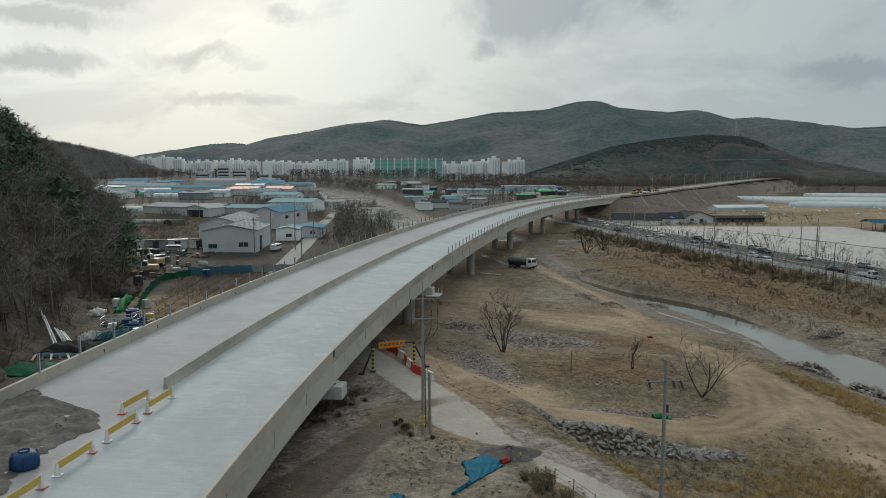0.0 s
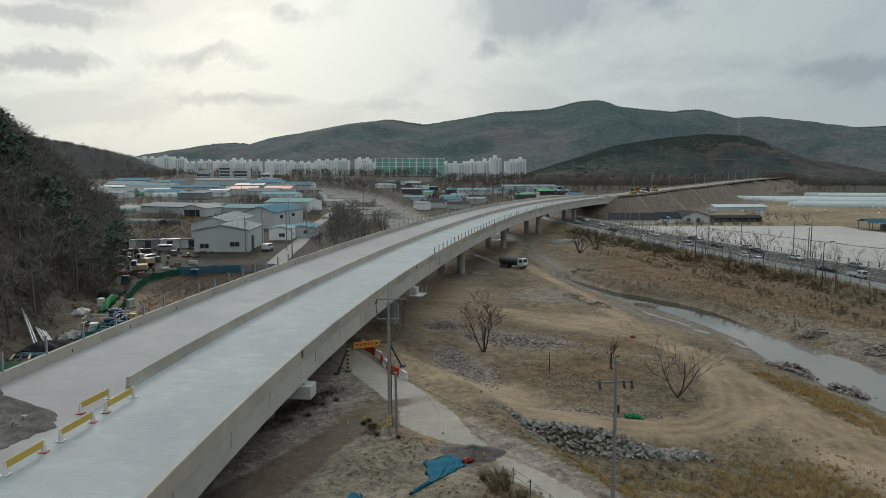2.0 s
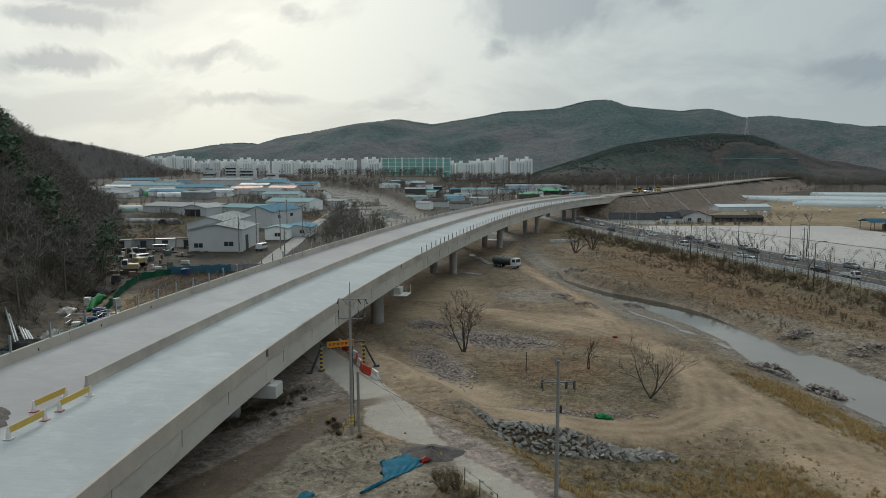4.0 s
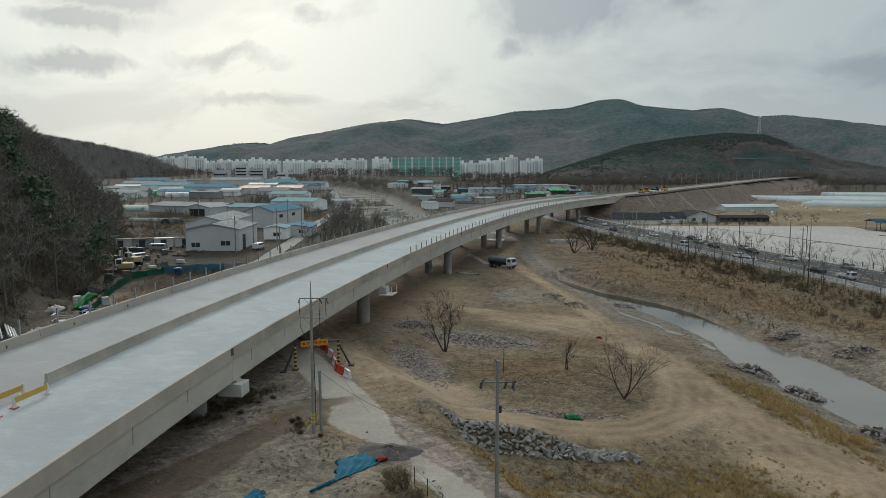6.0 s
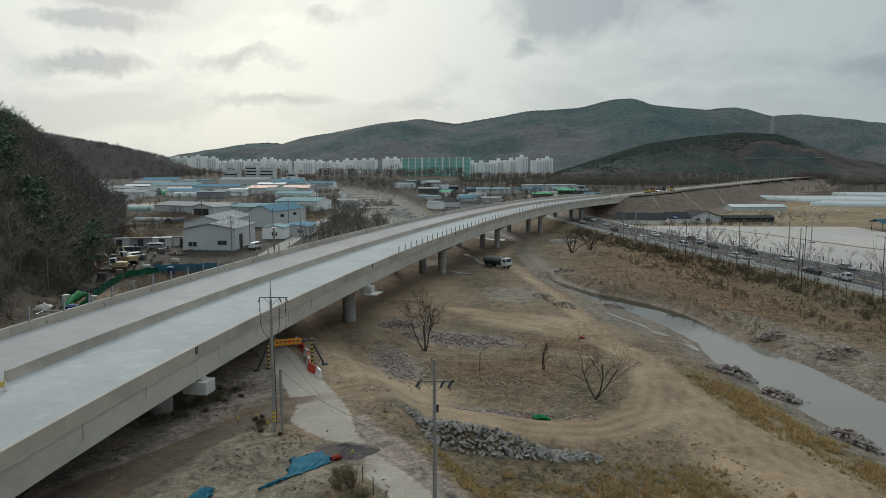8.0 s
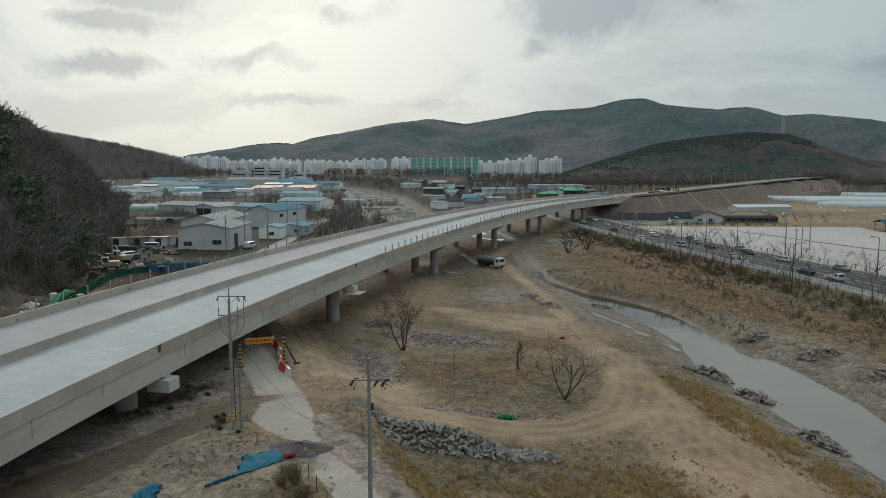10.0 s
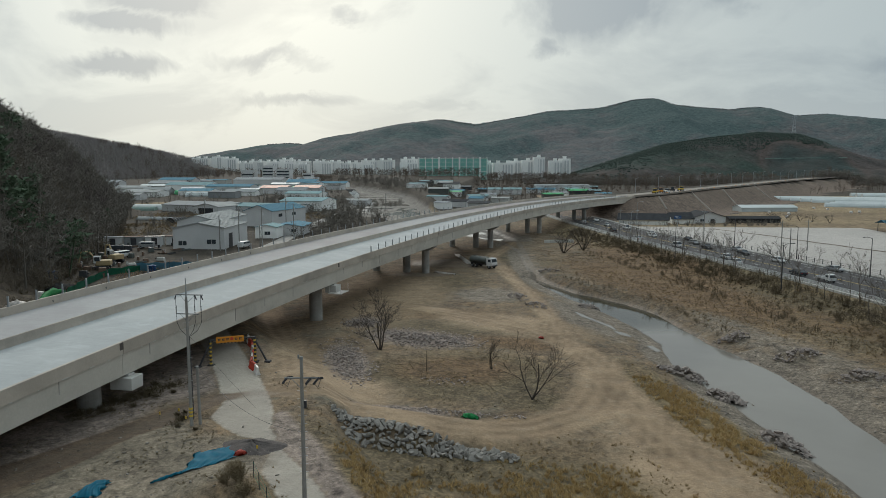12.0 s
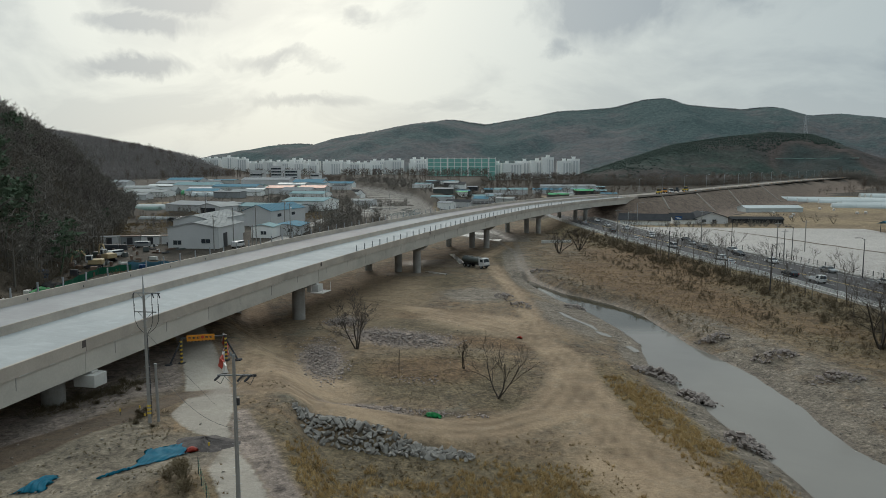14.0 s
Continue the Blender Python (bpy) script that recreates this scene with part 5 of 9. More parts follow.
def make_rocks():
    g = "heap of dark angular quarry stones at the water's edge"
    heap("rock_heap", g, 51.0, 97.5, 3.6, 1.9, -20, 62, 0.70, 1, 1, 1.1)
    heap("rock_heap", g, 54.8, 89.3, 3.3, 1.7, -40, 68, 0.70, 1, 2, 1.2)
    heap("rock_heap", g, 56.2, 74.5, 3.1, 1.8, -50, 68, 0.70, 1, 3, 1.2)
    f = "low heap of grey stones on the far gravel bank"
    heap("rock_heap", f, 63.5, 117.5, 2.8, 1.6, 0, 40, 0.55, 1, 4, 0.8)
    heap("rock_heap", f, 69.3, 106.5, 3.4, 1.8, 0, 50, 0.55, 1, 5, 0.8)
    heap("rock_heap", f, 73.2, 95.0, 3.6, 2.0, 0, 50, 0.55, 1, 6, 0.8)
    heap("rock_heap", f, 76.8, 84.0, 3.0, 1.8, 0, 35, 0.55, 1, 7, 0.6)
    heap("rock_heap", "low heap of grey stones beside the stream", 43.0, 146.0, 3.0, 1.6, 0, 45, 0.5, 1, 8, 0.6)
    heap("rubble_heap", "spread of pale broken rubble beside the bare tree", 12.8, 109.5, 8.0, 3.8, -20, 150, 0.46, 1, 9, 0.5)
    heap("rubble_heap", "spread of mauve broken stones along the dirt track", 4.2, 95.5, 2.2, 9.0, 20, 110, 0.34, 1, 10, 0.3)
    heap("rubble_heap", "low mound of brown rubble behind the bare tree", 1.5, 119, 3.8, 2.4, 0, 60, 0.5, 1, 11, 0.8)
    heap("rubble_heap", "scatter of grey stones beside the upper track", 28.5, 148, 2.2, 4.5, 15, 45, 0.5, 1, 12, 0.4)
    heap("rubble_heap", "scatter of grey stones beside the upper track", 32, 139, 2.0, 4.2, 15, 40, 0.5, 1, 22, 0.4)
    heap("brush_pile", "pile of grey driftwood and stones by the stream head", 36.8, 186, 3.0, 1.5, 0, 30, 0.6, 1, 13, 0.8)
    heap("rubble_heap", "thin line of crushed stone inside the dirt loop", 20.5, 76.0, 7.0, 0.7, -8, 80, 0.22, 1, 15, 0.15)
    heap("rubble_heap", "scatter of small stones on the dry flat", 19, 88, 3.0, 1.2, -8, 30, 0.22, 1, 16, 0.1)
    # stone facing of the dam under the dirt loop
    rng = random.Random(50)
    wall = thing("stone_revetment", "sloping bank of large loose grey boulders", "stone bank", Matrix.Translation((16, 67.5, -1.5)), kind="structure")
    for i in range(37):
        for j in range(8):
            t, v = (i + rng.uniform(-0.35, 0.35)) / 36, (j + rng.uniform(-0.4, 0.4)) / 7
            x = 9.2 + 18.6 * t
            upper = 70.0 - 0.02 * (x - 9) - 0.30 * max(x - 14, 0)
            lower = upper - 3.6 + 2.7 * max(t - 0.45, 0) / 0.55 if x > 11 else upper - 3.6 + 1.5 * (11 - x)
            if upper - lower < 0.6:
                continue
            y = upper + (lower - upper) * v + rng.uniform(-0.15, 0.15)
            r = rng.uniform(0.30, 0.52) * (1.35 if rng.random() < 0.14 else 1.0)
            o = new("stone", STONES[0][rng.randrange(7)])
            o.parent = wall
            z = height(x, y) + r * 0.22 + 0.25 * (1 - abs(2 * v - 1)) * min(1, 4 * t, 4 - 4 * t)
            o.matrix_local = Matrix.LocRotScale((x - 16, y - 67.5, z + 1.5), Euler((rng.gauss(0.2, 0.45), rng.gauss(0, 0.45), rng.uniform(0, 6))), (r * 1.1, r * rng.uniform(0.75, 1.1), r * rng.uniform(0.7, 1.1)))
    # dark crushed stone tipped beside the tarpaulin
    pile = thing("gravel_pile", "low pile of dark grey-mauve crushed stone beside the tarpaulin", "gravel pile", Matrix.Translation((5.0, 57.6, height(5.0, 57.6))))
    bm = bmesh.new()
    rings = []
    for q in np.linspace(0, 1, 8):
        row = []
        for a in np.linspace(0, 2 * math.pi, 29)[:-1]:
            rr = q * (2.0 + 0.35 * math.sin(a * 2 + 1) + 0.2 * math.sin(a * 5))
            x, y = rr * math.cos(a) * 1.25, rr * math.sin(a) * 1.1
            row.append(bm.verts.new((x, y, height(5 + x, 57.6 + y) - height(5.0, 57.6) + 0.55 * (1 - q) ** 0.8 * (1 + 0.2 * math.sin(3 * a)) + rng.uniform(-0.04, 0.05) - 0.03 * q)))
        rings.append(row)
    for a, b in zip(rings, rings[1:]):
        for k in range(28):
            bm.faces.new((a[k], b[k], b[(k + 1) % 28], a[(k + 1) % 28]))
    bmesh.ops.remove_doubles(bm, verts=bm.verts[:], dist=0.002)
    part("mound", bm, "dark_gravel", pile)
    for k in range(70):
        q, a = math.sqrt(rng.random()) * 1.9, rng.uniform(0, 6.28)
        x, y, r = q * math.cos(a) * 1.25, q * math.sin(a) * 1.1, rng.uniform(0.04, 0.12)
        o = new("stone", STONES[1][k % 7])
        o.parent = pile
        o.matrix_local = Matrix.LocRotScale((x, y, height(5 + x, 57.6 + y) - height(5.0, 57.6) + max(0, 0.5 * (1 - q / 1.75))), Euler((k, 2 * k, 3 * k)), (r, r, r * 0.8))


make_rocks()


# ---- power poles ----
def insulator(bm, a, b, r=0.075):
    a, b = Vector(a), Vector(b)
    tube(bm, a, b, 0.02, 0.02, 6)
    for k in range(5):
        p = a.lerp(b, 0.12 + 0.19 * k)
        d = (b - a).normalized() * 0.03
        tube(bm, p - d, p + d, r, r * 0.6, 8)


def crossarm(parent, z, w, drop=0.0, turn=0.0, hang=True, offset=0.0):
    m = Matrix.Rotation(turn, 4, "Z")
    bm = bmesh.new()
    box(bm, (offset, 0.16, z), (w, 0.09, 0.09), m)
    for s in (-1, 1):
        tube(bm, m @ Vector((offset * 0.2 + s * 0.75, 0.16, z)), m @ Vector((0, 0.1, z - 0.75)), 0.02, 0.02, 5)
    arm = part("crossarm", bm, "dull_steel", parent)
    return arm, m


def make_poles():
    # pole with jumper loops, beside the concrete lane
    x, y = -2.5, 61.7
    pole = thing("power_pole", "tall grey concrete power pole with two crossarms and black jumper loops", "utility pole", Matrix.Translation((x, y, height(x, y))))
    bm = bmesh.new()
    tube(bm, (0, 0, -0.5), (0, 0, 12.3), 0.175, 0.11, 18)
    part("shaft", bm, "pole", pole)
    bm = bmesh.new()
    tube(bm, (0, 0, 12.2), (0, 0, 14.1), 0.085, 0.035, 8)
    part("earth_spike", bm, "steel", pole)
    crossarm(pole, 12.5, 2.6, offset=0.25)
    crossarm(pole, 10.7, 2.2)
    for k, xx in enumerate((-1.05, 0.75, 1.35)):
        bm = bmesh.new()
        insulator(bm, (xx, 0.16, 12.5), (xx + 0.25 * (1 if k else -0.4), 0.0, 12.05))
        part("insulator", bm, "dark", pole)
        bm = bmesh.new()
        insulator(bm, (xx, 0.1, 11.5), (xx, 0.1, 10.8))
        part("cutout", bm, "dark", pole)
        bm = bmesh.new()
        pts = [(xx, 0.1, 12.4), (xx - 0.04, 0.12, 11.6), (xx, 0.1, 10.8), (xx * 0.98, 0.1, 9.9), (xx * 0.7, 0.1, 9.2), (xx * 0.15, 0.15, 8.6)]
        line(bm, pts, 0.022, 5)
        part("jumper", bm, "wire", pole)
    bm = bmesh.new()
    line(bm, [(0.13, 0.05, 8.6), (0.2, 0.06, 4.6), (0.22, 0.06, 0.6)], 0.045, 6)
    part("cable_riser", bm, "dark", pole)
    for z in (1.0, 1.35, 1.7):
        bm = bmesh.new()
        tube(bm, (0, 0, z - 0.09), (0, 0, z + 0.09), 0.205, 0.203, 18)
        part("warning_band", bm, "yellow", pole, "black and yellow warning band")
    for zz in np.arange(2.2, 11.8, 0.55):
        bm = bmesh.new()
        tube(bm, (-0.32, 0, zz), (0.32, 0, zz), 0.012, 0.012, 5)
        part("step_bolt", bm, "steel", pole)
    stub = thing("strut_pole", "short concrete strut pole beside the power pole", "utility pole", Matrix.Translation((x + 0.62, y + 0.5, height(x, y))))
    bm = bmesh.new()
    tube(bm, (0, 0, -0.5), (-0.08, 0, 5.6), 0.15, 0.12, 14)
    part("shaft", bm, "pole", stub)
    bm = bmesh.new()
    tube(bm, (-0.08, 0, 5.55), (-0.08, 0, 5.65), 0.15, 0.15, 14)
    part("cap", bm, "dull_steel", stub)
    # second pole nearer the eye
    x, y = 13.9, 44.0
    pole2 = thing("power_pole", "tall grey concrete power pole with one crossarm and hanging insulators", "utility pole", Matrix.Translation((x, y, height(x, y))))
    bm = bmesh.new()
    zt = 13.2 - height(x, y)
    tube(bm, (0, 0, -0.5), (0, 0, zt), 0.16, 0.10, 18)
    part("shaft", bm, "pole", pole2)
    bm = bmesh.new()
    tube(bm, (0, 0, zt - 0.05), (0.02, 0, zt + 0.12), 0.13, 0.10, 8)
    insulator(bm, (-0.18, 0, zt), (-0.18, 0, zt + 0.25))
    part("pole_cap", bm, "dull_steel", pole2)
    crossarm(pole2, zt - 1.35, 2.3, turn=0.12)
    for s in (-1.0, 0.55, 1.05):
        for side in (-1, 1):
            bm = bmesh.new()
            insulator(bm, (s, 0.16, zt - 1.35), (s + 0.12 * side, 0.16 + 0.75 * side, zt - 1.55), 0.09)
            part("insulator", bm, "dark", pole2)
    bm = bmesh.new()
    line(bm, [(-1.0, -0.55, zt - 1.55), (-1.0, 0.1, zt - 1.95), (-1.0, 0.9, zt - 1.55)], 0.02, 5)
    line(bm, [(1.05, -0.55, zt - 1.55), (1.05, 0.1, zt - 1.95), (1.05, 0.9, zt - 1.55)], 0.02, 5)
    part("jumper", bm, "wire", pole2)
    bm = bmesh.new()
    box(bm, (0.16, 0.05, zt - 3.1), (0.22, 0.16, 0.5))
    part("junction_box", bm, "dark", pole2)
    for zz in np.arange(2.0, zt - 1.8, 0.55):
        bm = bmesh.new()
        tube(bm, (-0.3, 0, zz), (0.3, 0, zz), 0.012, 0.012, 5)
        part("step_bolt", bm, "steel", pole2)
    # wires
    def wire(a, b, sag, r=0.014):
        ob = thing("cable", "thin black overhead cable", "cable")
        bm = bmesh.new()
        a, b = Vector(a), Vector(b)
        line(bm, [a.lerp(b, t) - Vector((0, 0, sag * 4 * t * (1 - t))) for t in np.linspace(0, 1, 13)], r, 4)
        part("strand", bm, "wire", ob)
    wire((-1.9, 62.2, 7.0), (13.9, 44.1, 8.2), 1.3)
    wire((-2.5, 61.7, 10.2), (2.0, 66.5, 1.5), 0.05, 0.009)


make_poles()


# ---- height gate and plastic barriers on the lane ----
def make_gate():
    a, b = Vector((-9.4, 81.4, 1.38)), Vector((-4.6, 83.6, 1.38))
    gate = thing("height_gate", "steel height-limit gate with striped posts and a yellow sign board", "height gate")
    d = (b - a).normalized()
    nrm = Vector((-d.y, d.x, 0))
    for p, s in ((a, -1), (b, 1)):
        bm = bmesh.new()
        tube(bm, p - Vector((0, 0, 0.3)), p + Vector((0, 0, 3.3)), 0.16, 0.16, 12)
        post = part("post", bm, "dark", gate)
        for k in range(6):
            bm = bmesh.new()
            tube(bm, p + Vector((0, 0, 0.2 + k * 0.5)), p + Vector((0, 0, 0.42 + k * 0.5)), 0.168, 0.168, 12)
            part("stripe", bm, "yellow", post, "yellow reflective stripe")
        bm = bmesh.new()
        q = p + d * (1.5 * s) + nrm * -0.4
        tube(bm, p + Vector((0, 0, 2.9)), q - Vector((0, 0, 0.2)), 0.12, 0.12, 10)
        part("brace", bm, "dark", gate)
        for r in (p, q):
            bm = bmesh.new()
            box(bm, tuple(r + Vector((0, 0, 0.02))), (0.7, 0.7, 0.33), None, 0.03)
            part("footing", bm, "dark", gate)
    bm = bmesh.new()
    tube(bm, a + Vector((0, 0, 3.2)), b + Vector((0, 0, 3.2)), 0.10, 0.10, 10)
    part("beam", bm, "dark", gate)
    turn = Matrix(((d.x, nrm.x, 0, 0), (d.y, nrm.y, 0, 0), (0, 0, 1, 0), (0, 0, 0, 1)))
    m = Matrix.Translation(a.lerp(b, 0.44) + Vector((0, 0, 3.18)) - nrm * 0.16) @ turn
    bm = bmesh.new()
    box(bm, (0, 0, 0), (3.3, 0.06, 0.78), m, 0.02)
    sign = part("sign_board", bm, "orange", gate, "yellow-orange sign board with dark writing")
    for k in range(6):
        bm = bmesh.new()
        x = -1.28 + k * 0.5
        if k == 3:
            tube(bm, m @ Vector((x, -0.034, 0.06)), m @ Vector((x, -0.05, 0.06)), 0.2, 0.2, 16)
            part("emblem", bm, "red_plastic", sign, "round red emblem")
            continue
        box(bm, (x, -0.036, 0.1), (0.34, 0.012, 0.10), m)
        box(bm, (x, -0.036, -0.05), (0.3, 0.012, 0.08), m)
        box(bm, (x - 0.1, -0.036, 0.02), (0.07, 0.012, 0.3), m)
        part("lettering", bm, "dark", sign)
    for k in range(8):
        bm = bmesh.new()
        box(bm, (-1.45 + k * 0.415, -0.03, -0.42), (0.22, 0.05, 0.1), m)
        part("edge_stripe", bm, "dark", sign)


make_gate()


def make_barriers():
    def one(mat):
        ob = thing("plastic_barrier", ("red" if mat == "red_plastic" else "white") + " water-filled plastic road barrier, dusty", "barrier", group="plastic barriers on the lane")
        bm = bmesh.new()
        prof = [(-0.28, 0), (0.28, 0), (0.28, 0.16), (0.17, 0.38), (0.12, 0.92), (0.09, 0.98), (-0.09, 0.98), (-0.12, 0.92), (-0.17, 0.38), (-0.28, 0.16)]
        L = 0.86
        lo = [bm.verts.new((-L, y, z)) for y, z in prof]
        hi = [bm.verts.new((L, y, z)) for y, z in prof]
        bm.faces.new(lo[::-1])
        bm.faces.new(hi)
        for k in range(len(prof)):
            bm.faces.new((lo[k], lo[(k + 1) % 10], hi[(k + 1) % 10], hi[k]))
        for x in (-0.4, 0.4):
            box(bm, (x, 0, 0.05), (0.3, 0.6, 0.1))
        part("body", bm, mat, ob)
        bm = bmesh.new()
        tube(bm, (0.5, 0, 0.97), (0.5, 0, 1.03), 0.06, 0.06, 8)
        part("filler_cap", bm, "dark", ob)
        return ob
    red, white = one("red_plastic"), one("white_plastic")
    chain = [(-2.0, 77.9), (-3.1, 79.5), (-4.2, 81.2), (-4.9, 83.0), (-5.4, 84.9), (-6.0, 86.7), (-6.8, 88.5), (-7.6, 90.2), (-8.6, 92.0), (-9.6, 93.8)]
    for i, (a, b) in enumerate(zip(chain, chain[1:])):
        x, y = (a[0] + b[0]) / 2, (a[1] + b[1]) / 2
        m = Matrix.Translation((x, y, height(x, y) - 0.02)) @ Matrix.Rotation(math.atan2(b[1] - a[1], b[0] - a[0]) + (0.1 if i % 2 else -0.08), 4, "Z")
        src = white if i in (0, 3, 5, 8) else red
        if i == 0 or i == 1:
            src.matrix_world = m
        else:
            copy_thing(src, m)


make_barriers()


# ---- tarpaulins, small clutter on the mound ----
def cloth(name, label, category, outline, material, lift, seed, folds=0.1, n=30):
    """A sheet lying over the ground, with folds: outline rows are the near and far edge (x, y) pairs."""
    rng = random.Random(seed)
    (ax, ay), (bx, by), (cx, cy), (dx, dy) = outline
    ob = thing(name, label, category)
    bm = bmesh.new()
    grid = []
    for j in range(n + 1):
        v = j / n
        row = []
        for i in range(n + 1):
            u = i / n
            x = (ax * (1 - u) + bx * u) * (1 - v) + (dx * (1 - u) + cx * u) * v
            y = (ay * (1 - u) + by * u) * (1 - v) + (dy * (1 - u) + cy * u) * v
            edge = (0.16 * math.sin(u * 19 + seed) + 0.1 * math.sin(u * 43)) * (1 if j in (0, n) else 0) + 0.14 * math.sin(v * 17 + seed) * (1 if i in (0, n) else 0)
            z = height(x, y) + lift * math.sin(math.pi * u) ** 0.5 * math.sin(math.pi * v) ** 0.7 + folds * math.sin(u * 26 + 2.5 * math.sin(v * 7 + seed)) * 0.5 + folds * 0.4 * math.sin(v * 15 + u * 9) + 0.08
            row.append(bm.verts.new((x + edge, y + edge, z)))
        grid.append(row)
    for a, b in zip(grid, grid[1:]):
        for i in range(n):
            bm.faces.new((a[i], a[i + 1], b[i + 1], b[i]))
    bmesh.ops.solidify(bm, geom=bm.faces[:], thickness=0.02)
    part("sheet", bm, material, ob, smooth=True)
    return ob


cloth("tarpaulin", "crumpled bright blue tarpaulin lying over the earth mound", "tarpaulin", ((1.6, 51.0), (4.4, 55.2), (4.0, 58.0), (1.0, 55.3)), "tarp", 0.12, 2, 0.07)
cloth("tarpaulin", "narrow tail of blue tarpaulin bunched on the mound", "tarpaulin", ((0.3, 49.2), (1.7, 51.2), (1.5, 51.7), (0.25, 49.5)), "tarp", 0.10, 3)
cloth("tarpaulin", "folded blue tarpaulin on the slope", "tarpaulin", ((-4.8, 46.6), (-2.9, 47.2), (-3.5, 49.9), (-4.4, 49.9)), "tarp", 0.35, 5)
cloth("green_cloth", "small bright green cloth bundle on the dirt loop", "cloth", ((22.0, 74.4), (24.0, 74.0), (23.7, 75.0), (22.2, 75.3)), "bright_green", 0.35, 6, 0.15, 12)
cloth("red_cloth", "small red cloth scrap lying on the dry flat", "cloth", ((31.6, 111.4), (32.5, 111.4), (32.4, 112.2), (31.6, 112.2)), "red_plastic", 0.3, 7, 0.06, 6)
cloth("red_cloth", "red cloth beside the tarpaulin", "cloth", ((4.3, 55.4), (5.1, 55.8), (4.8, 56.4), (4.1, 56.0)), "red_plastic", 0.35, 8, 0.1, 8)
cloth("white_sheet", "long strip of white sheeting running down beside the pier", "sheet", ((8.5, 222), (10.2, 222), (15.5, 199.5), (13.8, 199)), "white_plastic", 0.2, 9, 0.2, 20)
cloth("white_sheet", "strip of white sheeting on the wet ground", "sheet", ((6.5, 181.5), (12.5, 178.2), (12.8, 179.2), (7.0, 182.6)), "white_plastic", 0.15, 10, 0.15, 14)


def make_stake(x, y, h, seed):
    ob = thing("stake", "thin weathered wooden stake in the dry ground", "stake", Matrix.Translation((x, y, height(x, y))))
    bm = bmesh.new()
    tube(bm, (0, 0, -0.3), (0.05, 0.02, h), 0.06, 0.045, 7)
    part("stick", bm, "bark", ob)


make_stake(16.0, 92.0, 2.8, 1)


def make_marker(x, y):
    ob = thing("marker", "small yellow warning marker on a peg", "marker", Matrix.Translation((x, y, height(x, y))))
    bm = bmesh.new()
    tube(bm, (0, 0, -0.1), (0, 0, 0.5), 0.02, 0.02, 5)
    part("peg", bm, "dark", ob)
    bm = bmesh.new()
    box(bm, (0, 0, 0.55), (0.16, 0.05, 0.3), None, 0.01)
    part("flag", bm, "yellow", ob)


for x, y in ((-5.2, 64.6), (-3.4, 62.4), (5.9, 56.4), (-6.6, 63.5)):
    make_marker(x, y)


def make_wire_fence():
    """Short chain-link run at the mound's foot."""
    fence = thing("wire_fence", "short green wire fence with thin posts", "fence")
    pts = [(7.9, 50.4), (9.0, 48.6), (10.2, 46.9), (11.4, 45.0), (12.8, 42.6)]
    tops = []
    for x, y in pts:
        z = height(x, y)
        bm = bmesh.new()
        tube(bm, (x, y, z - 0.2), (x, y, z + 1.35), 0.035, 0.035, 8)
        part("post", bm, "dark", fence)
        tops.append(Vector((x, y, z)))
    for h in (0.3, 0.75, 1.25):
        bm = bmesh.new()
        line(bm, [p + Vector((0, 0, h)) for p in tops], 0.012, 4)
        part("wire", bm, "green_net", fence)


make_wire_fence()


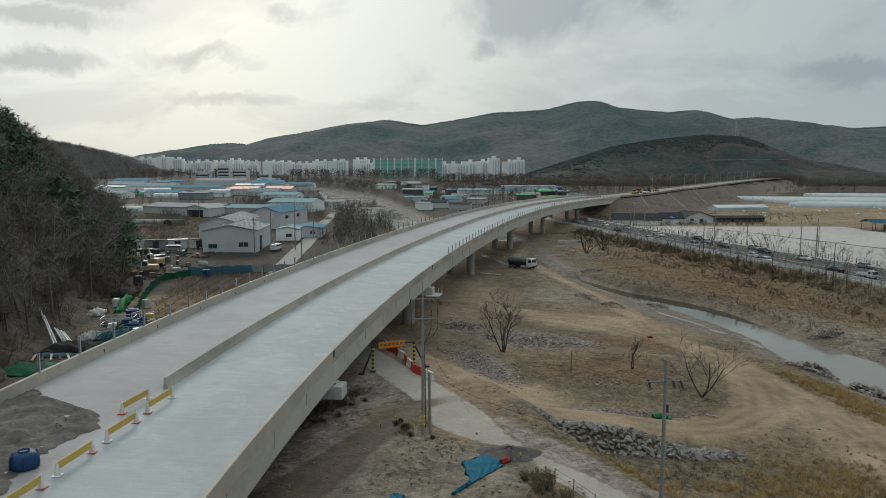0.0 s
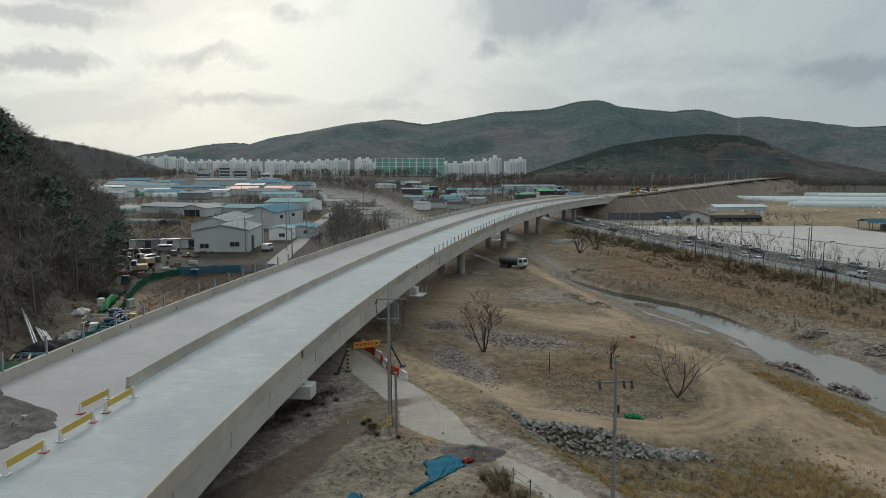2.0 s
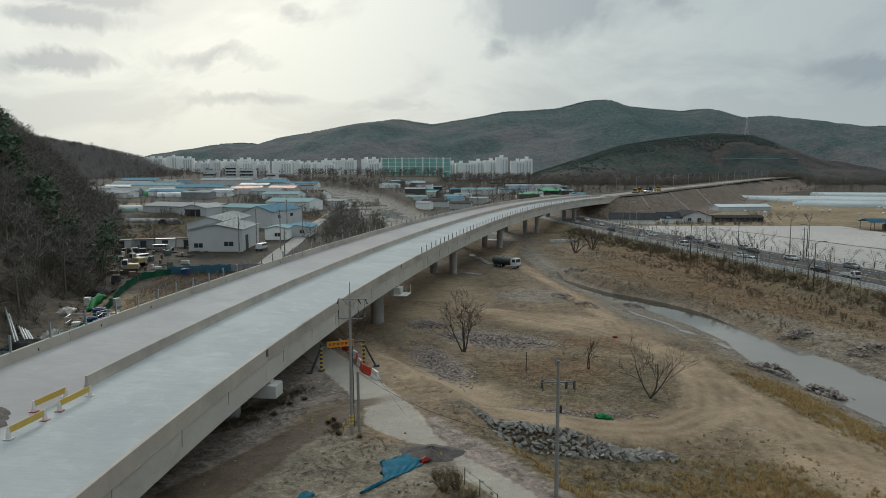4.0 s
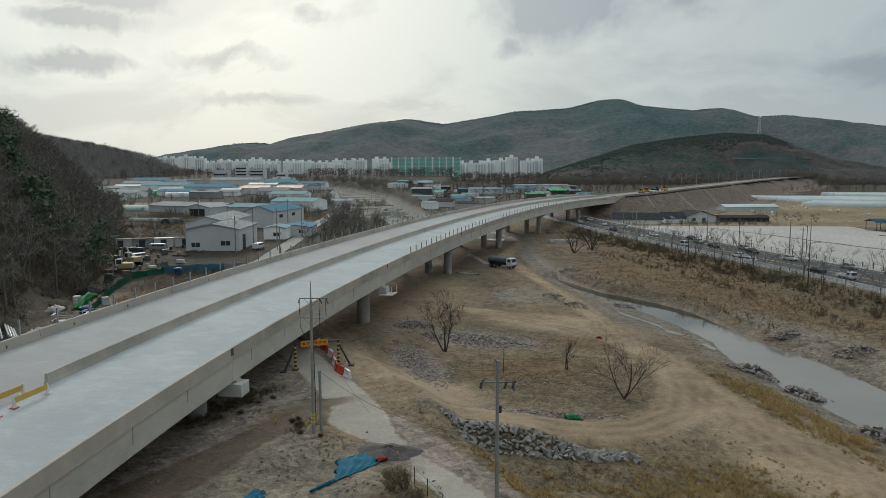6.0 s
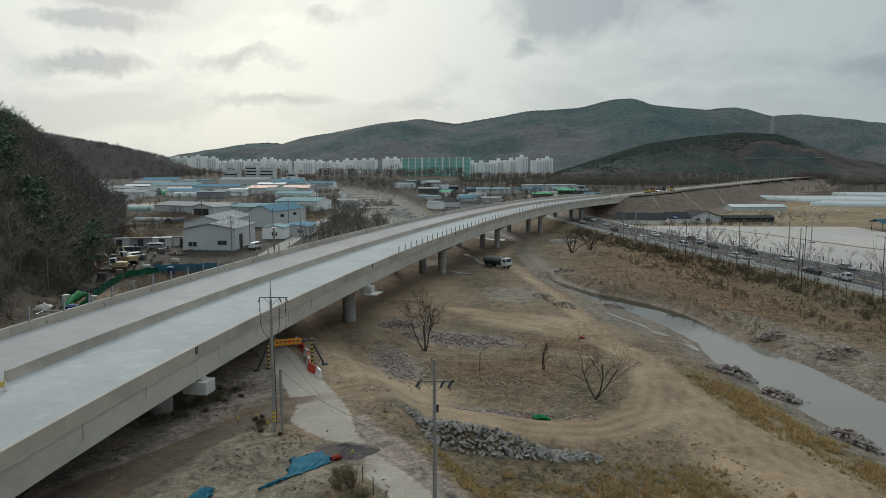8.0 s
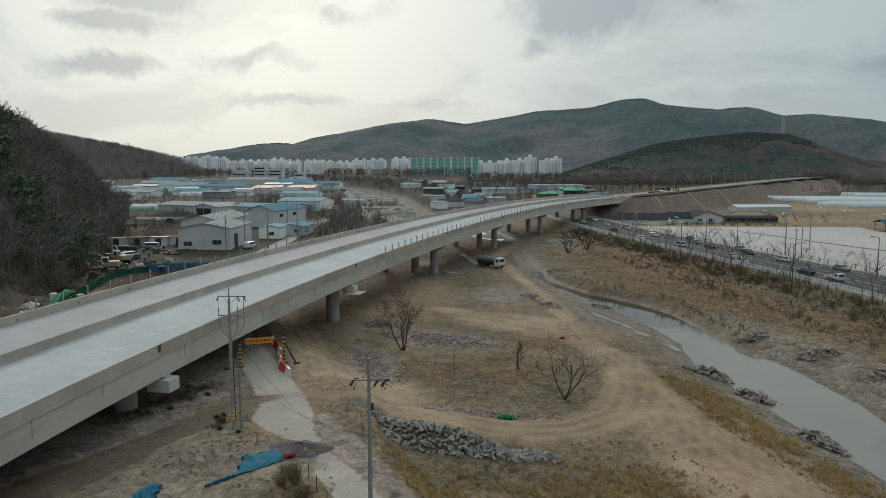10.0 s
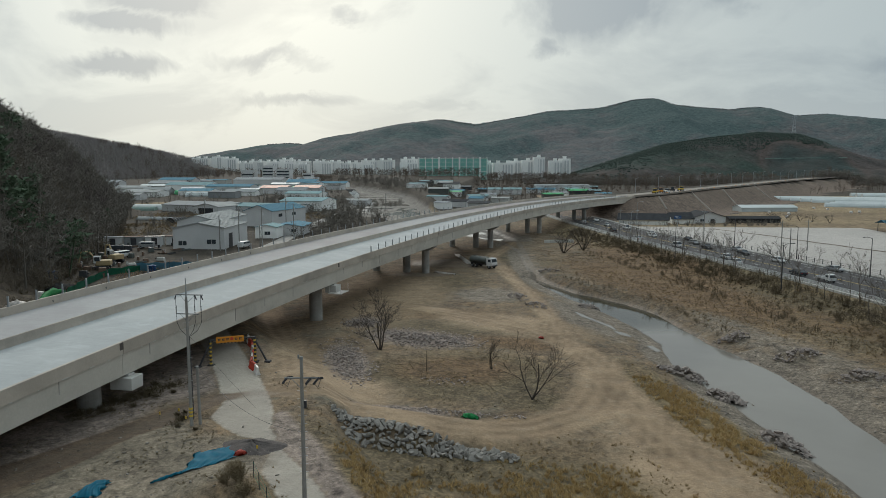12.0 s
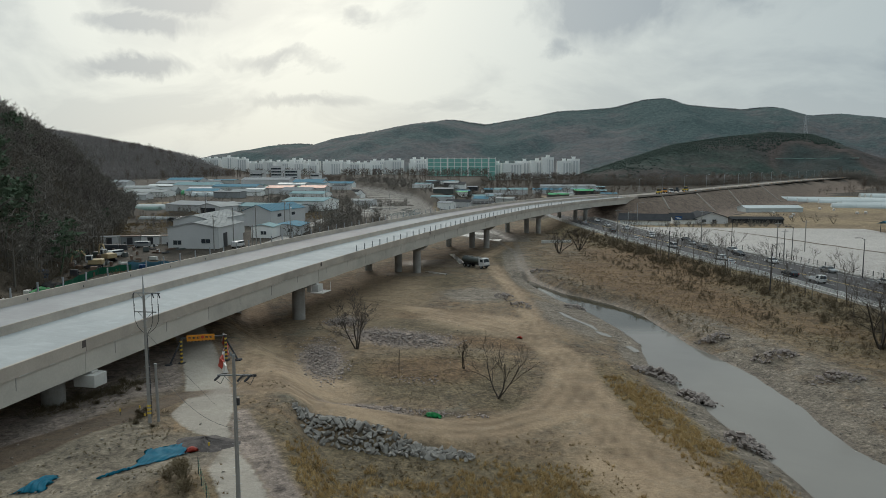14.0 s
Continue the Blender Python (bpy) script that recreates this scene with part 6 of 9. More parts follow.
# ---- on the deck ----
def make_deck_things():
    # spread soil at the unfinished end
    soil = thing("soil_patch", "patch of grey-brown soil spread on the unfinished carriageway", "soil")
    bm = bmesh.new()
    rng = random.Random(9)
    rows = []
    ys = np.linspace(-20, 52, 181)
    for y in ys:
        right = float(np.interp(y, [-20, 36, 41, 44.5, 47, 48.7, 50.5, 52], [-0.6, -0.6, -2.0, -0.9, -0.8, -2.6, -7.5, -9.3])) + 0.22 * math.sin(y * 2.1) + 0.55 * noise.noise(Vector((y * 0.9, 3.1, 0))) + 0.45 * noise.noise(Vector((y * 2.7, 7.1, 0))) + 0.10 * rng.uniform(-1, 1)
        row = []
        for k in range(33):
            o = -9.45 + (right + 9.45) * k / 32
            edge = min(1.0, (32 - k) / 4, (52.5 - y) / 2.0)
            hgt = (0.42 + 0.22 * noise.noise(Vector((o * 0.35, y * 2.6, 9)))) * max(edge, 0) * (0.5 + 0.3 * math.sin(o * 1.3 + y * 0.2) + 0.45 * noise.noise(Vector((o * 0.9, y * 0.5, 0))) + 0.35 * noise.noise(Vector((o, y * 0.7, 4)) * 2.2)) + 0.035 * rng.random() + 0.012
            row.append(bm.verts.new(deck_at(y, o, -RAIL + hgt)))
        rows.append(row)
    for a, b in zip(rows, rows[1:]):
        for k in range(32):
            bm.faces.new((a[k], a[k + 1], b[k + 1], b[k]))
    part("soil", bm, "mud", soil, smooth=True)
    for k in range(60):
        y, o = rng.gauss(46, 2.6), rng.gauss(-3.4, 1.6)
        if o > -2.6 or y > 47.5:
            continue
        r = rng.uniform(0.05, 0.16)
        lump = new("clod", STONES[1][k % 7])
        lump.parent = soil
        lump.matrix_local = Matrix.LocRotScale(deck_at(y, o, -RAIL + 0.2), Euler((k, 2 * k, 3 * k)), (r, r, r * 0.8))
    # plank barriers on cone feet
    for (ya, oa), (yb, ob_) in (((52.8, 1.40), (49.2, 1.22)), ((47.4, 1.33), (43.9, 1.13)), ((42.2, 1.12), (38.8, 0.92)), ((37.3, 0.95), (33.8, 0.75)), ((32.2, 0.7), (28.7, 0.5)), ((52.1, -0.18), (48.7, -0.42))):
        unit = thing("plank_barrier", "yellow plank barrier carried on two white cone stands", "barrier", group="plank barriers on the deck")
        pa, pb = deck_at(ya, oa, -RAIL), deck_at(yb, ob_, -RAIL)
        d = (pb - pa).normalized()
        turn = Matrix.Translation(pa.lerp(pb, 0.5)) @ Matrix.Rotation(math.atan2(d.y, d.x), 4, "Z")
        L = (pb - pa).length
        bm = bmesh.new()
        box(bm, (0, 0, 0.58), (L, 0.05, 0.46), turn, 0.01)
        part("plank", bm, "sand_yellow", unit)
        for s in (-1, 1):
            bm = bmesh.new()
            c = turn @ Vector((s * (L / 2 - 0.02), 0.0, 0))
            tube(bm, c + Vector((0, 0, 0.05)), c + Vector((0, 0, 0.85)), 0.20, 0.05, 12)
            cone = part("cone", bm, "white_plastic", unit, "dusty white cone")
            bm = bmesh.new()
            box(bm, tuple(c + Vector((0, 0, 0.03))), (0.52, 0.52, 0.07), None, 0.015)
            part("base", bm, "red_plastic" if (s > 0) == (ya > 50) else "white_plastic", cone)
    # blue water tank
    c = deck_at(39.6, -1.55, -RAIL)
    tank = thing("water_tank", "dark blue rounded plastic water tank with an open lid hole", "tank", Matrix.Translation(c))
    bm = bmesh.new()
    prof = [(0.70, 0.0), (0.80, 0.12), (0.83, 0.35), (0.80, 0.62), (0.70, 0.85), (0.48, 0.98), (0.30, 1.0)]
    rings = []
    for r, z in prof:
        rings.append([bm.verts.new(((r * (1 + 0.06 * math.cos(4 * a))) * math.cos(a), (r * (1 + 0.06 * math.cos(4 * a))) * math.sin(a), z)) for a in np.linspace(0, 2 * math.pi, 25)[:-1]])
    for a, b in zip(rings, rings[1:]):
        for k in range(24):
            bm.faces.new((a[k], a[(k + 1) % 24], b[(k + 1) % 24], b[k]))
    bm.faces.new(rings[0][::-1])
    part("shell", bm, "blue_plastic", tank, smooth=True)
    bm = bmesh.new()
    tube(bm, (0, 0, 0.95), (0, 0, 1.08), 0.34, 0.32, 20, False)
    tube(bm, (0, 0, 1.08), (0, 0, 1.0), 0.32, 0.26, 20, False)
    part("neck", bm, "blue_plastic", tank)
    # no hole is cut: a dark disc carries its inner shade
    bm = bmesh.new()
    tube(bm, (0, 0, 0.98), (0, 0, 1.0), 0.29, 0.29, 20)
    part("opening", bm, "dark", tank, "dark disc for the shade in the filler hole")
    for k in range(6):
        a = k * math.pi / 3
        bm = bmesh.new()
        line(bm, [(0.84 * math.cos(a), 0.84 * math.sin(a), 0.1), (0.87 * math.cos(a), 0.87 * math.sin(a), 0.4), (0.74 * math.cos(a), 0.74 * math.sin(a), 0.84)], 0.045, 6)
        part("rib", bm, "blue_plastic", tank)


make_deck_things()


# ---- tank lorry on the flat ----
def wheel(parent, x, y, r, w):
    bm = bmesh.new()
    tube(bm, (x, y - w / 2, r), (x, y + w / 2, r), r, r, 18)
    tyre = part("tyre", bm, "rubber", parent)
    bm = bmesh.new()
    s = 1 if y > 0 else -1
    tube(bm, (x, y + s * (w / 2 - 0.02), r), (x, y + s * (w / 2 + 0.015), r), r * 0.55, r * 0.5, 14)
    part("rim", bm, "steel", tyre)


def make_lorry():
    m = Matrix.Translation((19.2, 193.0, height(19.2, 193.0))) @ Matrix.Rotation(radians(-38), 4, "Z")
    t = thing("tank_lorry", "dark grey tank lorry with a white cab parked on the flat", "lorry", m)
    bm = bmesh.new()
    box(bm, (-0.6, 0, 0.95), (7.6, 0.9, 0.3), None, 0.03)
    part("chassis", bm, "dark", t)
    bm = bmesh.new()
    n = 20
    prev = None
    for x, k in ((-4.4, 0.9), (-4.3, 1.0), (1.5, 1.0), (1.6, 0.9)):
        ring = [bm.verts.new((x, 1.18 * k * math.cos(a), 2.0 + 0.92 * k * math.sin(a))) for a in np.linspace(0, 2 * math.pi, n + 1)[:-1]]
        if prev:
            for i in range(n):
                bm.faces.new((prev[i], prev[(i + 1) % n], ring[(i + 1) % n], ring[i]))
        else:
            bm.faces.new(ring[::-1])
        prev = ring
    bm.faces.new(prev)
    tank = part("tank", bm, "tank", t, "dark grey-green oval tank")
    for x in (-3.2, -1.4, 0.4):
        bm = bmesh.new()
        tube(bm, (x, 0, 2.85), (x, 0, 3.05), 0.28, 0.26, 12)
        part("hatch", bm, "dark", tank)
    for s in (-1, 1):
        bm = bmesh.new()
        tube(bm, (-4.2, 0.55 * s, 3.0), (1.3, 0.55 * s, 3.0), 0.03, 0.03, 6)
        part("walk_rail", bm, "steel", tank)
    bm = bmesh.new()
    prof = [(1.95, 0.75), (3.75, 0.75), (3.85, 1.35), (3.8, 1.7), (3.5, 2.75), (3.2, 2.85), (1.95, 2.85)]
    lo = [bm.verts.new((x, -1.2, z)) for x, z in prof]
    hi = [bm.verts.new((x, 1.2, z)) for x, z in prof]
    bm.faces.new(lo)
    bm.faces.new(hi[::-1])
    for k in range(7):
        bm.faces.new((lo[k], hi[k], hi[(k + 1) % 7], lo[(k + 1) % 7]))
    cab = part("cab", bm, "car_white", t)
    bm = bmesh.new()
    vs = [bm.verts.new(p) for p in ((3.80, -1.05, 1.75), (3.80, 1.05, 1.75), (3.55, 1.0, 2.62), (3.55, -1.0, 2.62))]
    bm.faces.new(vs)
    bmesh.ops.solidify(bm, geom=bm.faces[:], thickness=-0.02)
    part("windscreen", bm, "glass", cab)
    for s in (-1, 1):
        bm = bmesh.new()
        box(bm, (2.95, 1.205 * s, 2.15), (1.0, 0.02, 0.75))
        part("side_window", bm, "glass", cab)
        bm = bmesh.new()
        box(bm, (3.84, 0.85 * s, 1.05), (0.08, 0.35, 0.2), None, 0.02)
        part("headlight", bm, "lamp_glass", cab)
        for x in (2.8, -1.9, -3.3):
            wheel(t, x, 1.02 * s, 0.5, 0.34 if x > 0 else 0.5)
    bm = bmesh.new()
    box(bm, (3.88, 0, 0.75), (0.12, 2.3, 0.3), None, 0.03)
    part("bumper", bm, "dark", t)


make_lorry()


def make_blocks():
    """Concrete blocks stacked on the flat beyond the second pier."""
    x, y = 39.5, 259.0
    for k in range(5):
        ob = thing("concrete_block", "pale concrete block lying in a row on the flat", "concrete block", Matrix.Translation((x + k * 2.2, y + 0.5 * k, height(x + k * 2.2, y + 0.5 * k))) @ Matrix.Rotation(0.2, 4, "Z"), "row of concrete blocks")
        bm = bmesh.new()
        box(bm, (0, 0, 0.5), (2.0, 1.0, 1.1), None, 0.06)
        part("block", bm, "pale", ob)
        bm = bmesh.new()
        line(bm, [(-0.3, 0, 1.0), (0, 0, 1.25), (0.3, 0, 1.0)], 0.03, 5)
        part("lifting_loop", bm, "rust_steel", ob)


make_blocks()

# ---- the busy road ----
def along(pts, step):
    """Points and headings every step metres along a plan polyline."""
    pts = [Vector((p[0], p[1], 0)) for p in pts]
    out, left = [], 0.0
    for a, b in zip(pts, pts[1:]):
        L = (b - a).length
        d = (b - a) / L
        s = left
        while s < L:
            out.append((a + d * s, d))
            s += step
        left = s - L
    return out


def soft_line(pts, rounds=3):
    pts = [Vector((p[0], p[1])) for p in pts]
    for _ in range(rounds):
        nxt = [pts[0]]
        for a, b in zip(pts, pts[1:]):
            nxt += [a.lerp(b, 0.25), a.lerp(b, 0.75)]
        pts = nxt + [pts[-1]]
    return pts


ROAD_SOFT = soft_line(ROAD)


def strip(bm, path, o0, o1, z, zfun=None):
    """A flat ribbon between two offsets to the right of a path."""
    rows = []
    for i, p in enumerate(path):
        a, b = path[max(i - 1, 0)], path[min(i + 1, len(path) - 1)]
        d = (b - a).normalized()
        r = Vector((d.y, -d.x))
        zz = zfun(i) if zfun else z
        rows.append((bm.verts.new((p.x + r.x * o0, p.y + r.y * o0, zz)), bm.verts.new((p.x + r.x * o1, p.y + r.y * o1, zz))))
    for (a, b), (c, d) in zip(rows, rows[1:]):
        bm.faces.new((a, b, d, c))


def offset_line(path, o):
    out = []
    for i, p in enumerate(path):
        a, b = path[max(i - 1, 0)], path[min(i + 1, len(path) - 1)]
        d = (b - a).normalized()
        out.append(Vector((p.x + d.y * o, p.y - d.x * o)))
    return out


def make_road():
    bm = bmesh.new()
    strip(bm, ROAD_SOFT, -ROAD_HALF, ROAD_HALF, 0.03)
    road = tagged(part("road", bm, "asphalt"), "worn grey asphalt road with several lanes", "road", kind="structure")
    for o, w in ((-ROAD_HALF + 1.0, 0.16), (ROAD_HALF - 1.6, 0.16), (0.15, 0.14), (-0.15, 0.14)):
        bm = bmesh.new()
        strip(bm, ROAD_SOFT, o - w / 2, o + w / 2, 0.036)
        part("lane_line", bm, "sand_yellow" if abs(o) < 1 else "paint", road)
    for o in (-6.8, -3.4, 3.2, 6.4):
        bm = bmesh.new()
        for p, d in along(offset_line(ROAD_SOFT, o), 8.0):
            if -30 < p.y < 420:
                q = p + d * 3
                n = Vector((-d.y, d.x, 0)) * 0.07
                vs = [bm.verts.new(v + Vector((0, 0, 0.036))) for v in (p - n, q - n, q + n, p + n)]
                bm.faces.new(vs)
        part("dashes", bm, "paint", road)
    # kerb and footway on the far side
    bm = bmesh.new()
    path = offset_line(ROAD_SOFT, ROAD_HALF + 1.1)
    rows = []
    for i, p in enumerate(path):
        a, b = path[max(i - 1, 0)], path[min(i + 1, len(path) - 1)]
        d = (b - a).normalized()
        r = Vector((d.y, -d.x))
        rows.append([bm.verts.new((p.x + r.x * o, p.y + r.y * o, z)) for o, z in ((-1.1, 0.0), (-1.08, 0.17), (1.1, 0.19), (1.12, -0.3))])
    for a, b in zip(rows, rows[1:]):
        for k in range(3):
            bm.faces.new((a[k], a[k + 1], b[k + 1], b[k]))
    tagged(part("footway", bm, "pier"), "pale concrete footway beside the road", "footway", kind="structure")
    # concrete wall and white rail on the river side
    path = offset_line(ROAD_SOFT, -ROAD_HALF - 0.7)
    rail = thing("guard_rail", "white steel guard rail on a low concrete kerb", "guard rail", kind="structure")
    bm = bmesh.new()
    rows = []
    for i, p in enumerate(path):
        a, b = path[max(i - 1, 0)], path[min(i + 1, len(path) - 1)]
        d = (b - a).normalized()
        r = Vector((d.y, -d.x))
        rows.append([bm.verts.new((p.x + r.x * o, p.y + r.y * o, z)) for o, z in ((0.25, 0.0), (0.22, 0.42), (-0.22, 0.42), (-0.28, -1.2))])
    for a, b in zip(rows, rows[1:]):
        for k in range(3):
            bm.faces.new((a[k], b[k], b[k + 1], a[k + 1]))
    part("kerb", bm, "pale", rail)
    for z in (0.72, 1.12):
        bm = bmesh.new()
        pts = [Vector((p.x, p.y, z)) for p in path if -60 < p.y < 430]
        for a, b in zip(pts, pts[1:]):
            d = (b - a).normalized()
            m = Matrix.Translation(a.lerp(b, 0.5)) @ Matrix.Rotation(math.atan2(d.y, d.x), 4, "Z")
            box(bm, (0, 0, 0), ((b - a).length, 0.08, 0.30), m)
        part("beam", bm, "rail_white", rail)
    first = None
    for p, d in along(path, 2.6):
        if not 60 < p.y < 330:
            continue
        m = Matrix.Translation((p.x, p.y, 0.2)) @ Matrix.Rotation(math.atan2(d.y, d.x), 4, "Z")
        if first is None:
            bm = bmesh.new()
            box(bm, (0, -0.06, 0.52), (0.16, 0.12, 1.1))
            first = part("post", bm, "rail_white", rail)
            first.matrix_local = m
        else:
            again(first, rail, m)
    # dark posts of the field fence
    fence = thing("field_fence", "row of dark fence posts with wire along the footway", "fence", kind="structure")
    path = offset_line(ROAD_SOFT, ROAD_HALF + 2.6)
    first, tops = None, []
    for p, d in along(path, 3.3):
        if not 100 < p.y < 345:
            continue
        m = Matrix.Translation((p.x, p.y, -0.3)) @ Matrix.Rotation(math.atan2(d.y, d.x), 4, "Z")
        tops.append(Vector((p.x, p.y, 0)))
        if first is None:
            bm = bmesh.new()
            box(bm, (0, 0, 0.85), (0.16, 0.12, 1.75), None, 0.01)
            first = part("post", bm, "dark", fence)
            first.matrix_local = m
        else:
            again(first, fence, m)
    for z in (0.35, 0.8, 1.25):
        bm = bmesh.new()
        line(bm, [p + Vector((0, 0, z)) for p in tops], 0.02, 4)
        part("wire", bm, "dark", fence)


make_road()


def make_field_path():
    """Brown footpath across the sheeted field."""
    bm = bmesh.new()
    pts = soft_line([(112, 312), (116.8, 302.5), (125.0, 284.1), (132.8, 257), (142.3, 231.5), (156, 195)])
    strip(bm, pts, -0.75, 0.75, 0, lambda i: height(pts[i].x, pts[i].y) + 0.06)
    tagged(part("path", bm, "mud_path"), "trodden brown earth path across the sheeted field", "path", kind="structure")


make_field_path()


def make_lamps():
    def one(h, arm, mat):
        ob = thing("street_lamp", "slender dark street lamp with a single arm", "street lamp", group="street lamps")
        bm = bmesh.new()
        tube(bm, (0, 0, -0.3), (0, 0, h), 0.13, 0.07, 10)
        part("pole", bm, mat, ob)
        bm = bmesh.new()
        line(bm, [(0, 0, h - 0.2), (arm * 0.4, 0, h + 0.25), (arm, 0, h + 0.35)], 0.05, 6)
        part("arm", bm, mat, ob)
        bm = bmesh.new()
        box(bm, (arm + 0.3, 0, h + 0.33), (0.8, 0.28, 0.14), None, 0.03)
        part("lantern", bm, mat, ob)
        return ob
    dark = one(9.2, 2.0, "dark")
    pale = one(10.5, 2.2, "steel")
    tagged(pale, "tall pale steel street lamp with a single arm")
    for i, (x, y, src) in enumerate(((84.6, 155.5, dark), (110.6, 172.4, dark), (106.5, 205, dark), (99.5, 238, dark), (73.5, 206, dark), (68.0, 250, pale), (81.5, 318, pale))):
        m = Matrix.Translation((x, y, 0.0)) @ Matrix.Rotation(radians(200 if x > 90 else 15), 4, "Z")
        if i in (0, 5):
            src.matrix_world = m
        else:
            copy_thing(src, m)
    for x, y, h in ((101.0, 195.4, 9.5), (92.5, 249, 11.5), (104.8, 212, 10.5), (120, 232, 10), (66, 262, 11)):
        ob = thing("field_pole", "plain concrete utility pole beside the field", "utility pole", Matrix.Translation((x, y, height(x, y))), "field poles")
        bm = bmesh.new()
        tube(bm, (0, 0, -0.3), (0, 0, h), 0.17, 0.11, 10)
        part("shaft", bm, "pole", ob)
        bm = bmesh.new()
        box(bm, (0, 0, h - 0.6), (1.8, 0.08, 0.08))
        part("crossarm", bm, "steel", ob)


make_lamps()


# ---- vehicles ----
def make_car(kind, paint, label):
    ob = thing(kind, label, "car", group="cars on the road")
    van = kind in ("small_van", "suv")
    top = 1.75 if kind == "suv" else 1.9 if van else 1.45
    L = 4.6
    W = 0.9
    side = [(-2.3, 0.35), (2.25, 0.35), (2.3, 0.62), (2.15, 0.80), (1.1, 0.95), (-1.9 if not van else -2.2, 1.0), (-2.3, 0.95)]
    bm = bmesh.new()
    for sgn in (0,):
        lo = [bm.verts.new((x, -W, z)) for x, z in side]
        hi = [bm.verts.new((x, W, z)) for x, z in side]
        bm.faces.new(lo)
        bm.faces.new(hi[::-1])
        k = len(side)
        for i in range(k):
            bm.faces.new((lo[i], hi[i], hi[(i + 1) % k], lo[(i + 1) % k]))
    bmesh.ops.bevel(bm, geom=[e for e in bm.edges if abs(e.verts[0].co.y - e.verts[1].co.y) < 0.01], offset=0.08, segments=2, affect="EDGES")
    body = part("body", bm, paint, ob, smooth=False)
    cab = [(1.15, 0.93), (0.45, top - 0.05), (-1.1 if not van else -1.95, top - 0.03), (-1.85 if not van else -2.2, 0.97)]
    bm = bmesh.new()
    lo = [bm.verts.new((x, -W * (0.98 if z < 1.1 else 0.8), z)) for x, z in cab]
    hi = [bm.verts.new((x, W * (0.98 if z < 1.1 else 0.8), z)) for x, z in cab]
    bm.faces.new(lo)
    bm.faces.new(hi[::-1])
    for i in range(4):
        bm.faces.new((lo[i], hi[i], hi[(i + 1) % 4], lo[(i + 1) % 4]))
    part("windows", bm, "glass", ob)
    bm = bmesh.new()
    x0, x1 = (0.5, -1.1) if not van else (0.5, -1.95)
    box(bm, ((x0 + x1) / 2, 0, top), (x0 - x1, W * 1.62, 0.07), None, 0.03)
    for x, xb in ((x0, 1.1), (x1, -1.8 if not van else -2.2)):
        for s in (-1, 1):
            tube(bm, (x, s * W * 0.8, top - 0.03), (xb, s * W * 0.97, 0.97), 0.05, 0.05, 5)
    part("roof", bm, paint, ob)
    for s in (-1, 1):
        bm = bmesh.new()
        box(bm, (2.27, 0.62 * s, 0.66), (0.08, 0.38, 0.14), None, 0.02)
        part("headlight", bm, "lamp_glass", ob)
        bm = bmesh.new()
        box(bm, (-2.29, 0.66 * s, 0.78), (0.06, 0.3, 0.16), None, 0.02)
        part("tail_light", bm, "lamp_red", ob)
        for x in (1.4, -1.4):
            wheel(ob, x, 0.82 * s, 0.33, 0.22)
    return ob


def make_pickup():
    ob = thing("pickup_truck", "small white pickup truck with an open load bed", "pickup truck")
    bm = bmesh.new()
    prof = [(0.75, 0.45), (2.3, 0.45), (2.4, 1.0), (2.05, 1.85), (0.75, 1.9)]
    lo = [bm.verts.new((x, -0.85, z)) for x, z in prof]
    hi = [bm.verts.new((x, 0.85, z)) for x, z in prof]
    bm.faces.new(lo)
    bm.faces.new(hi[::-1])
    for i in range(5):
        bm.faces.new((lo[i], hi[i], hi[(i + 1) % 5], lo[(i + 1) % 5]))
    bmesh.ops.bevel(bm, geom=bm.edges[:], offset=0.06, segments=2, affect="EDGES")
    cab = part("cab", bm, "car_white", ob)
    bm = bmesh.new()
    vs = [bm.verts.new(p) for p in ((2.39, -0.74, 1.12), (2.39, 0.74, 1.12), (2.12, 0.7, 1.74), (2.12, -0.7, 1.74))]
    bm.faces.new(vs)
    bmesh.ops.solidify(bm, geom=bm.faces[:], thickness=-0.02)
    part("windscreen", bm, "glass", cab)
    for s in (-1, 1):
        bm = bmesh.new()
        box(bm, (1.4, 0.86 * s, 1.45), (0.8, 0.02, 0.5))
        part("side_window", bm, "glass", cab)
        for x in (1.6, -1.5):
            wheel(ob, x, 0.76 * s, 0.33, 0.22)
    bm = bmesh.new()
    box(bm, (-0.95, 0, 0.72), (3.1, 1.7, 0.12))
    for y in (-0.83, 0.83):
        box(bm, (-0.95, y, 0.95), (3.1, 0.05, 0.4))
    for x in (-2.48, 0.58):
        box(bm, (x, 0, 0.95), (0.05, 1.7, 0.4))
    part("load_bed", bm, "car_white", ob)
    bm = bmesh.new()
    box(bm, (0, 0, 0.55), (4.2, 0.7, 0.18))
    part("chassis", bm, "dark", ob)
    return ob


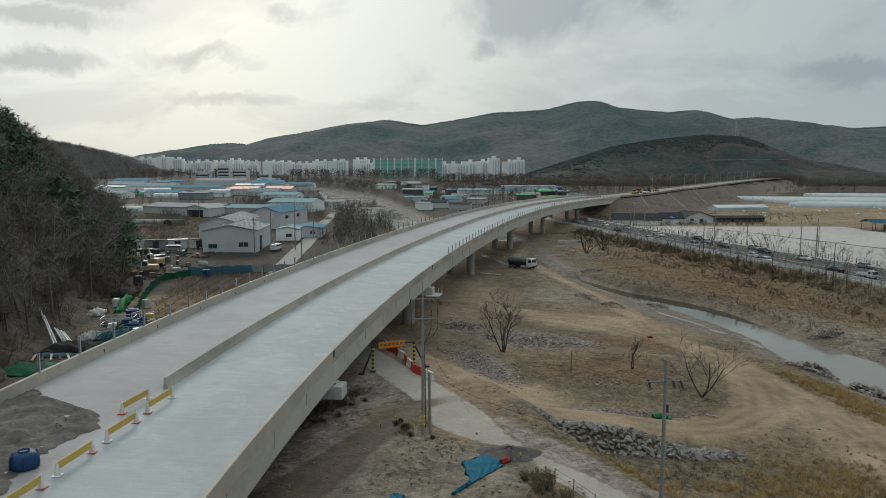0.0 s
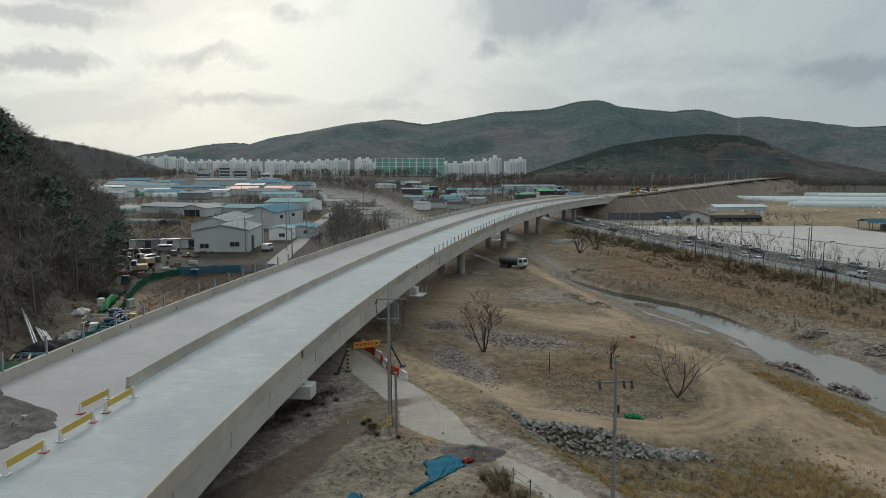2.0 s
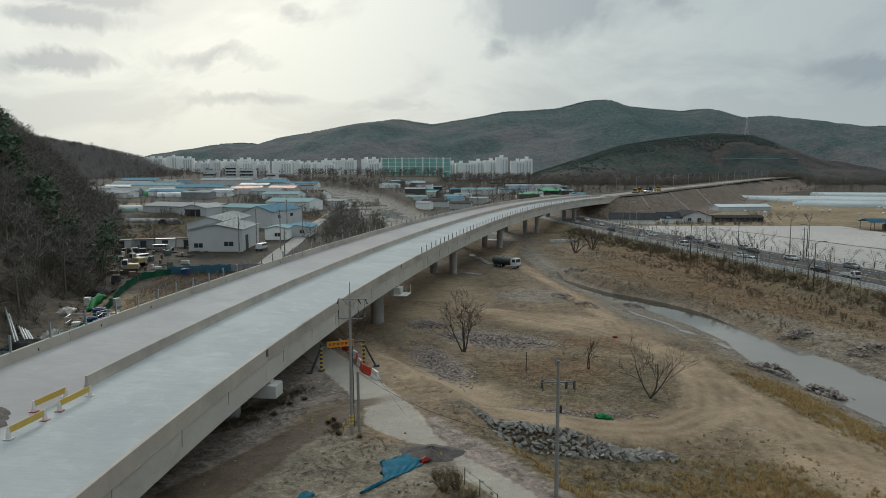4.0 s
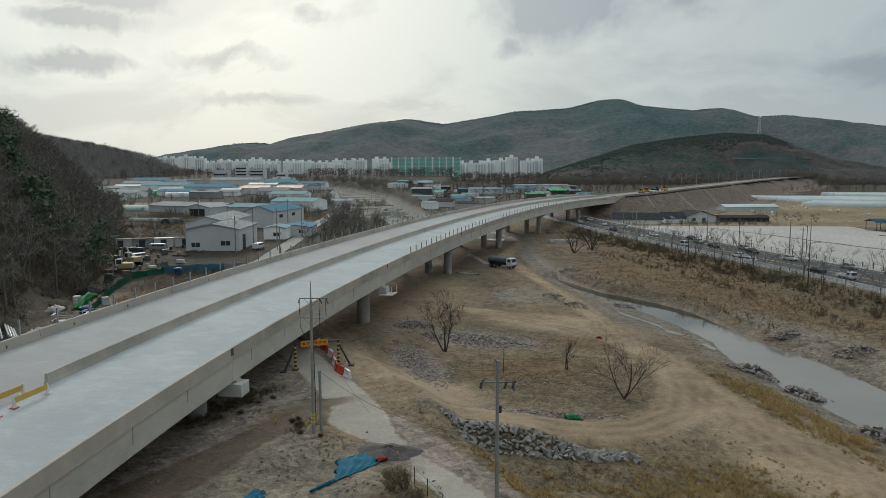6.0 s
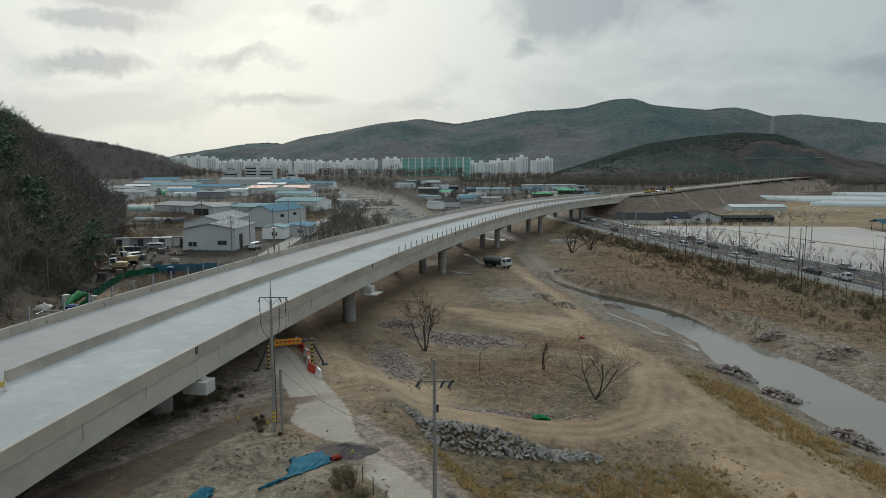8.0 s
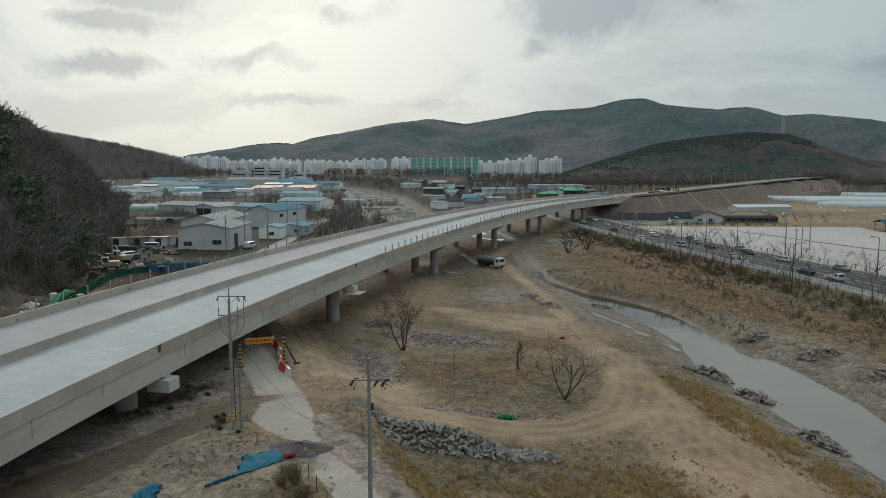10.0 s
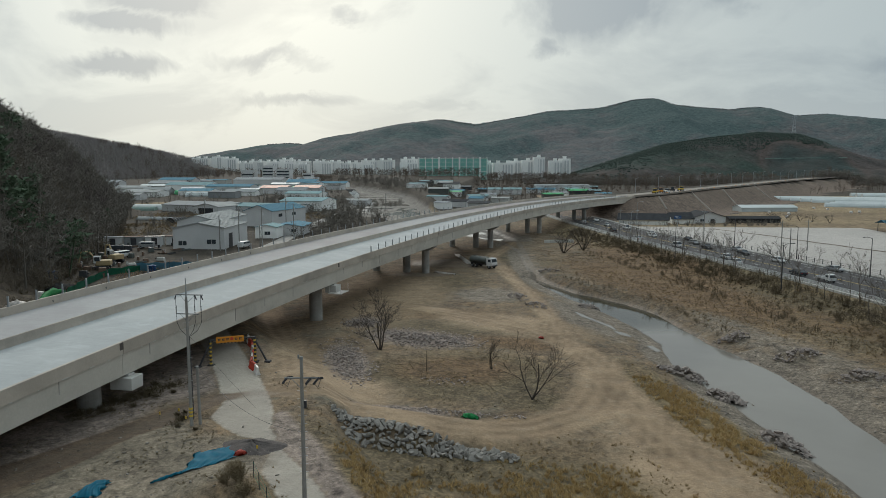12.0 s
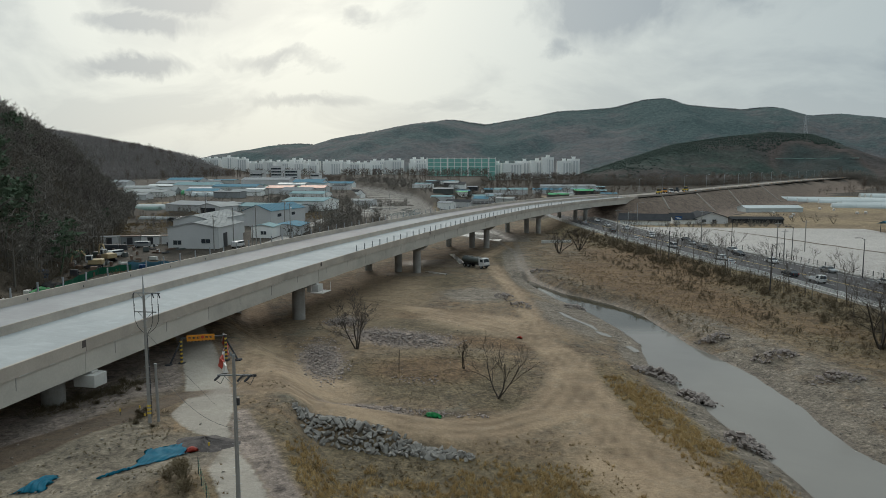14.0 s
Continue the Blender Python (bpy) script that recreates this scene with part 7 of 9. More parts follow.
def make_traffic():
    kinds = dict(w=make_car("car", "car_white", "white saloon car on the road"), d=make_car("car", "car_dark", "dark saloon car on the road"), s=make_car("car", "car_silver", "silver saloon car on the road"),
                 v=make_car("suv", "car_white", "white family van on the road"))
    pickup = make_pickup()
    used = set()
    path = along(ROAD_SOFT, 1.0)
    # distance up the valley, lane offset, kind; the near lanes run toward the eye
    cars = [(143, 1.9, "w"), (152, 4.8, "d"), (161, 8.0, "w"), (180, 8.0, "s"), (176, -5.0, "d"), (196, -8.5, "w"), (197, 4.8, "w"), (206, -5.0, "w"), (213, 4.8, "d"), (222, 8.0, "s"), (236, -5.0, "v"),
            (229, 1.8, "d"), (243, 4.8, "s"), (252, 8.0, "d"), (258, -8.3, "w"), (268, 1.8, "w"), (276, 4.8, "w"), (290, -5.0, "d"), (301, 4.8, "v"), (318, 1.8, "w"), (331, -5.0, "s"), (345, 4.8, "w"), (128, -8.3, "v")]
    for y, o, k in cars:
        p, d = min(path, key=lambda q: abs(q[0].y - y))
        pos = p + Vector((d.y, -d.x, 0)) * o
        ang = math.atan2(d.y, d.x) + (math.pi if o > 0 else 0)
        m = Matrix.Translation((pos.x, pos.y, 0.035)) @ Matrix.Rotation(ang, 4, "Z")
        if k in used:
            copy_thing(kinds[k], m)
        else:
            kinds[k].matrix_world = m
            used.add(k)
    p, d = min(path, key=lambda q: abs(q[0].y - 166))
    pos = p + Vector((d.y, -d.x, 0)) * -5.0
    pickup.matrix_world = Matrix.Translation((pos.x, pos.y, 0.035)) @ Matrix.Rotation(math.atan2(d.y, d.x) + math.pi, 4, "Z")


make_traffic()


# ---- the new road beyond the bridge ----
def make_highway():
    path = soft_line([(x, y) for x, y, _ in EMBANK])
    bm = bmesh.new()
    e = np.array(EMBANK)
    zf = lambda i: float(np.interp(path[i].y, e[:, 1], e[:, 2])) + 0.05  # noqa: E731
    strip(bm, path, -10.5, 10.5, 0, zf)
    tagged(part("highway", bm, "new_road"), "unpaved pale brown new road on its embankment", "road", kind="structure")
    wall = thing("highway_parapet", "pale concrete edge wall along the new road", "wall", kind="structure")
    for o in (10.6, -10.6):
        bm = bmesh.new()
        pts = offset_line(path, o)
        for i, (a, b) in enumerate(zip(pts, pts[1:])):
            d = b - a
            m = Matrix.Translation((*a.lerp(b, 0.5), (zf(i) + zf(i + 1)) / 2 + 0.35)) @ Matrix.Rotation(math.atan2(d.y, d.x), 4, "Z")
            box(bm, (0, 0, 0), (d.length, 0.3, 1.0), m)
        part("edge_wall", bm, "new_road", wall)
    # building machines on the new road
    for i, (x, y, mat) in enumerate(((113, 441, "yellow"), (118, 452, "orange"), (128, 466, "dark"), (136, 476, "yellow"), (121, 446, "car_white"))):
        z = float(np.interp(y, e[:, 1], e[:, 2])) + 0.06
        ob = thing("road_machine", "road building machine parked on the new road", "machine", Matrix.Translation((x, y, z)) @ Matrix.Rotation(0.9 + i, 4, "Z"), "road machines")
        bm = bmesh.new()
        box(bm, (0, 0, 1.1), (4.2, 1.9, 1.0), None, 0.1)
        part("body", bm, mat, ob)
        bm = bmesh.new()
        box(bm, (-0.6, 0, 2.2), (1.7, 1.7, 1.3), None, 0.08)
        part("cab", bm, "glass", ob)
        bm = bmesh.new()
        box(bm, (-0.6, 0, 2.9), (1.9, 1.8, 0.12), None, 0.03)
        part("roof", bm, mat, ob)
        for s in (-1, 1):
            for xx in (-1.4, 1.4):
                wheel(ob, xx, s * 0.95, 0.6, 0.5)


make_highway()


def make_new_road_edge():
    """Tall poles and water-filled barriers along the new road on its embankment."""
    e = np.array(EMBANK)
    path = soft_line([(x, y) for x, y, _ in EMBANK])
    first = None
    for k, (p, d) in enumerate(along(offset_line(path, 8.6), 11.0)):
        if not 420 < p.y < 900:
            continue
        z = float(np.interp(p.y, e[:, 1], e[:, 2])) + 0.05
        m = Matrix.Translation((p.x, p.y, z)) @ Matrix.Rotation(math.atan2(d.y, d.x), 4, "Z")
        ob = thing("road_barrier", ("white" if k % 2 else "orange") + " plastic barrier standing along the new road", "barrier", m, "barriers on the new road")
        bm = bmesh.new()
        prof = [(-0.3, 0), (0.3, 0), (0.14, 0.45), (0.1, 1.0), (-0.1, 1.0), (-0.14, 0.45)]
        lo, hi = [bm.verts.new((-1.2, y, q)) for y, q in prof], [bm.verts.new((1.2, y, q)) for y, q in prof]
        bm.faces.new(lo)
        bm.faces.new(hi[::-1])
        for i in range(6):
            bm.faces.new((lo[i], hi[i], hi[(i + 1) % 6], lo[(i + 1) % 6]))
        part("body", bm, "white_plastic" if k % 2 else "orange", ob)
    for k, (p, d) in enumerate(along(offset_line(path, -9.5), 38.0)):
        if not 420 < p.y < 1000:
            continue
        z = float(np.interp(p.y, e[:, 1], e[:, 2])) + 0.05
        ob = thing("lamp_column", "slim grey lamp column on the new road", "street lamp", Matrix.Translation((p.x, p.y, z)), "lamp columns")
        bm = bmesh.new()
        tube(bm, (0, 0, -0.3), (0, 0, 9.0), 0.14, 0.08, 8)
        part("pole", bm, "steel", ob)
        bm = bmesh.new()
        line(bm, [(0, 0, 8.8), (0.8, -0.4, 9.4), (2.0, -1.0, 9.5)], 0.07, 6)
        part("arm", bm, "steel", ob)


make_new_road_edge()


def make_chutes():
    """Pale drain chutes down the embankment's flank."""
    e = np.array(EMBANK)
    path = soft_line([(x, y) for x, y, _ in EMBANK])
    for y0, run in ((424, 16), (470, 26), (520, 30), (585, 30)):
        k = min(range(len(path)), key=lambda q: abs(path[q].y - y0))
        a, b = path[k - 1], path[k + 1]
        d = (b - a).normalized()
        side = Vector((d.y, -d.x))
        pts = []
        for t in np.linspace(0, 1, 6):
            p = path[k] + side * (12.5 + run * 0.7 * t) - d * (run * 0.8 * t)
            pts.append((p.x, p.y, height(p.x, p.y) + 0.15))
        bm = bmesh.new()
        line(bm, pts, 0.55, 6)
        tagged(part("drain_chute", bm, "new_road"), "pale concrete drain chute down the embankment", "drain", kind="structure")


make_chutes()

# ---- sheds, houses and glasshouses ----
def shed(label, x, y, w, d, eave, ridge, turn=0.0, wall="shed_grey", roof="roof_pale", ridge_along=True, doors=(), windows=(), name="shed", group="", z=None, overhang=0.35):
    """A gabled building; w runs along its own x, d along y, the ridge along y (or x). doors and windows: (side, place, width, height, sill)."""
    m = Matrix.Translation((x, y, (height(x, y) if z is None else z) - 0.05)) @ Matrix.Rotation(radians(turn), 4, "Z")
    ob = thing(name, label, "building", m, group)
    if not ridge_along:
        w, d, spin = d, w, Matrix.Rotation(math.pi / 2, 4, "Z")
    else:
        spin = Matrix()
    bm = bmesh.new()
    prof = [(-w / 2, -0.5), (w / 2, -0.5), (w / 2, eave), (0, ridge), (-w / 2, eave)]
    lo = [bm.verts.new(spin @ Vector((a, -d / 2, b))) for a, b in prof]
    hi = [bm.verts.new(spin @ Vector((a, d / 2, b))) for a, b in prof]
    bm.faces.new(lo)
    bm.faces.new(hi[::-1])
    for k in range(5):
        bm.faces.new((lo[k], hi[k], hi[(k + 1) % 5], lo[(k + 1) % 5]))
    body = part("wall", bm, wall, ob)
    for s in (-1, 1):
        bm = bmesh.new()
        o = overhang
        slope = (ridge - eave) / (w / 2)
        pts = [(0, ridge + 0.06), (s * (w / 2 + o), eave - slope * o + 0.06), (s * (w / 2 + o), eave - slope * o + 0.20), (0, ridge + 0.20)]
        lo = [bm.verts.new(spin @ Vector((a, -d / 2 - o, b))) for a, b in pts]
        hi = [bm.verts.new(spin @ Vector((a, d / 2 + o, b))) for a, b in pts]
        bm.faces.new(lo)
        bm.faces.new(hi[::-1])
        for k in range(4):
            bm.faces.new((lo[k], hi[k], hi[(k + 1) % 4], lo[(k + 1) % 4]))
        bmesh.ops.recalc_face_normals(bm, faces=bm.faces[:])
        r = part("roof", bm, roof, ob)
        if d * w > 250 and y < 330:
            # standing seams
            bm = bmesh.new()
            for t in np.arange(-d / 2, d / 2, 2.4):
                a, b = spin @ Vector((0, t, ridge + 0.22)), spin @ Vector((s * w / 2, t, eave + 0.22))
                tube(bm, a, b, 0.05, 0.05, 4, False)
            part("seam", bm, roof, r)
    for kind, rows in (("door", doors), ("window", windows)):
        for side, u, ww, hh, sill in rows:
            bm = bmesh.new()
            if side == "front":
                box(bm, (u, -d / 2 - 0.03, sill + hh / 2), (ww, 0.10, hh), spin)
            else:
                s = 1 if side == "right" else -1
                box(bm, (s * (w / 2 + 0.03), u, sill + hh / 2), (0.10, ww, hh), spin)
            p = part(kind, bm, "glass" if kind == "window" else "dark", body)
            if kind == "window":
                bm = bmesh.new()
                for k in (-1, 0, 1):
                    if side == "front":
                        box(bm, (u + k * ww / 2, -d / 2 - 0.09, sill + hh / 2), (0.08, 0.06, hh + 0.08), spin)
                part("window_frame", bm, "paint", p) if side == "front" else bm.free()
    return ob


def make_sheds():
    # the large grey works with its annexe
    shed("large grey sheet-clad works with a pale gable roof", -62.0, 200, 14.6, 22, 6.0, 7.4, 5, "shed_grey", "roof_pale", True,
         doors=(("right", -5.5, 3.2, 4.2, 0.0),), windows=(("front", 3.6, 2.6, 1.2, 1.6), ("front", -4.6, 2.4, 1.2, 1.2)))
    shed("grey sheet-clad annexe with a pale roof behind the works", -71.0, 222, 12.0, 32, 6.6, 8.2, 5, "shed_grey", "roof_pale")
    shed("works hall with a blue sheet roof beside the lane", -69.5, 278, 12, 30, 6.0, 8.2, -8, "shed_grey", "roof_blue", windows=(("right", -8, 3, 1.2, 3.5), ("right", 4, 3, 1.2, 3.5)))
    shed("low lean-to with a blue roof beside the works", -49.5, 238, 10, 16, 3.0, 3.8, 5, "shed_grey", "roof_blue", windows=(("front", 2.0, 1.6, 1.0, 1.2),))
    shed("small office with a teal roof beside the works", -53.0, 224, 7, 9, 3.6, 4.4, 5, "white_wall", "roof_teal", windows=(("front", 0.5, 1.8, 1.1, 1.2),))
    shed("long open-fronted shed with a pale roof", -134, 356, 46, 20, 3.4, 5.0, -22, "shed_grey", "roof_grey", False)
    # the wide dark slab paints the shade inside this shed's open side
    shed("long shed with a pale blue roof, its open side's shade a dark panel", -98, 346, 42, 17, 3.4, 4.8, -16, "shed_grey", "roof_teal", False, doors=(("right", 0, 30, 2.6, 0.2),))
    shed("shed with a gabled front and pale roof", -120, 338, 14, 22, 3.8, 5.4, -10, "shed_grey", "roof_pale", doors=(("front", 0, 8, 3.2, 0.0),))
    shed("shed with a pale teal roof at the yard's end", -84, 372, 24, 20, 5.0, 6.6, -8, "white_wall", "roof_teal", False)
    # farther rows
    for x, y, w, d, e, r, t, wm, rm in ((-162, 545, 26, 14, 6.0, 8.5, -4, "shed_grey", "roof_red"), (-136, 547, 25, 14, 6.0, 8.5, -4, "shed_grey", "roof_red"), (-205, 560, 46, 16, 6.5, 9.0, -4, "shed_grey", "roof_blue"),
                                        (-258, 600, 50, 18, 6.0, 9.0, -4, "white_wall", "roof_teal"), (-118, 480, 30, 16, 5.0, 7.0, -6, "white_wall", "roof_teal"), (-232, 700, 60, 20, 8, 11, 0, "shed_grey", "roof_grey")):
        if height(x, y) > 11:
            continue
        shed("low works building in the crowded industrial quarter", x, y, w * 0.85, d, e * 0.75, r * 0.75, t, wm, rm, False, group="far works")
    for x, y, w, d, e, r, t, wm, rm in ((-300, 640, 40, 18, 6.0, 9.0, 3, "white_wall", "roof_grey"), (-330, 720, 44, 18, 7, 10, 0, "shed_grey", "roof_blue"), (-175, 660, 34, 18, 7, 10, 0, "shed_grey", "roof_blue"),
                                        (-290, 560, 30, 14, 5, 7, 5, "white_wall", "roof_pale"), (-92, 520, 26, 12, 4.5, 6, -5, "shed_grey", "roof_pale"), (-380, 660, 46, 18, 6, 9, 5, "shed_grey", "roof_grey"),
                                        (-250, 500, 40, 16, 4.5, 6.5, -3, "white_wall", "roof_pale"), (-215, 520, 32, 14, 4.5, 6.5, -6, "white_wall", "roof_blue")):
        if height(x, y) > 11:
            continue
        shed("low works building in the crowded industrial quarter", x, y, w * 0.85, d, e * 0.75, r * 0.75, t, wm, rm, False, group="far works")
    shed("low grey warehouse beyond the bridge", 72, 690, 52, 20, 7.0, 8.0, 0, "shed_grey", "roof_grey", False, group="buildings beyond the bridge")
    shed("pale hall with a teal roof beyond the bridge", 18, 640, 30, 16, 4.5, 6.0, 5, "shed_grey", "roof_teal", False, group="buildings beyond the bridge")
    rng = random.Random(91)
    k = 0
    while k < 46:
        x, y = rng.uniform(-70, 105), rng.uniform(440, 760)
        if to_line(np.array([x]), np.array([y]), EMBANK)[0][0] < 34 or to_line(np.array([x]), np.array([y]), RIVER)[0][0] < 34 or to_line(np.array([x]), np.array([y]), ROAD)[0][0] < 18:
            continue
        k += 1
        low = rng.uniform(2.6, 4.6)
        shed("small low shop or works building beyond the bridge", x, y, rng.uniform(8, 20), rng.uniform(7, 12), low, low + rng.uniform(0.6, 1.6), rng.uniform(-18, 18), rng.choice(("shed_grey", "pale", "white_wall", "roof_dark", "tank")),
             rng.choice(("roof_grey", "roof_teal", "roof_grey", "roof_pale", "roof_dark", "roof_green", "roof_blue", "roof_dark")), False, group="buildings beyond the bridge")
    rng = random.Random(44)
    k = 0
    while k < 34:
        x, y = rng.uniform(-330, -85), rng.uniform(395, 800)
        if x > -70 - 0.13 * (y - 300) or x < -0.58 * y + 30 or height(x, y) > 11:
            continue
        k += 1
        w, d = rng.uniform(12, 30), rng.uniform(8, 13)
        shed("small low works building in the industrial quarter", x, y, w, d, rng.uniform(2.8, 4.2), rng.uniform(4.4, 5.6), rng.uniform(-15, 8), rng.choice(("shed_grey", "white_wall", "pale", "roof_grey")),
             rng.choice(("roof_pale", "roof_teal", "roof_grey", "roof_blue", "roof_grey", "film", "roof_pale", "roof_dark")), False, group="small works")
    # taller blocks before the apartments
    for x, y, w, h in ((-300, 915, 15, 19), (-276, 905, 18, 14), (-246, 912, 12, 18), (-330, 920, 18, 13)):
        ob = thing("office_block", "blue-grey office block with bands of dark windows", "building", Matrix.Translation((x, y, height(x, y))), "office blocks")
        bm = bmesh.new()
        box(bm, (0, 0, h / 2), (w, 14, h))
        part("wall", bm, "shed_grey", ob)
        for z in np.arange(3, h - 2, 4.0):
            bm = bmesh.new()
            box(bm, (0, -7.05, z), (w * 0.9, 0.15, 2.0))
            part("window_band", bm, "glass", ob)
    # green-domed and white tunnels of the market gardens
    def tunnel(x, y, L, r, turn, mat, label):
        ob = thing("polytunnel", label, "greenhouse", Matrix.Translation((x, y, height(x, y) - 0.1)) @ Matrix.Rotation(radians(turn), 4, "Z"), "polytunnels")
        bm = bmesh.new()
        prev = None
        for u in np.linspace(-L / 2, L / 2, 8):
            ring = [bm.verts.new((u, r * math.cos(a), r * 0.85 * math.sin(a))) for a in np.linspace(0, math.pi, 9)]
            if prev:
                for k in range(8):
                    bm.faces.new((prev[k], ring[k], ring[k + 1], prev[k + 1]))
            else:
                bm.faces.new(ring)
            prev = ring
        bm.faces.new(prev[::-1])
        part("cover", bm, mat, ob)
        for u in np.linspace(-L / 2, L / 2, 6):
            bm = bmesh.new()
            line(bm, [(u, r * 1.01 * math.cos(a), r * 0.86 * math.sin(a)) for a in np.linspace(0, math.pi, 9)], 0.06, 4)
            part("hoop", bm, "steel", ob)
    tunnel(-174, 366, 22, 3.6, 10, "film", "white plastic tunnel with a faded green flank")
    tunnel(-171, 358, 14, 2.6, 4, "pale_green", "low pale green tunnel cover beside the field")
    tunnel(-128, 291, 17, 2.0, -8, "roof_pale", "low dusty sheeted shelter among the scrub")
    tunnel(-113, 280, 7, 2.8, 70, "black_net", "black shade-cloth dome among the scrub")
    t1 = "long white plastic polytunnel in the fields"
    for k in range(5):
        tunnel(300 - k * 4, 560 + k * 9 - 40, 120, 3.6, -14, "film", t1)
    for k in range(3):
        tunnel(265 + k * 7, 500 + k * 9 - 22, 70, 3.4, -14, "film", t1)
    for k in range(3):
        tunnel(355, 600 + k * 10, 90, 3.6, -10, "film", t1)
    for x, y, L, mat in ((-225, 530, 26, "roof_green"), (-240, 575, 30, "film"), (-205, 505, 24, "film"), (-180, 600, 30, "roof_green"), (-265, 540, 26, "film")):
        tunnel(x, y, L, 4.0, 8, mat, "rounded tunnel cover among the works" if mat == "film" else "bright green rounded cover among the works")
    # houses beside the road
    for x, y, w, d, t in ((88, 338, 22, 9, -12), (106, 345, 10, 8, 10)):
        shed("low old house with a dark tiled roof", x, y, w, d, 2.6, 5.0, t, "white_wall", "roof_dark", False, name="house", windows=(("front", 0, 1.4, 1.0, 1.0),), overhang=0.8)
    shed("low old house with a grey tiled roof", 118, 350, 17, 12, 2.8, 5.4, 18, "shed_grey", "roof_dark", True, name="house", doors=(("front", 1.5, 2.0, 2.0, 0.0),), windows=(("front", -4, 2.0, 1.2, 0.9),), overhang=0.8)
    shed("white storage shed with a pale roof in the fields", 178, 442, 34, 12, 2.2, 3.6, 8, "film", "film", False)
    shed("long low shelter under black shade cloth", 142, 352, 24, 6, 2.0, 3.0, 2, "black_net", "black_net", False)
    # blue-roofed open pavilion
    pav = thing("field_shelter", "open field shelter with a blue sheet roof on dark posts", "shelter", Matrix.Translation((186, 302, height(186, 302))))
    for x in (-9, -3, 3, 9):
        for y in (-4, 4):
            bm = bmesh.new()
            tube(bm, (x, y, -0.3), (x, y, 3.6), 0.12, 0.12, 8)
            part("post", bm, "dark", pav)
    for s in (-1, 1):
        bm = bmesh.new()
        vs = [bm.verts.new(p) for p in ((-10, 0, 5.0), (10, 0, 5.0), (10, s * 5.2, 3.5), (-10, s * 5.2, 3.5))]
        bm.faces.new(vs)
        bmesh.ops.solidify(bm, geom=bm.faces[:], thickness=0.15)
        part("roof", bm, "roof_blue", pav)
    bm = bmesh.new()
    box(bm, (4, 1, 1.2), (8, 5, 2.4), None, 0.1)
    part("stored_goods", bm, "dark", pav)
    # wrapped bales on the far fields
    rng = random.Random(5)
    bale = None
    for k in range(26):
        x, y = rng.uniform(170, 330), rng.uniform(385, 470)
        m = Matrix.Translation((x, y, height(x, y) + 0.55)) @ Matrix.Rotation(rng.uniform(0, 3), 4, "Z")
        if bale is None:
            bm = bmesh.new()
            tube(bm, (-0.7, 0, 0), (0.7, 0, 0), 0.75, 0.75, 12)
            bmesh.ops.bevel(bm, geom=bm.edges[:], offset=0.08, segments=1, affect="EDGES")
            bale = tagged(part("hay_bale", bm, "white_plastic"), "white plastic wrapped hay bale on the stubble", "bale", "wrapped bales")
            bale.matrix_world = m
        else:
            copy_thing(bale, m)
    # blue road sign by the houses
    sign = thing("road_sign", "blue direction sign beside the road", "sign", Matrix.Translation((100, 322, -0.3)))
    bm = bmesh.new()
    tube(bm, (0, 0, 0), (0, 0, 4.6), 0.1, 0.1, 8)
    part("post", bm, "steel", sign)
    bm = bmesh.new()
    box(bm, (0, -0.1, 4.0), (3.2, 0.08, 1.6), None, 0.02)
    brd = part("board", bm, "blue_plastic", sign)
    bm = bmesh.new()
    box(bm, (-0.5, -0.15, 4.3), (1.6, 0.02, 0.22))
    part("lettering", bm, "paint", brd)
    bm = bmesh.new()
    box(bm, (0.2, -0.15, 3.8), (2.0, 0.02, 0.22))
    part("lettering", bm, "paint", brd)


make_sheds()


def make_pylon(x, y, h, label):
    z = -3.0
    z += 84 if y > 1000 else height(x, y) + 3
    ob = thing("pylon", label, "pylon", Matrix.Translation((x, y, z)))
    b = h * 0.09
    for sx in (-1, 1):
        for sy in (-1, 1):
            bm = bmesh.new()
            tube(bm, (sx * b, sy * b, -6), (sx * b * 0.16, sy * b * 0.16, h), 0.35, 0.2, 5)
            part("leg", bm, "steel", ob)
    for k in range(6):
        t0, t1 = k / 6, (k + 1) / 6
        b0, b1 = b * (1 - 0.84 * t0), b * (1 - 0.84 * t1)
        bm = bmesh.new()
        for sx, sy, ex, ey in ((-1, -1, 1, -1), (1, -1, 1, 1), (1, 1, -1, 1), (-1, 1, -1, -1)):
            tube(bm, (sx * b0, sy * b0, h * t0), (ex * b1, ey * b1, h * t1), 0.16, 0.16, 4)
            tube(bm, (ex * b0, ey * b0, h * t0), (sx * b1, sy * b1, h * t1), 0.16, 0.16, 4)
        part("lattice", bm, "steel", ob)
    for z in (0.72, 0.84, 0.95):
        bm = bmesh.new()
        tube(bm, (-h * 0.12, 0, h * z), (h * 0.12, 0, h * z), 0.22, 0.22, 5)
        part("cross_arm", bm, "steel", ob)


make_pylon(500, 1265, 34, "slim steel lattice pylon on the hill's shoulder")


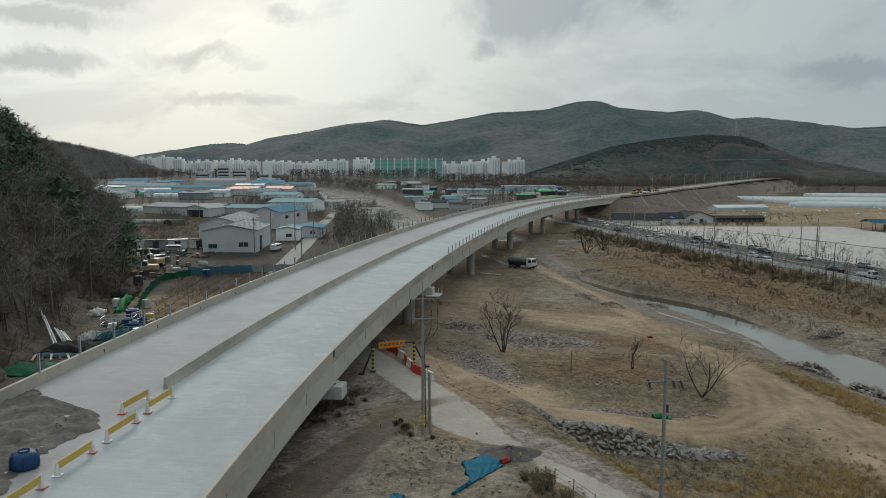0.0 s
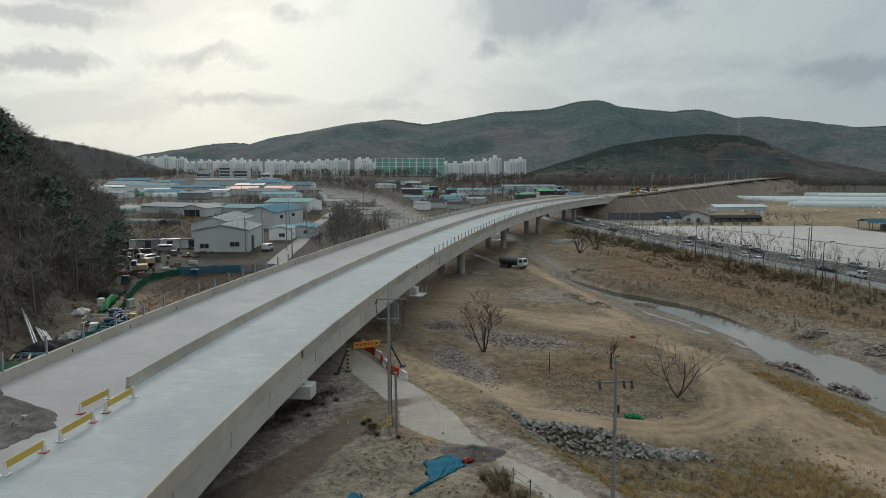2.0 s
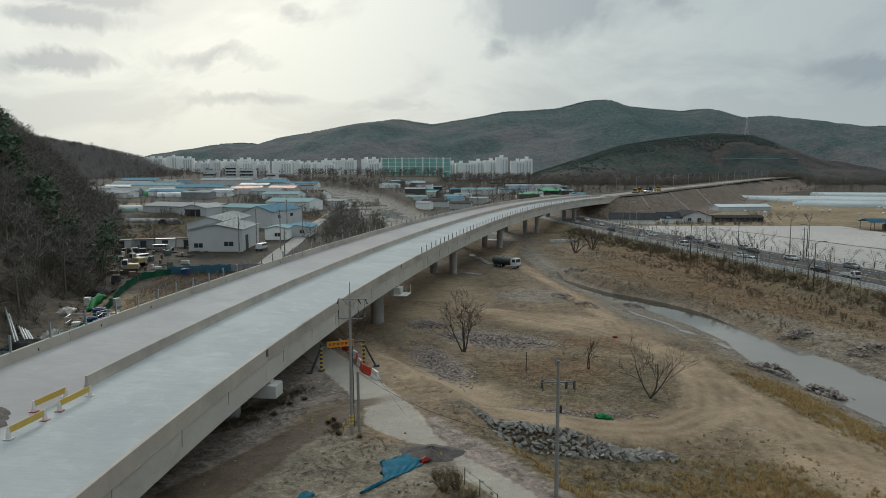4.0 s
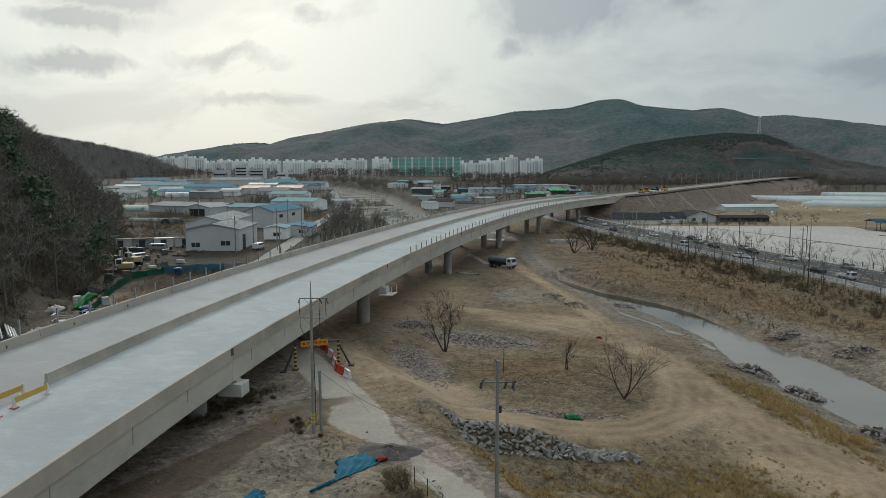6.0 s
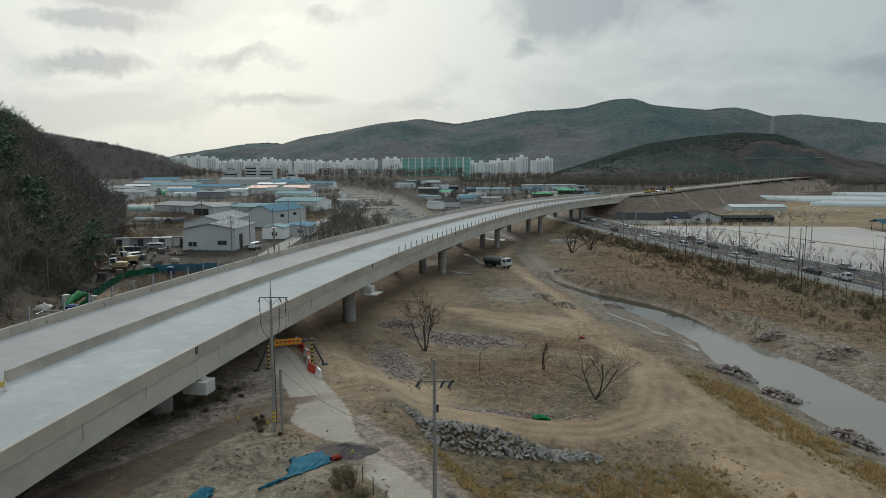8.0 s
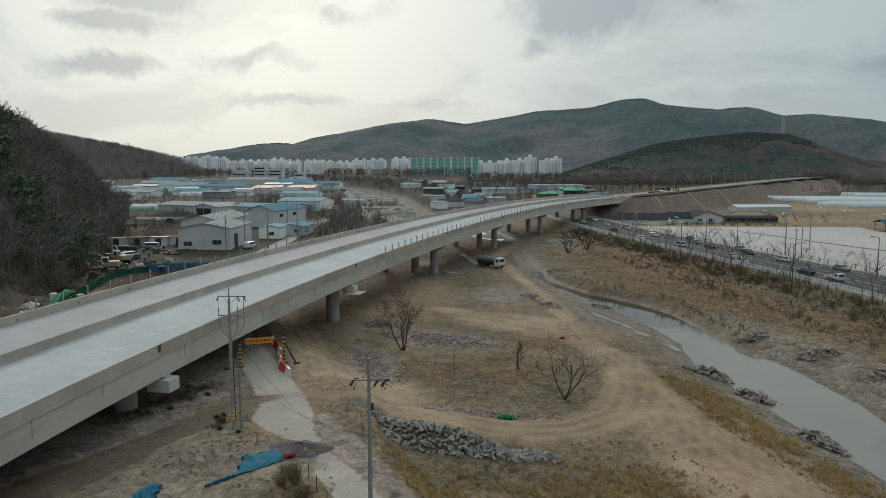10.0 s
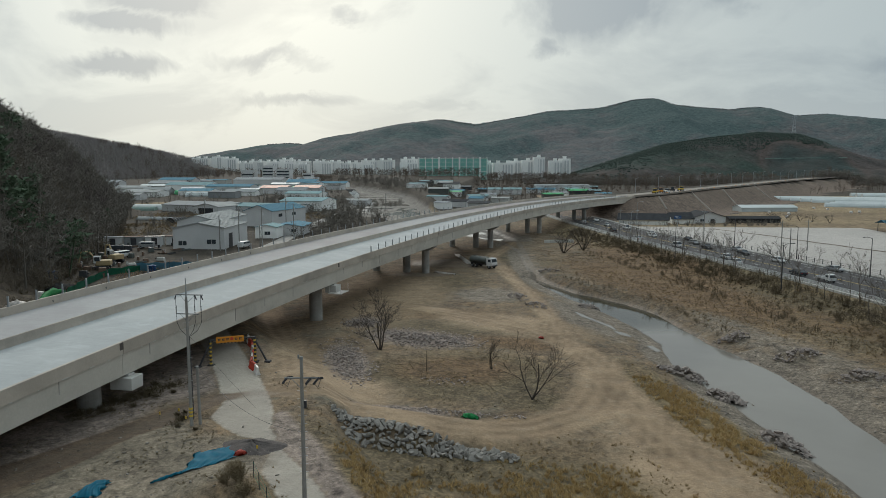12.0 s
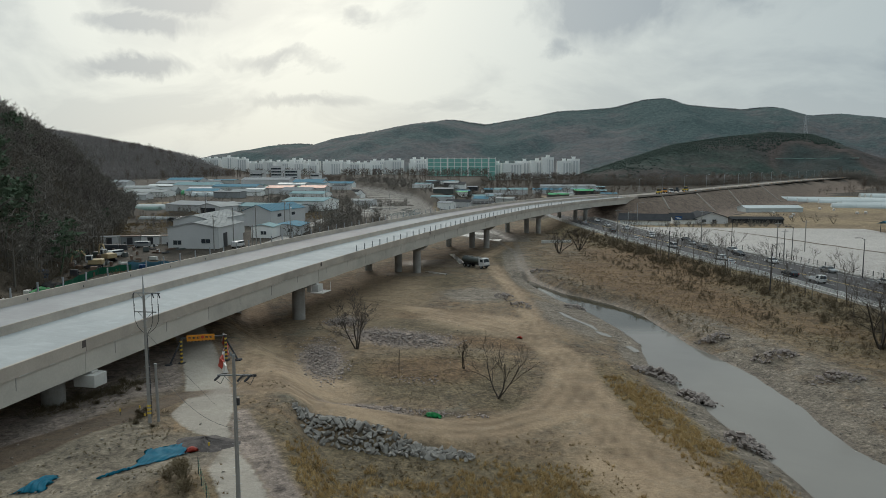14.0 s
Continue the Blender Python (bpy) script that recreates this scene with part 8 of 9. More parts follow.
# ---- scrap yard, orchard and clutter on the near bank ----
def make_excavator(x, y, turn):
    ob = thing("excavator", "yellow-white tracked excavator parked in the yard", "excavator", Matrix.Translation((x, y, height(x, y))) @ Matrix.Rotation(radians(turn), 4, "Z"))
    for s in (-1, 1):
        bm = bmesh.new()
        prof = [(-1.9, 0.45), (-1.6, 0.05), (1.6, 0.05), (1.9, 0.45), (1.6, 0.85), (-1.6, 0.85)]
        lo = [bm.verts.new((a, s * 1.1 - 0.28, b)) for a, b in prof]
        hi = [bm.verts.new((a, s * 1.1 + 0.28, b)) for a, b in prof]
        bm.faces.new(lo)
        bm.faces.new(hi[::-1])
        for k in range(6):
            bm.faces.new((lo[k], hi[k], hi[(k + 1) % 6], lo[(k + 1) % 6]))
        part("track", bm, "dark", ob)
    bm = bmesh.new()
    box(bm, (-0.5, 0, 1.55), (3.2, 2.5, 1.2), None, 0.15)
    house = part("engine_house", bm, "machine", ob)
    bm = bmesh.new()
    box(bm, (0.75, 0.72, 2.35), (1.5, 1.05, 1.7), None, 0.1)
    cab = part("cab", bm, "car_white", ob)
    bm = bmesh.new()
    box(bm, (0.78, 0.72, 2.5), (1.56, 0.85, 0.95))
    box(bm, (0.7, 0.72, 2.5), (1.1, 1.11, 0.95))
    part("cab_window", bm, "glass", cab)
    bm = bmesh.new()
    line(bm, [(0.9, -0.1, 1.8), (2.6, -0.1, 4.2), (4.2, -0.1, 4.0)], 0.22, 6)
    part("boom", bm, "machine", ob)
    bm = bmesh.new()
    line(bm, [(4.2, -0.1, 4.1), (4.9, -0.1, 1.6)], 0.18, 6)
    part("arm", bm, "machine", ob)
    bm = bmesh.new()
    box(bm, (4.75, -0.1, 1.0), (0.9, 1.1, 0.9), None, 0.15)
    part("bucket", bm, "rust_steel", ob)


make_excavator(-67.5, 152.5, 200)
make_excavator(-70.5, 163, 150)


def make_yard():
    rng = random.Random(31)
    # rows of low sheds and containers at the back of the yard
    for k in range(7):
        x, y = -96 + k * 5.6, 194 + k * 1.6
        ob = thing("container", "weathered storage container at the yard's edge", "container", Matrix.Translation((x, y, height(x, y))) @ Matrix.Rotation(0.27, 4, "Z"), "yard containers")
        bm = bmesh.new()
        box(bm, (0, 0, 1.25), (5.2, 2.4, 2.5), None, 0.04)
        part("body", bm, rng.choice(("shed_grey", "roof_grey", "tank", "pale")), ob)
        bm = bmesh.new()
        box(bm, (0, -1.22, 1.2), (1.6, 0.05, 2.0))
        part("door", bm, "dark", ob)
        bm = bmesh.new()
        box(bm, (0, 0, 2.58), (5.5, 2.8, 0.12))
        part("roof", bm, rng.choice(("tank", "roof_grey", "rust_steel")), ob)
    # heaps of machinery parts, drums and pallets
    mats = ("rust_steel", "dark", "tank", "shed_grey", "rust_steel", "dark", "pale", "rust_steel", "tank", "rust_steel", "dark")
    for k in range(90):
        x, y = rng.uniform(-95, -60), rng.uniform(140, 196)
        if x < -88 + (y - 150) * -0.25:
            continue
        z = height(x, y)
        kind = rng.random()
        m = Matrix.Translation((x, y, z)) @ Matrix.Rotation(rng.uniform(0, 3.1), 4, "Z")
        mat = rng.choice(mats)
        bm = bmesh.new()
        if kind < 0.3:
            ob = thing("oil_drum", "upright steel drum in the scrap yard", "drum", m, "yard drums")
            tube(bm, (0, 0, 0), (0, 0, 0.95), 0.32, 0.32, 12)
            part("shell", bm, mat, ob)
            bm = bmesh.new()
            tube(bm, (0, 0, 0.92), (0, 0, 0.98), 0.34, 0.34, 12)
            part("rim", bm, "dark", ob)
        elif kind < 0.65:
            ob = thing("machine_part", "rusty machine part lying in the scrap yard", "scrap", m, "scrap machinery")
            a, b, c = rng.uniform(0.8, 2.6), rng.uniform(0.6, 1.4), rng.uniform(0.5, 1.5)
            box(bm, (0, 0, c / 2), (a, b, c), None, 0.08, 0.85)
            part("housing", bm, mat, ob)
            bm = bmesh.new()
            tube(bm, (a / 2, 0, c * 0.6), (a / 2 + 0.7, 0, c * 0.5), 0.15, 0.12, 8)
            part("shaft", bm, "dark", ob)
        else:
            ob = thing("scrap_bundle", "bundle of pipes and bars in the scrap yard", "scrap", m, "scrap bundles")
            for i in range(6):
                tube(bm, (-1.3, i * 0.16 - 0.4, 0.1 + (i % 2) * 0.14), (1.5, i * 0.15 - 0.35, 0.12 + (i % 3) * 0.12), 0.07, 0.07, 6)
            part("bars", bm, mat, ob)
    # vans and small lorries
    for x, y, t, mat in ((-81, 181, 0.4, "car_dark"), (-73, 170, 1.2, "car_white"), (-49.5, 193, 1.4, "car_white"), (-84, 172, 0.2, "car_dark"), (-77, 190, 0.1, "car_silver")):
        ob = thing("parked_van", "van parked in the yard beside the works", "van", Matrix.Translation((x, y, height(x, y))) @ Matrix.Rotation(t, 4, "Z"), "parked vans")
        bm = bmesh.new()
        box(bm, (0, 0, 1.15), (4.4, 1.75, 1.5), None, 0.15, 0.94)
        part("body", bm, mat, ob)
        bm = bmesh.new()
        box(bm, (0.3, 0, 1.55), (3.4, 1.72, 0.5), None, 0.05)
        part("windows", bm, "glass", ob)
        for s in (-1, 1):
            for xx in (-1.4, 1.4):
                wheel(ob, xx, s * 0.8, 0.34, 0.22)
    # fences: green netting round the plot, blue and grey panels before the works
    def screen(label, pts, h, mat, name="screen_fence"):
        ob = thing(name, label, "fence")
        for (ax, ay), (bx, by) in zip(pts, pts[1:]):
            za, zb = height(ax, ay), height(bx, by)
            bm = bmesh.new()
            n = 8
            up = []
            for k in range(n + 1):
                t = k / n
                x, y, z = ax + (bx - ax) * t, ay + (by - ay) * t, za + (zb - za) * t
                off = 0.12 * math.sin(k * 2.3 + ax)
                up.append((bm.verts.new((x, y, z - 0.2)), bm.verts.new((x + off, y + off, z + h * (0.92 + 0.08 * math.sin(k * 1.7))))))
            for p, q in zip(up, up[1:]):
                bm.faces.new((p[0], q[0], q[1], p[1]))
            bmesh.ops.solidify(bm, geom=bm.faces[:], thickness=0.04)
            part("panel", bm, mat, ob)
            bm = bmesh.new()
            tube(bm, (ax, ay, za - 0.3), (ax, ay, za + h + 0.2), 0.05, 0.05, 6)
            part("post", bm, "dark", ob)
    screen("sagging green netting fence round the vine plot", [(-41, 78), (-45, 88), (-48, 97), (-51, 110), (-55, 121), (-59, 134), (-61, 144), (-57, 152)], 1.5, "green_net")
    screen("grey panel fence in front of the works", [(-57, 152), (-50, 154), (-43, 156.5), (-36, 158)], 1.7, "roof_grey")
    screen("blue sheet along the fence top in front of the works", [(-58, 151), (-51, 152.5), (-45, 154.5)], 2.0, "roof_blue")
    # piled frames, pipes and shade cloth at the bank's foot
    for k in range(6):
        ob = thing("steel_pipe", "long pale pipe lying up the slope at the hill's foot", "pipe", None, "leaning pipes")
        bm = bmesh.new()
        u = (0, 0.5, 1.9, 2.3, 2.8, 3.2)[k]
        a, b = Vector((-54.3 + u * 0.75, 92.6 + 0.1 * k, 1.6)), Vector((-60.4 + u * 1.35, 99.9 - 0.55 * u, 0))
        b.z = height(b.x, b.y) + 1.3 - 0.15 * k
        tube(bm, a, b, 0.13, 0.13, 8)
        part("tube", bm, "rail_white" if k % 3 else "steel", ob)
    cloth("shade_cloth", "black shade cloth spread over a heap", "cloth", ((-54.5, 88.6), (-46.5, 88.6), (-47.5, 94.0), (-55.0, 93.4)), "black_net", 0.9, 11, 0.25, 18)
    cloth("shade_cloth", "black shade cloth heaped behind the netting", "cloth", ((-62.8, 125.6), (-58.7, 125.6), (-60.1, 131.9), (-65.0, 131.7)), "black_net", 0.9, 21, 0.25, 14)
    cloth("net_cover", "dark green netting laid over the planting beds", "netting", ((-54.0, 78.5), (-45.5, 78.5), (-46.5, 84.6), (-54.5, 84.6)), "green_net", 0.6, 12, 0.2, 16)
    cloth("net_cover", "blue-green netting over low crop frames", "netting", ((-50.5, 94.4), (-46.0, 95.2), (-45.6, 100.6), (-50.0, 99.6)), "teal_net", 0.9, 13, 0.35, 18)
    cloth("blue_cover", "faded blue sheet stretched over low frames", "sheet", ((-54.0, 86.9), (-47.6, 86.9), (-48.2, 88.7), (-54.6, 88.7)), "roof_blue", 0.3, 14, 0.12, 16)
    cloth("white_rag", "pale crumpled sheeting thrown on the slope", "sheet", ((-59.6, 110.4), (-57.0, 110.4), (-57.2, 114.0), (-60.0, 113.6)), "white_plastic", 0.9, 15, 0.3, 12)
    cloth("white_rag", "grey crumpled sheeting beside the crop frames", "sheet", ((-52.6, 94.4), (-50.2, 95.0), (-50.6, 99.4), (-52.8, 98.4)), "pale", 0.8, 16, 0.4, 12)
    cloth("green_cloth", "bright green netting hung at the plot's corner", "netting", ((-56.0, 113.0), (-54.8, 113.2), (-58.6, 126.0), (-59.6, 125.6)), "bright_green", 1.4, 17, 0.25, 14)

    def crate_frame(x, y, turn, mat, size):
        m = Matrix.Translation((x, y, height(x, y))) @ Matrix.Rotation(turn, 4, "Z")
        ob = thing("pipe_frame", "light tubular frame standing among the planting beds", "frame", m, "tubular frames")
        w, d, h = size
        for sx in (-1, 1):
            for sy in (-1, 1):
                bm = bmesh.new()
                tube(bm, (sx * w / 2, sy * d / 2, 0), (sx * w / 2, sy * d / 2, h), 0.06, 0.06, 6)
                part("leg", bm, mat, ob)
        for z in (h * 0.5, h):
            for a, b in (((-1, -1), (1, -1)), ((1, -1), (1, 1)), ((1, 1), (-1, 1)), ((-1, 1), (-1, -1))):
                bm = bmesh.new()
                tube(bm, (a[0] * w / 2, a[1] * d / 2, z), (b[0] * w / 2, b[1] * d / 2, z), 0.05, 0.05, 6)
                part("rail", bm, mat, ob)
    crate_frame(-50.6, 103.5, 0.2, "steel", (4.6, 2.6, 1.7))
    crate_frame(-47.2, 104.2, -0.3, "rail_white", (2.4, 2.0, 2.2))
    crate_frame(-48.8, 97.8, 0.5, "roof_teal", (4.2, 2.2, 1.1))
    crate_frame(-46.8, 99.6, 0.1, "roof_teal", (3.0, 2.0, 1.3))
    for k in range(7):
        x, y = -54.0 + k * 1.05, 85.6 + 0.1 * k
        ob = thing("timber_batten", "weathered timber batten in a low stack", "timber", None, "stacked battens")
        bm = bmesh.new()
        box(bm, (0, 0, 0), (0.24, 3.0, 0.12), Matrix.Translation((x, y, height(x, y) + 0.4)) @ Matrix.Rotation(0.35 + 0.05 * k, 4, "Z"))
        part("batten", bm, "machine" if k % 2 else "bark", ob)
    for x, y, s in ((-49.2, 103.2, 1.0), (-50.4, 107.6, 1.25), (-53.6, 149.5, 1.0), (-70.1, 138.9, 1.1), (-48.0, 106, 0.8), (-72.0, 140.5, 1.0), (-47.6, 102.0, 0.9)):
        ob = thing("water_drum", "dark blue plastic water drum", "drum", Matrix.Translation((x, y, height(x, y))), "blue drums")
        bm = bmesh.new()
        tube(bm, (0, 0, 0), (0, 0, 1.5 * s), 0.75 * s, 0.8 * s, 18)
        tube(bm, (0, 0, 1.5 * s), (0, 0, 1.62 * s), 0.6 * s, 0.45 * s, 18)
        part("shell", bm, "blue_plastic", ob)
        bm = bmesh.new()
        tube(bm, (0, 0, 0.95 * s), (0, 0, 1.05 * s), 0.83 * s, 0.83 * s, 18)
        part("hoop", bm, "blue_plastic", ob)
    for x, y, mat in ((-50, 100, "white_plastic"), (-47, 106.5, "sand_yellow"), (-52.5, 117.5, "pale"), (-58, 118, "white_plastic"), (-45, 97, "white_plastic"), (-44, 93.5, "pale")):
        ob = thing("stacked_crates", "stack of crates among the planting beds", "crates", Matrix.Translation((x, y, height(x, y))) @ Matrix.Rotation(x, 4, "Z"), "stacked crates")
        for k in range(3):
            bm = bmesh.new()
            box(bm, (0.05 * k, 0, 0.3 + 0.5 * k), (1.3 - 0.1 * k, 0.9, 0.44), None, 0.03)
            part("crate", bm, mat, ob)
    # yard poles
    for x, y, h in ((-53.5, 186, 10), (-50.8, 193, 11.5), (-44.2, 193.5, 11.5), (-39, 178, 8), (-60, 262, 11), (-46, 228, 11), (-110, 300, 10), (-84, 400, 11), (-60, 470, 11), (-130, 430, 11)):
        ob = thing("yard_pole", "grey utility pole among the works", "utility pole", Matrix.Translation((x, y, height(x, y))), "yard poles")
        bm = bmesh.new()
        tube(bm, (0, 0, -0.3), (0, 0, h), 0.17, 0.11, 10)
        part("shaft", bm, "pole", ob)
        bm = bmesh.new()
        box(bm, (0, 0.12, h - 0.5), (1.9, 0.09, 0.09))
        part("crossarm", bm, "steel", ob)
        bm = bmesh.new()
        tube(bm, (0.35, 0, h - 2.2), (0.35, 0, h - 1.4), 0.2, 0.2, 10)
        part("transformer", bm, "shed_grey", ob)


make_yard()


def make_lane():
    """Concrete lane beside the works."""
    bm = bmesh.new()
    path = soft_line([(-37, 135), (-41.5, 175), (-45, 215), (-52, 265), (-58, 330), (-68, 420), (-85, 560)])
    rows = []
    for i, p in enumerate(path):
        a, b = path[max(i - 1, 0)], path[min(i + 1, len(path) - 1)]
        d = (b - a).normalized()
        r = Vector((d.y, -d.x))
        z = float(land(np.array([p.x]), np.array([p.y]))[0]) + 0.12
        rows.append([bm.verts.new((p.x + r.x * o, p.y + r.y * o, z + dz)) for o, dz in ((-2.3, -0.6), (-2.2, 0), (2.2, 0), (2.3, -0.6))])
    for a, b in zip(rows, rows[1:]):
        for k in range(3):
            bm.faces.new((a[k], a[k + 1], b[k + 1], b[k]))
    tagged(part("lane", bm, "pole"), "narrow grey concrete lane between the works and the river", "road", kind="structure")


make_lane()

# ---- plants by the thousand ----
def template(make):
    bm = bmesh.new()
    make(bm)
    bmesh.ops.triangulate(bm, faces=bm.faces[:])
    bm.verts.index_update()
    v = np.array([p.co for p in bm.verts])
    f = np.array([[q.index for q in t.verts] for t in bm.faces])
    bm.free()
    return v, f


def scatter(name, label, category, temps, pos, scale, material, seed, tilt=0.08):
    """Many plants from a few templates, in one mesh."""
    rng = np.random.default_rng(seed)
    pos = np.asarray(pos, float)
    V, F, at = [], [], 0
    pick = rng.integers(0, len(temps), len(pos))
    for k, (v, f) in enumerate(temps):
        idx = np.nonzero(pick == k)[0]
        if not len(idx):
            continue
        a = rng.uniform(0, 2 * math.pi, len(idx))
        s = np.asarray(scale)[idx] * rng.uniform(0.9, 1.1, len(idx))
        sh = rng.normal(0, tilt, (len(idx), 2))
        c, n = np.cos(a)[:, None], np.sin(a)[:, None]
        x = (v[None, :, 0] * c - v[None, :, 1] * n + sh[:, :1] * v[None, :, 2]) * s[:, None]
        y = (v[None, :, 0] * n + v[None, :, 1] * c + sh[:, 1:] * v[None, :, 2]) * s[:, None]
        z = v[None, :, 2] * s[:, None]
        V.append((np.stack([x, y, z], -1) + pos[idx][:, None]).reshape(-1, 3))
        F.append((f[None] + (np.arange(len(idx)) * len(v))[:, None, None]).reshape(-1, 3) + at)
        at += len(idx) * len(v)
    V, F = np.concatenate(V).astype(np.float32), np.concatenate(F).astype(np.int32)
    me = bpy.data.meshes.new(name)
    me.vertices.add(len(V))
    me.vertices.foreach_set("co", V.ravel())
    me.loops.add(F.size)
    me.loops.foreach_set("vertex_index", F.ravel())
    me.polygons.add(len(F))
    me.polygons.foreach_set("loop_start", np.arange(len(F), dtype=np.int32) * 3)
    me.polygons.foreach_set("loop_total", np.full(len(F), 3, np.int32))
    me.materials.append(M[material])
    me.update(calc_edges=True)
    return tagged(new(name, me), label, category, kind="stuff")


def sliver(bm, a, b, w, rng):
    a, b = Vector(a), Vector(b)
    side = (b - a).cross(Vector((rng.gauss(0, 1), rng.gauss(0, 1), rng.gauss(0, 1)))).normalized() * w
    bm.faces.new((bm.verts.new(a - side), bm.verts.new(a + side), bm.verts.new(b)))


def wood_tree(seed, h=1.0, limbs=11, twigs=13):
    rng = random.Random(seed)

    def make(bm):
        top = Vector((rng.gauss(0, 0.04), rng.gauss(0, 0.04), 0.92))
        tube(bm, (0, 0, -0.05), top * 0.55, 0.020, 0.013, 4, False)
        tube(bm, top * 0.55, top, 0.013, 0.004, 3, False)
        for k in range(limbs):
            t = rng.uniform(0.3, 0.95)
            a = rng.uniform(0, 6.283)
            r = (0.34 - 0.22 * abs(t - 0.5)) * rng.uniform(0.6, 1.1)
            base = top * t
            tip = base + Vector((math.cos(a) * r, math.sin(a) * r, rng.uniform(0.08, 0.26)))
            tube(bm, base, tip, 0.008, 0.003, 3, False)
            for _ in range(twigs):
                p = base.lerp(tip, rng.uniform(0.3, 1.0))
                q = p + Vector((rng.gauss(0, 0.075), rng.gauss(0, 0.075), rng.uniform(-0.01, 0.13)))
                sliver(bm, p, q, rng.uniform(0.004, 0.008), rng)
    return template(make)


def pine_tree(seed):
    rng = random.Random(seed)

    def make(bm):
        tube(bm, (0, 0, -0.05), (0.02, 0, 0.95), 0.02, 0.006, 4, False)
        for k in range(26):
            t = rng.uniform(0.32, 1.0)
            a = rng.uniform(0, 6.283)
            r = 0.30 * (1.08 - t) ** 0.7 * rng.uniform(0.5, 1.1)
            c = Vector((math.cos(a) * r, math.sin(a) * r, t))
            for _ in range(12):
                p = c + Vector((rng.gauss(0, 0.055), rng.gauss(0, 0.055), rng.gauss(0, 0.025)))
                q = p + Vector((rng.gauss(0, 0.05), rng.gauss(0, 0.05), rng.uniform(0.0, 0.06)))
                sliver(bm, p, q, rng.uniform(0.020, 0.038), rng)
    return template(make)


def shrub(seed, n=70):
    rng = random.Random(seed)

    def make(bm):
        for _ in range(n):
            a, e = rng.uniform(0, 6.283), rng.uniform(0.2, 1.4)
            d = Vector((math.cos(a) * math.cos(e), math.sin(a) * math.cos(e), math.sin(e)))
            p = d * rng.uniform(0.0, 0.55)
            sliver(bm, p, p + (d + Vector((rng.gauss(0, 0.3), rng.gauss(0, 0.3), rng.gauss(0, 0.2)))) * rng.uniform(0.25, 0.5), rng.uniform(0.012, 0.03), rng)
    return template(make)


def thicket(seed, stems=9, twigs=15):
    """A bush of many stems that fork low, rounded and gappy."""
    rng = random.Random(seed)

    def make(bm):
        for k in range(stems):
            a, r = rng.uniform(0, 6.283), rng.uniform(0.12, 0.52)
            top = Vector((math.cos(a) * r, math.sin(a) * r, rng.uniform(0.5, 1.0) * (1.15 - 0.7 * r)))
            base = Vector((math.cos(a) * 0.12, math.sin(a) * 0.12, -0.03))
            tube(bm, base, top, 0.010, 0.004, 3, False)
            for _ in range(twigs):
                p = base.lerp(top, rng.uniform(0.2, 1.0))
                q = p + Vector((rng.gauss(0, 0.10), rng.gauss(0, 0.10), rng.uniform(-0.02, 0.16)))
                sliver(bm, p, q, rng.uniform(0.006, 0.012), rng)
    return template(make)


def tuft(seed, n=14):
    rng = random.Random(seed)

    def make(bm):
        for _ in range(n):
            a, r = rng.uniform(0, 6.283), rng.uniform(0, 0.45)
            p = Vector((math.cos(a) * r, math.sin(a) * r, -0.05))
            q = p + Vector((rng.gauss(0, 0.28), rng.gauss(0, 0.28), rng.uniform(0.5, 1.0)))
            sliver(bm, p, q, rng.uniform(0.03, 0.06), rng)
    return template(make)


def on_ground(x, y, sink=0.0):
    return np.stack([x, y, land(x, y) - sink], -1)


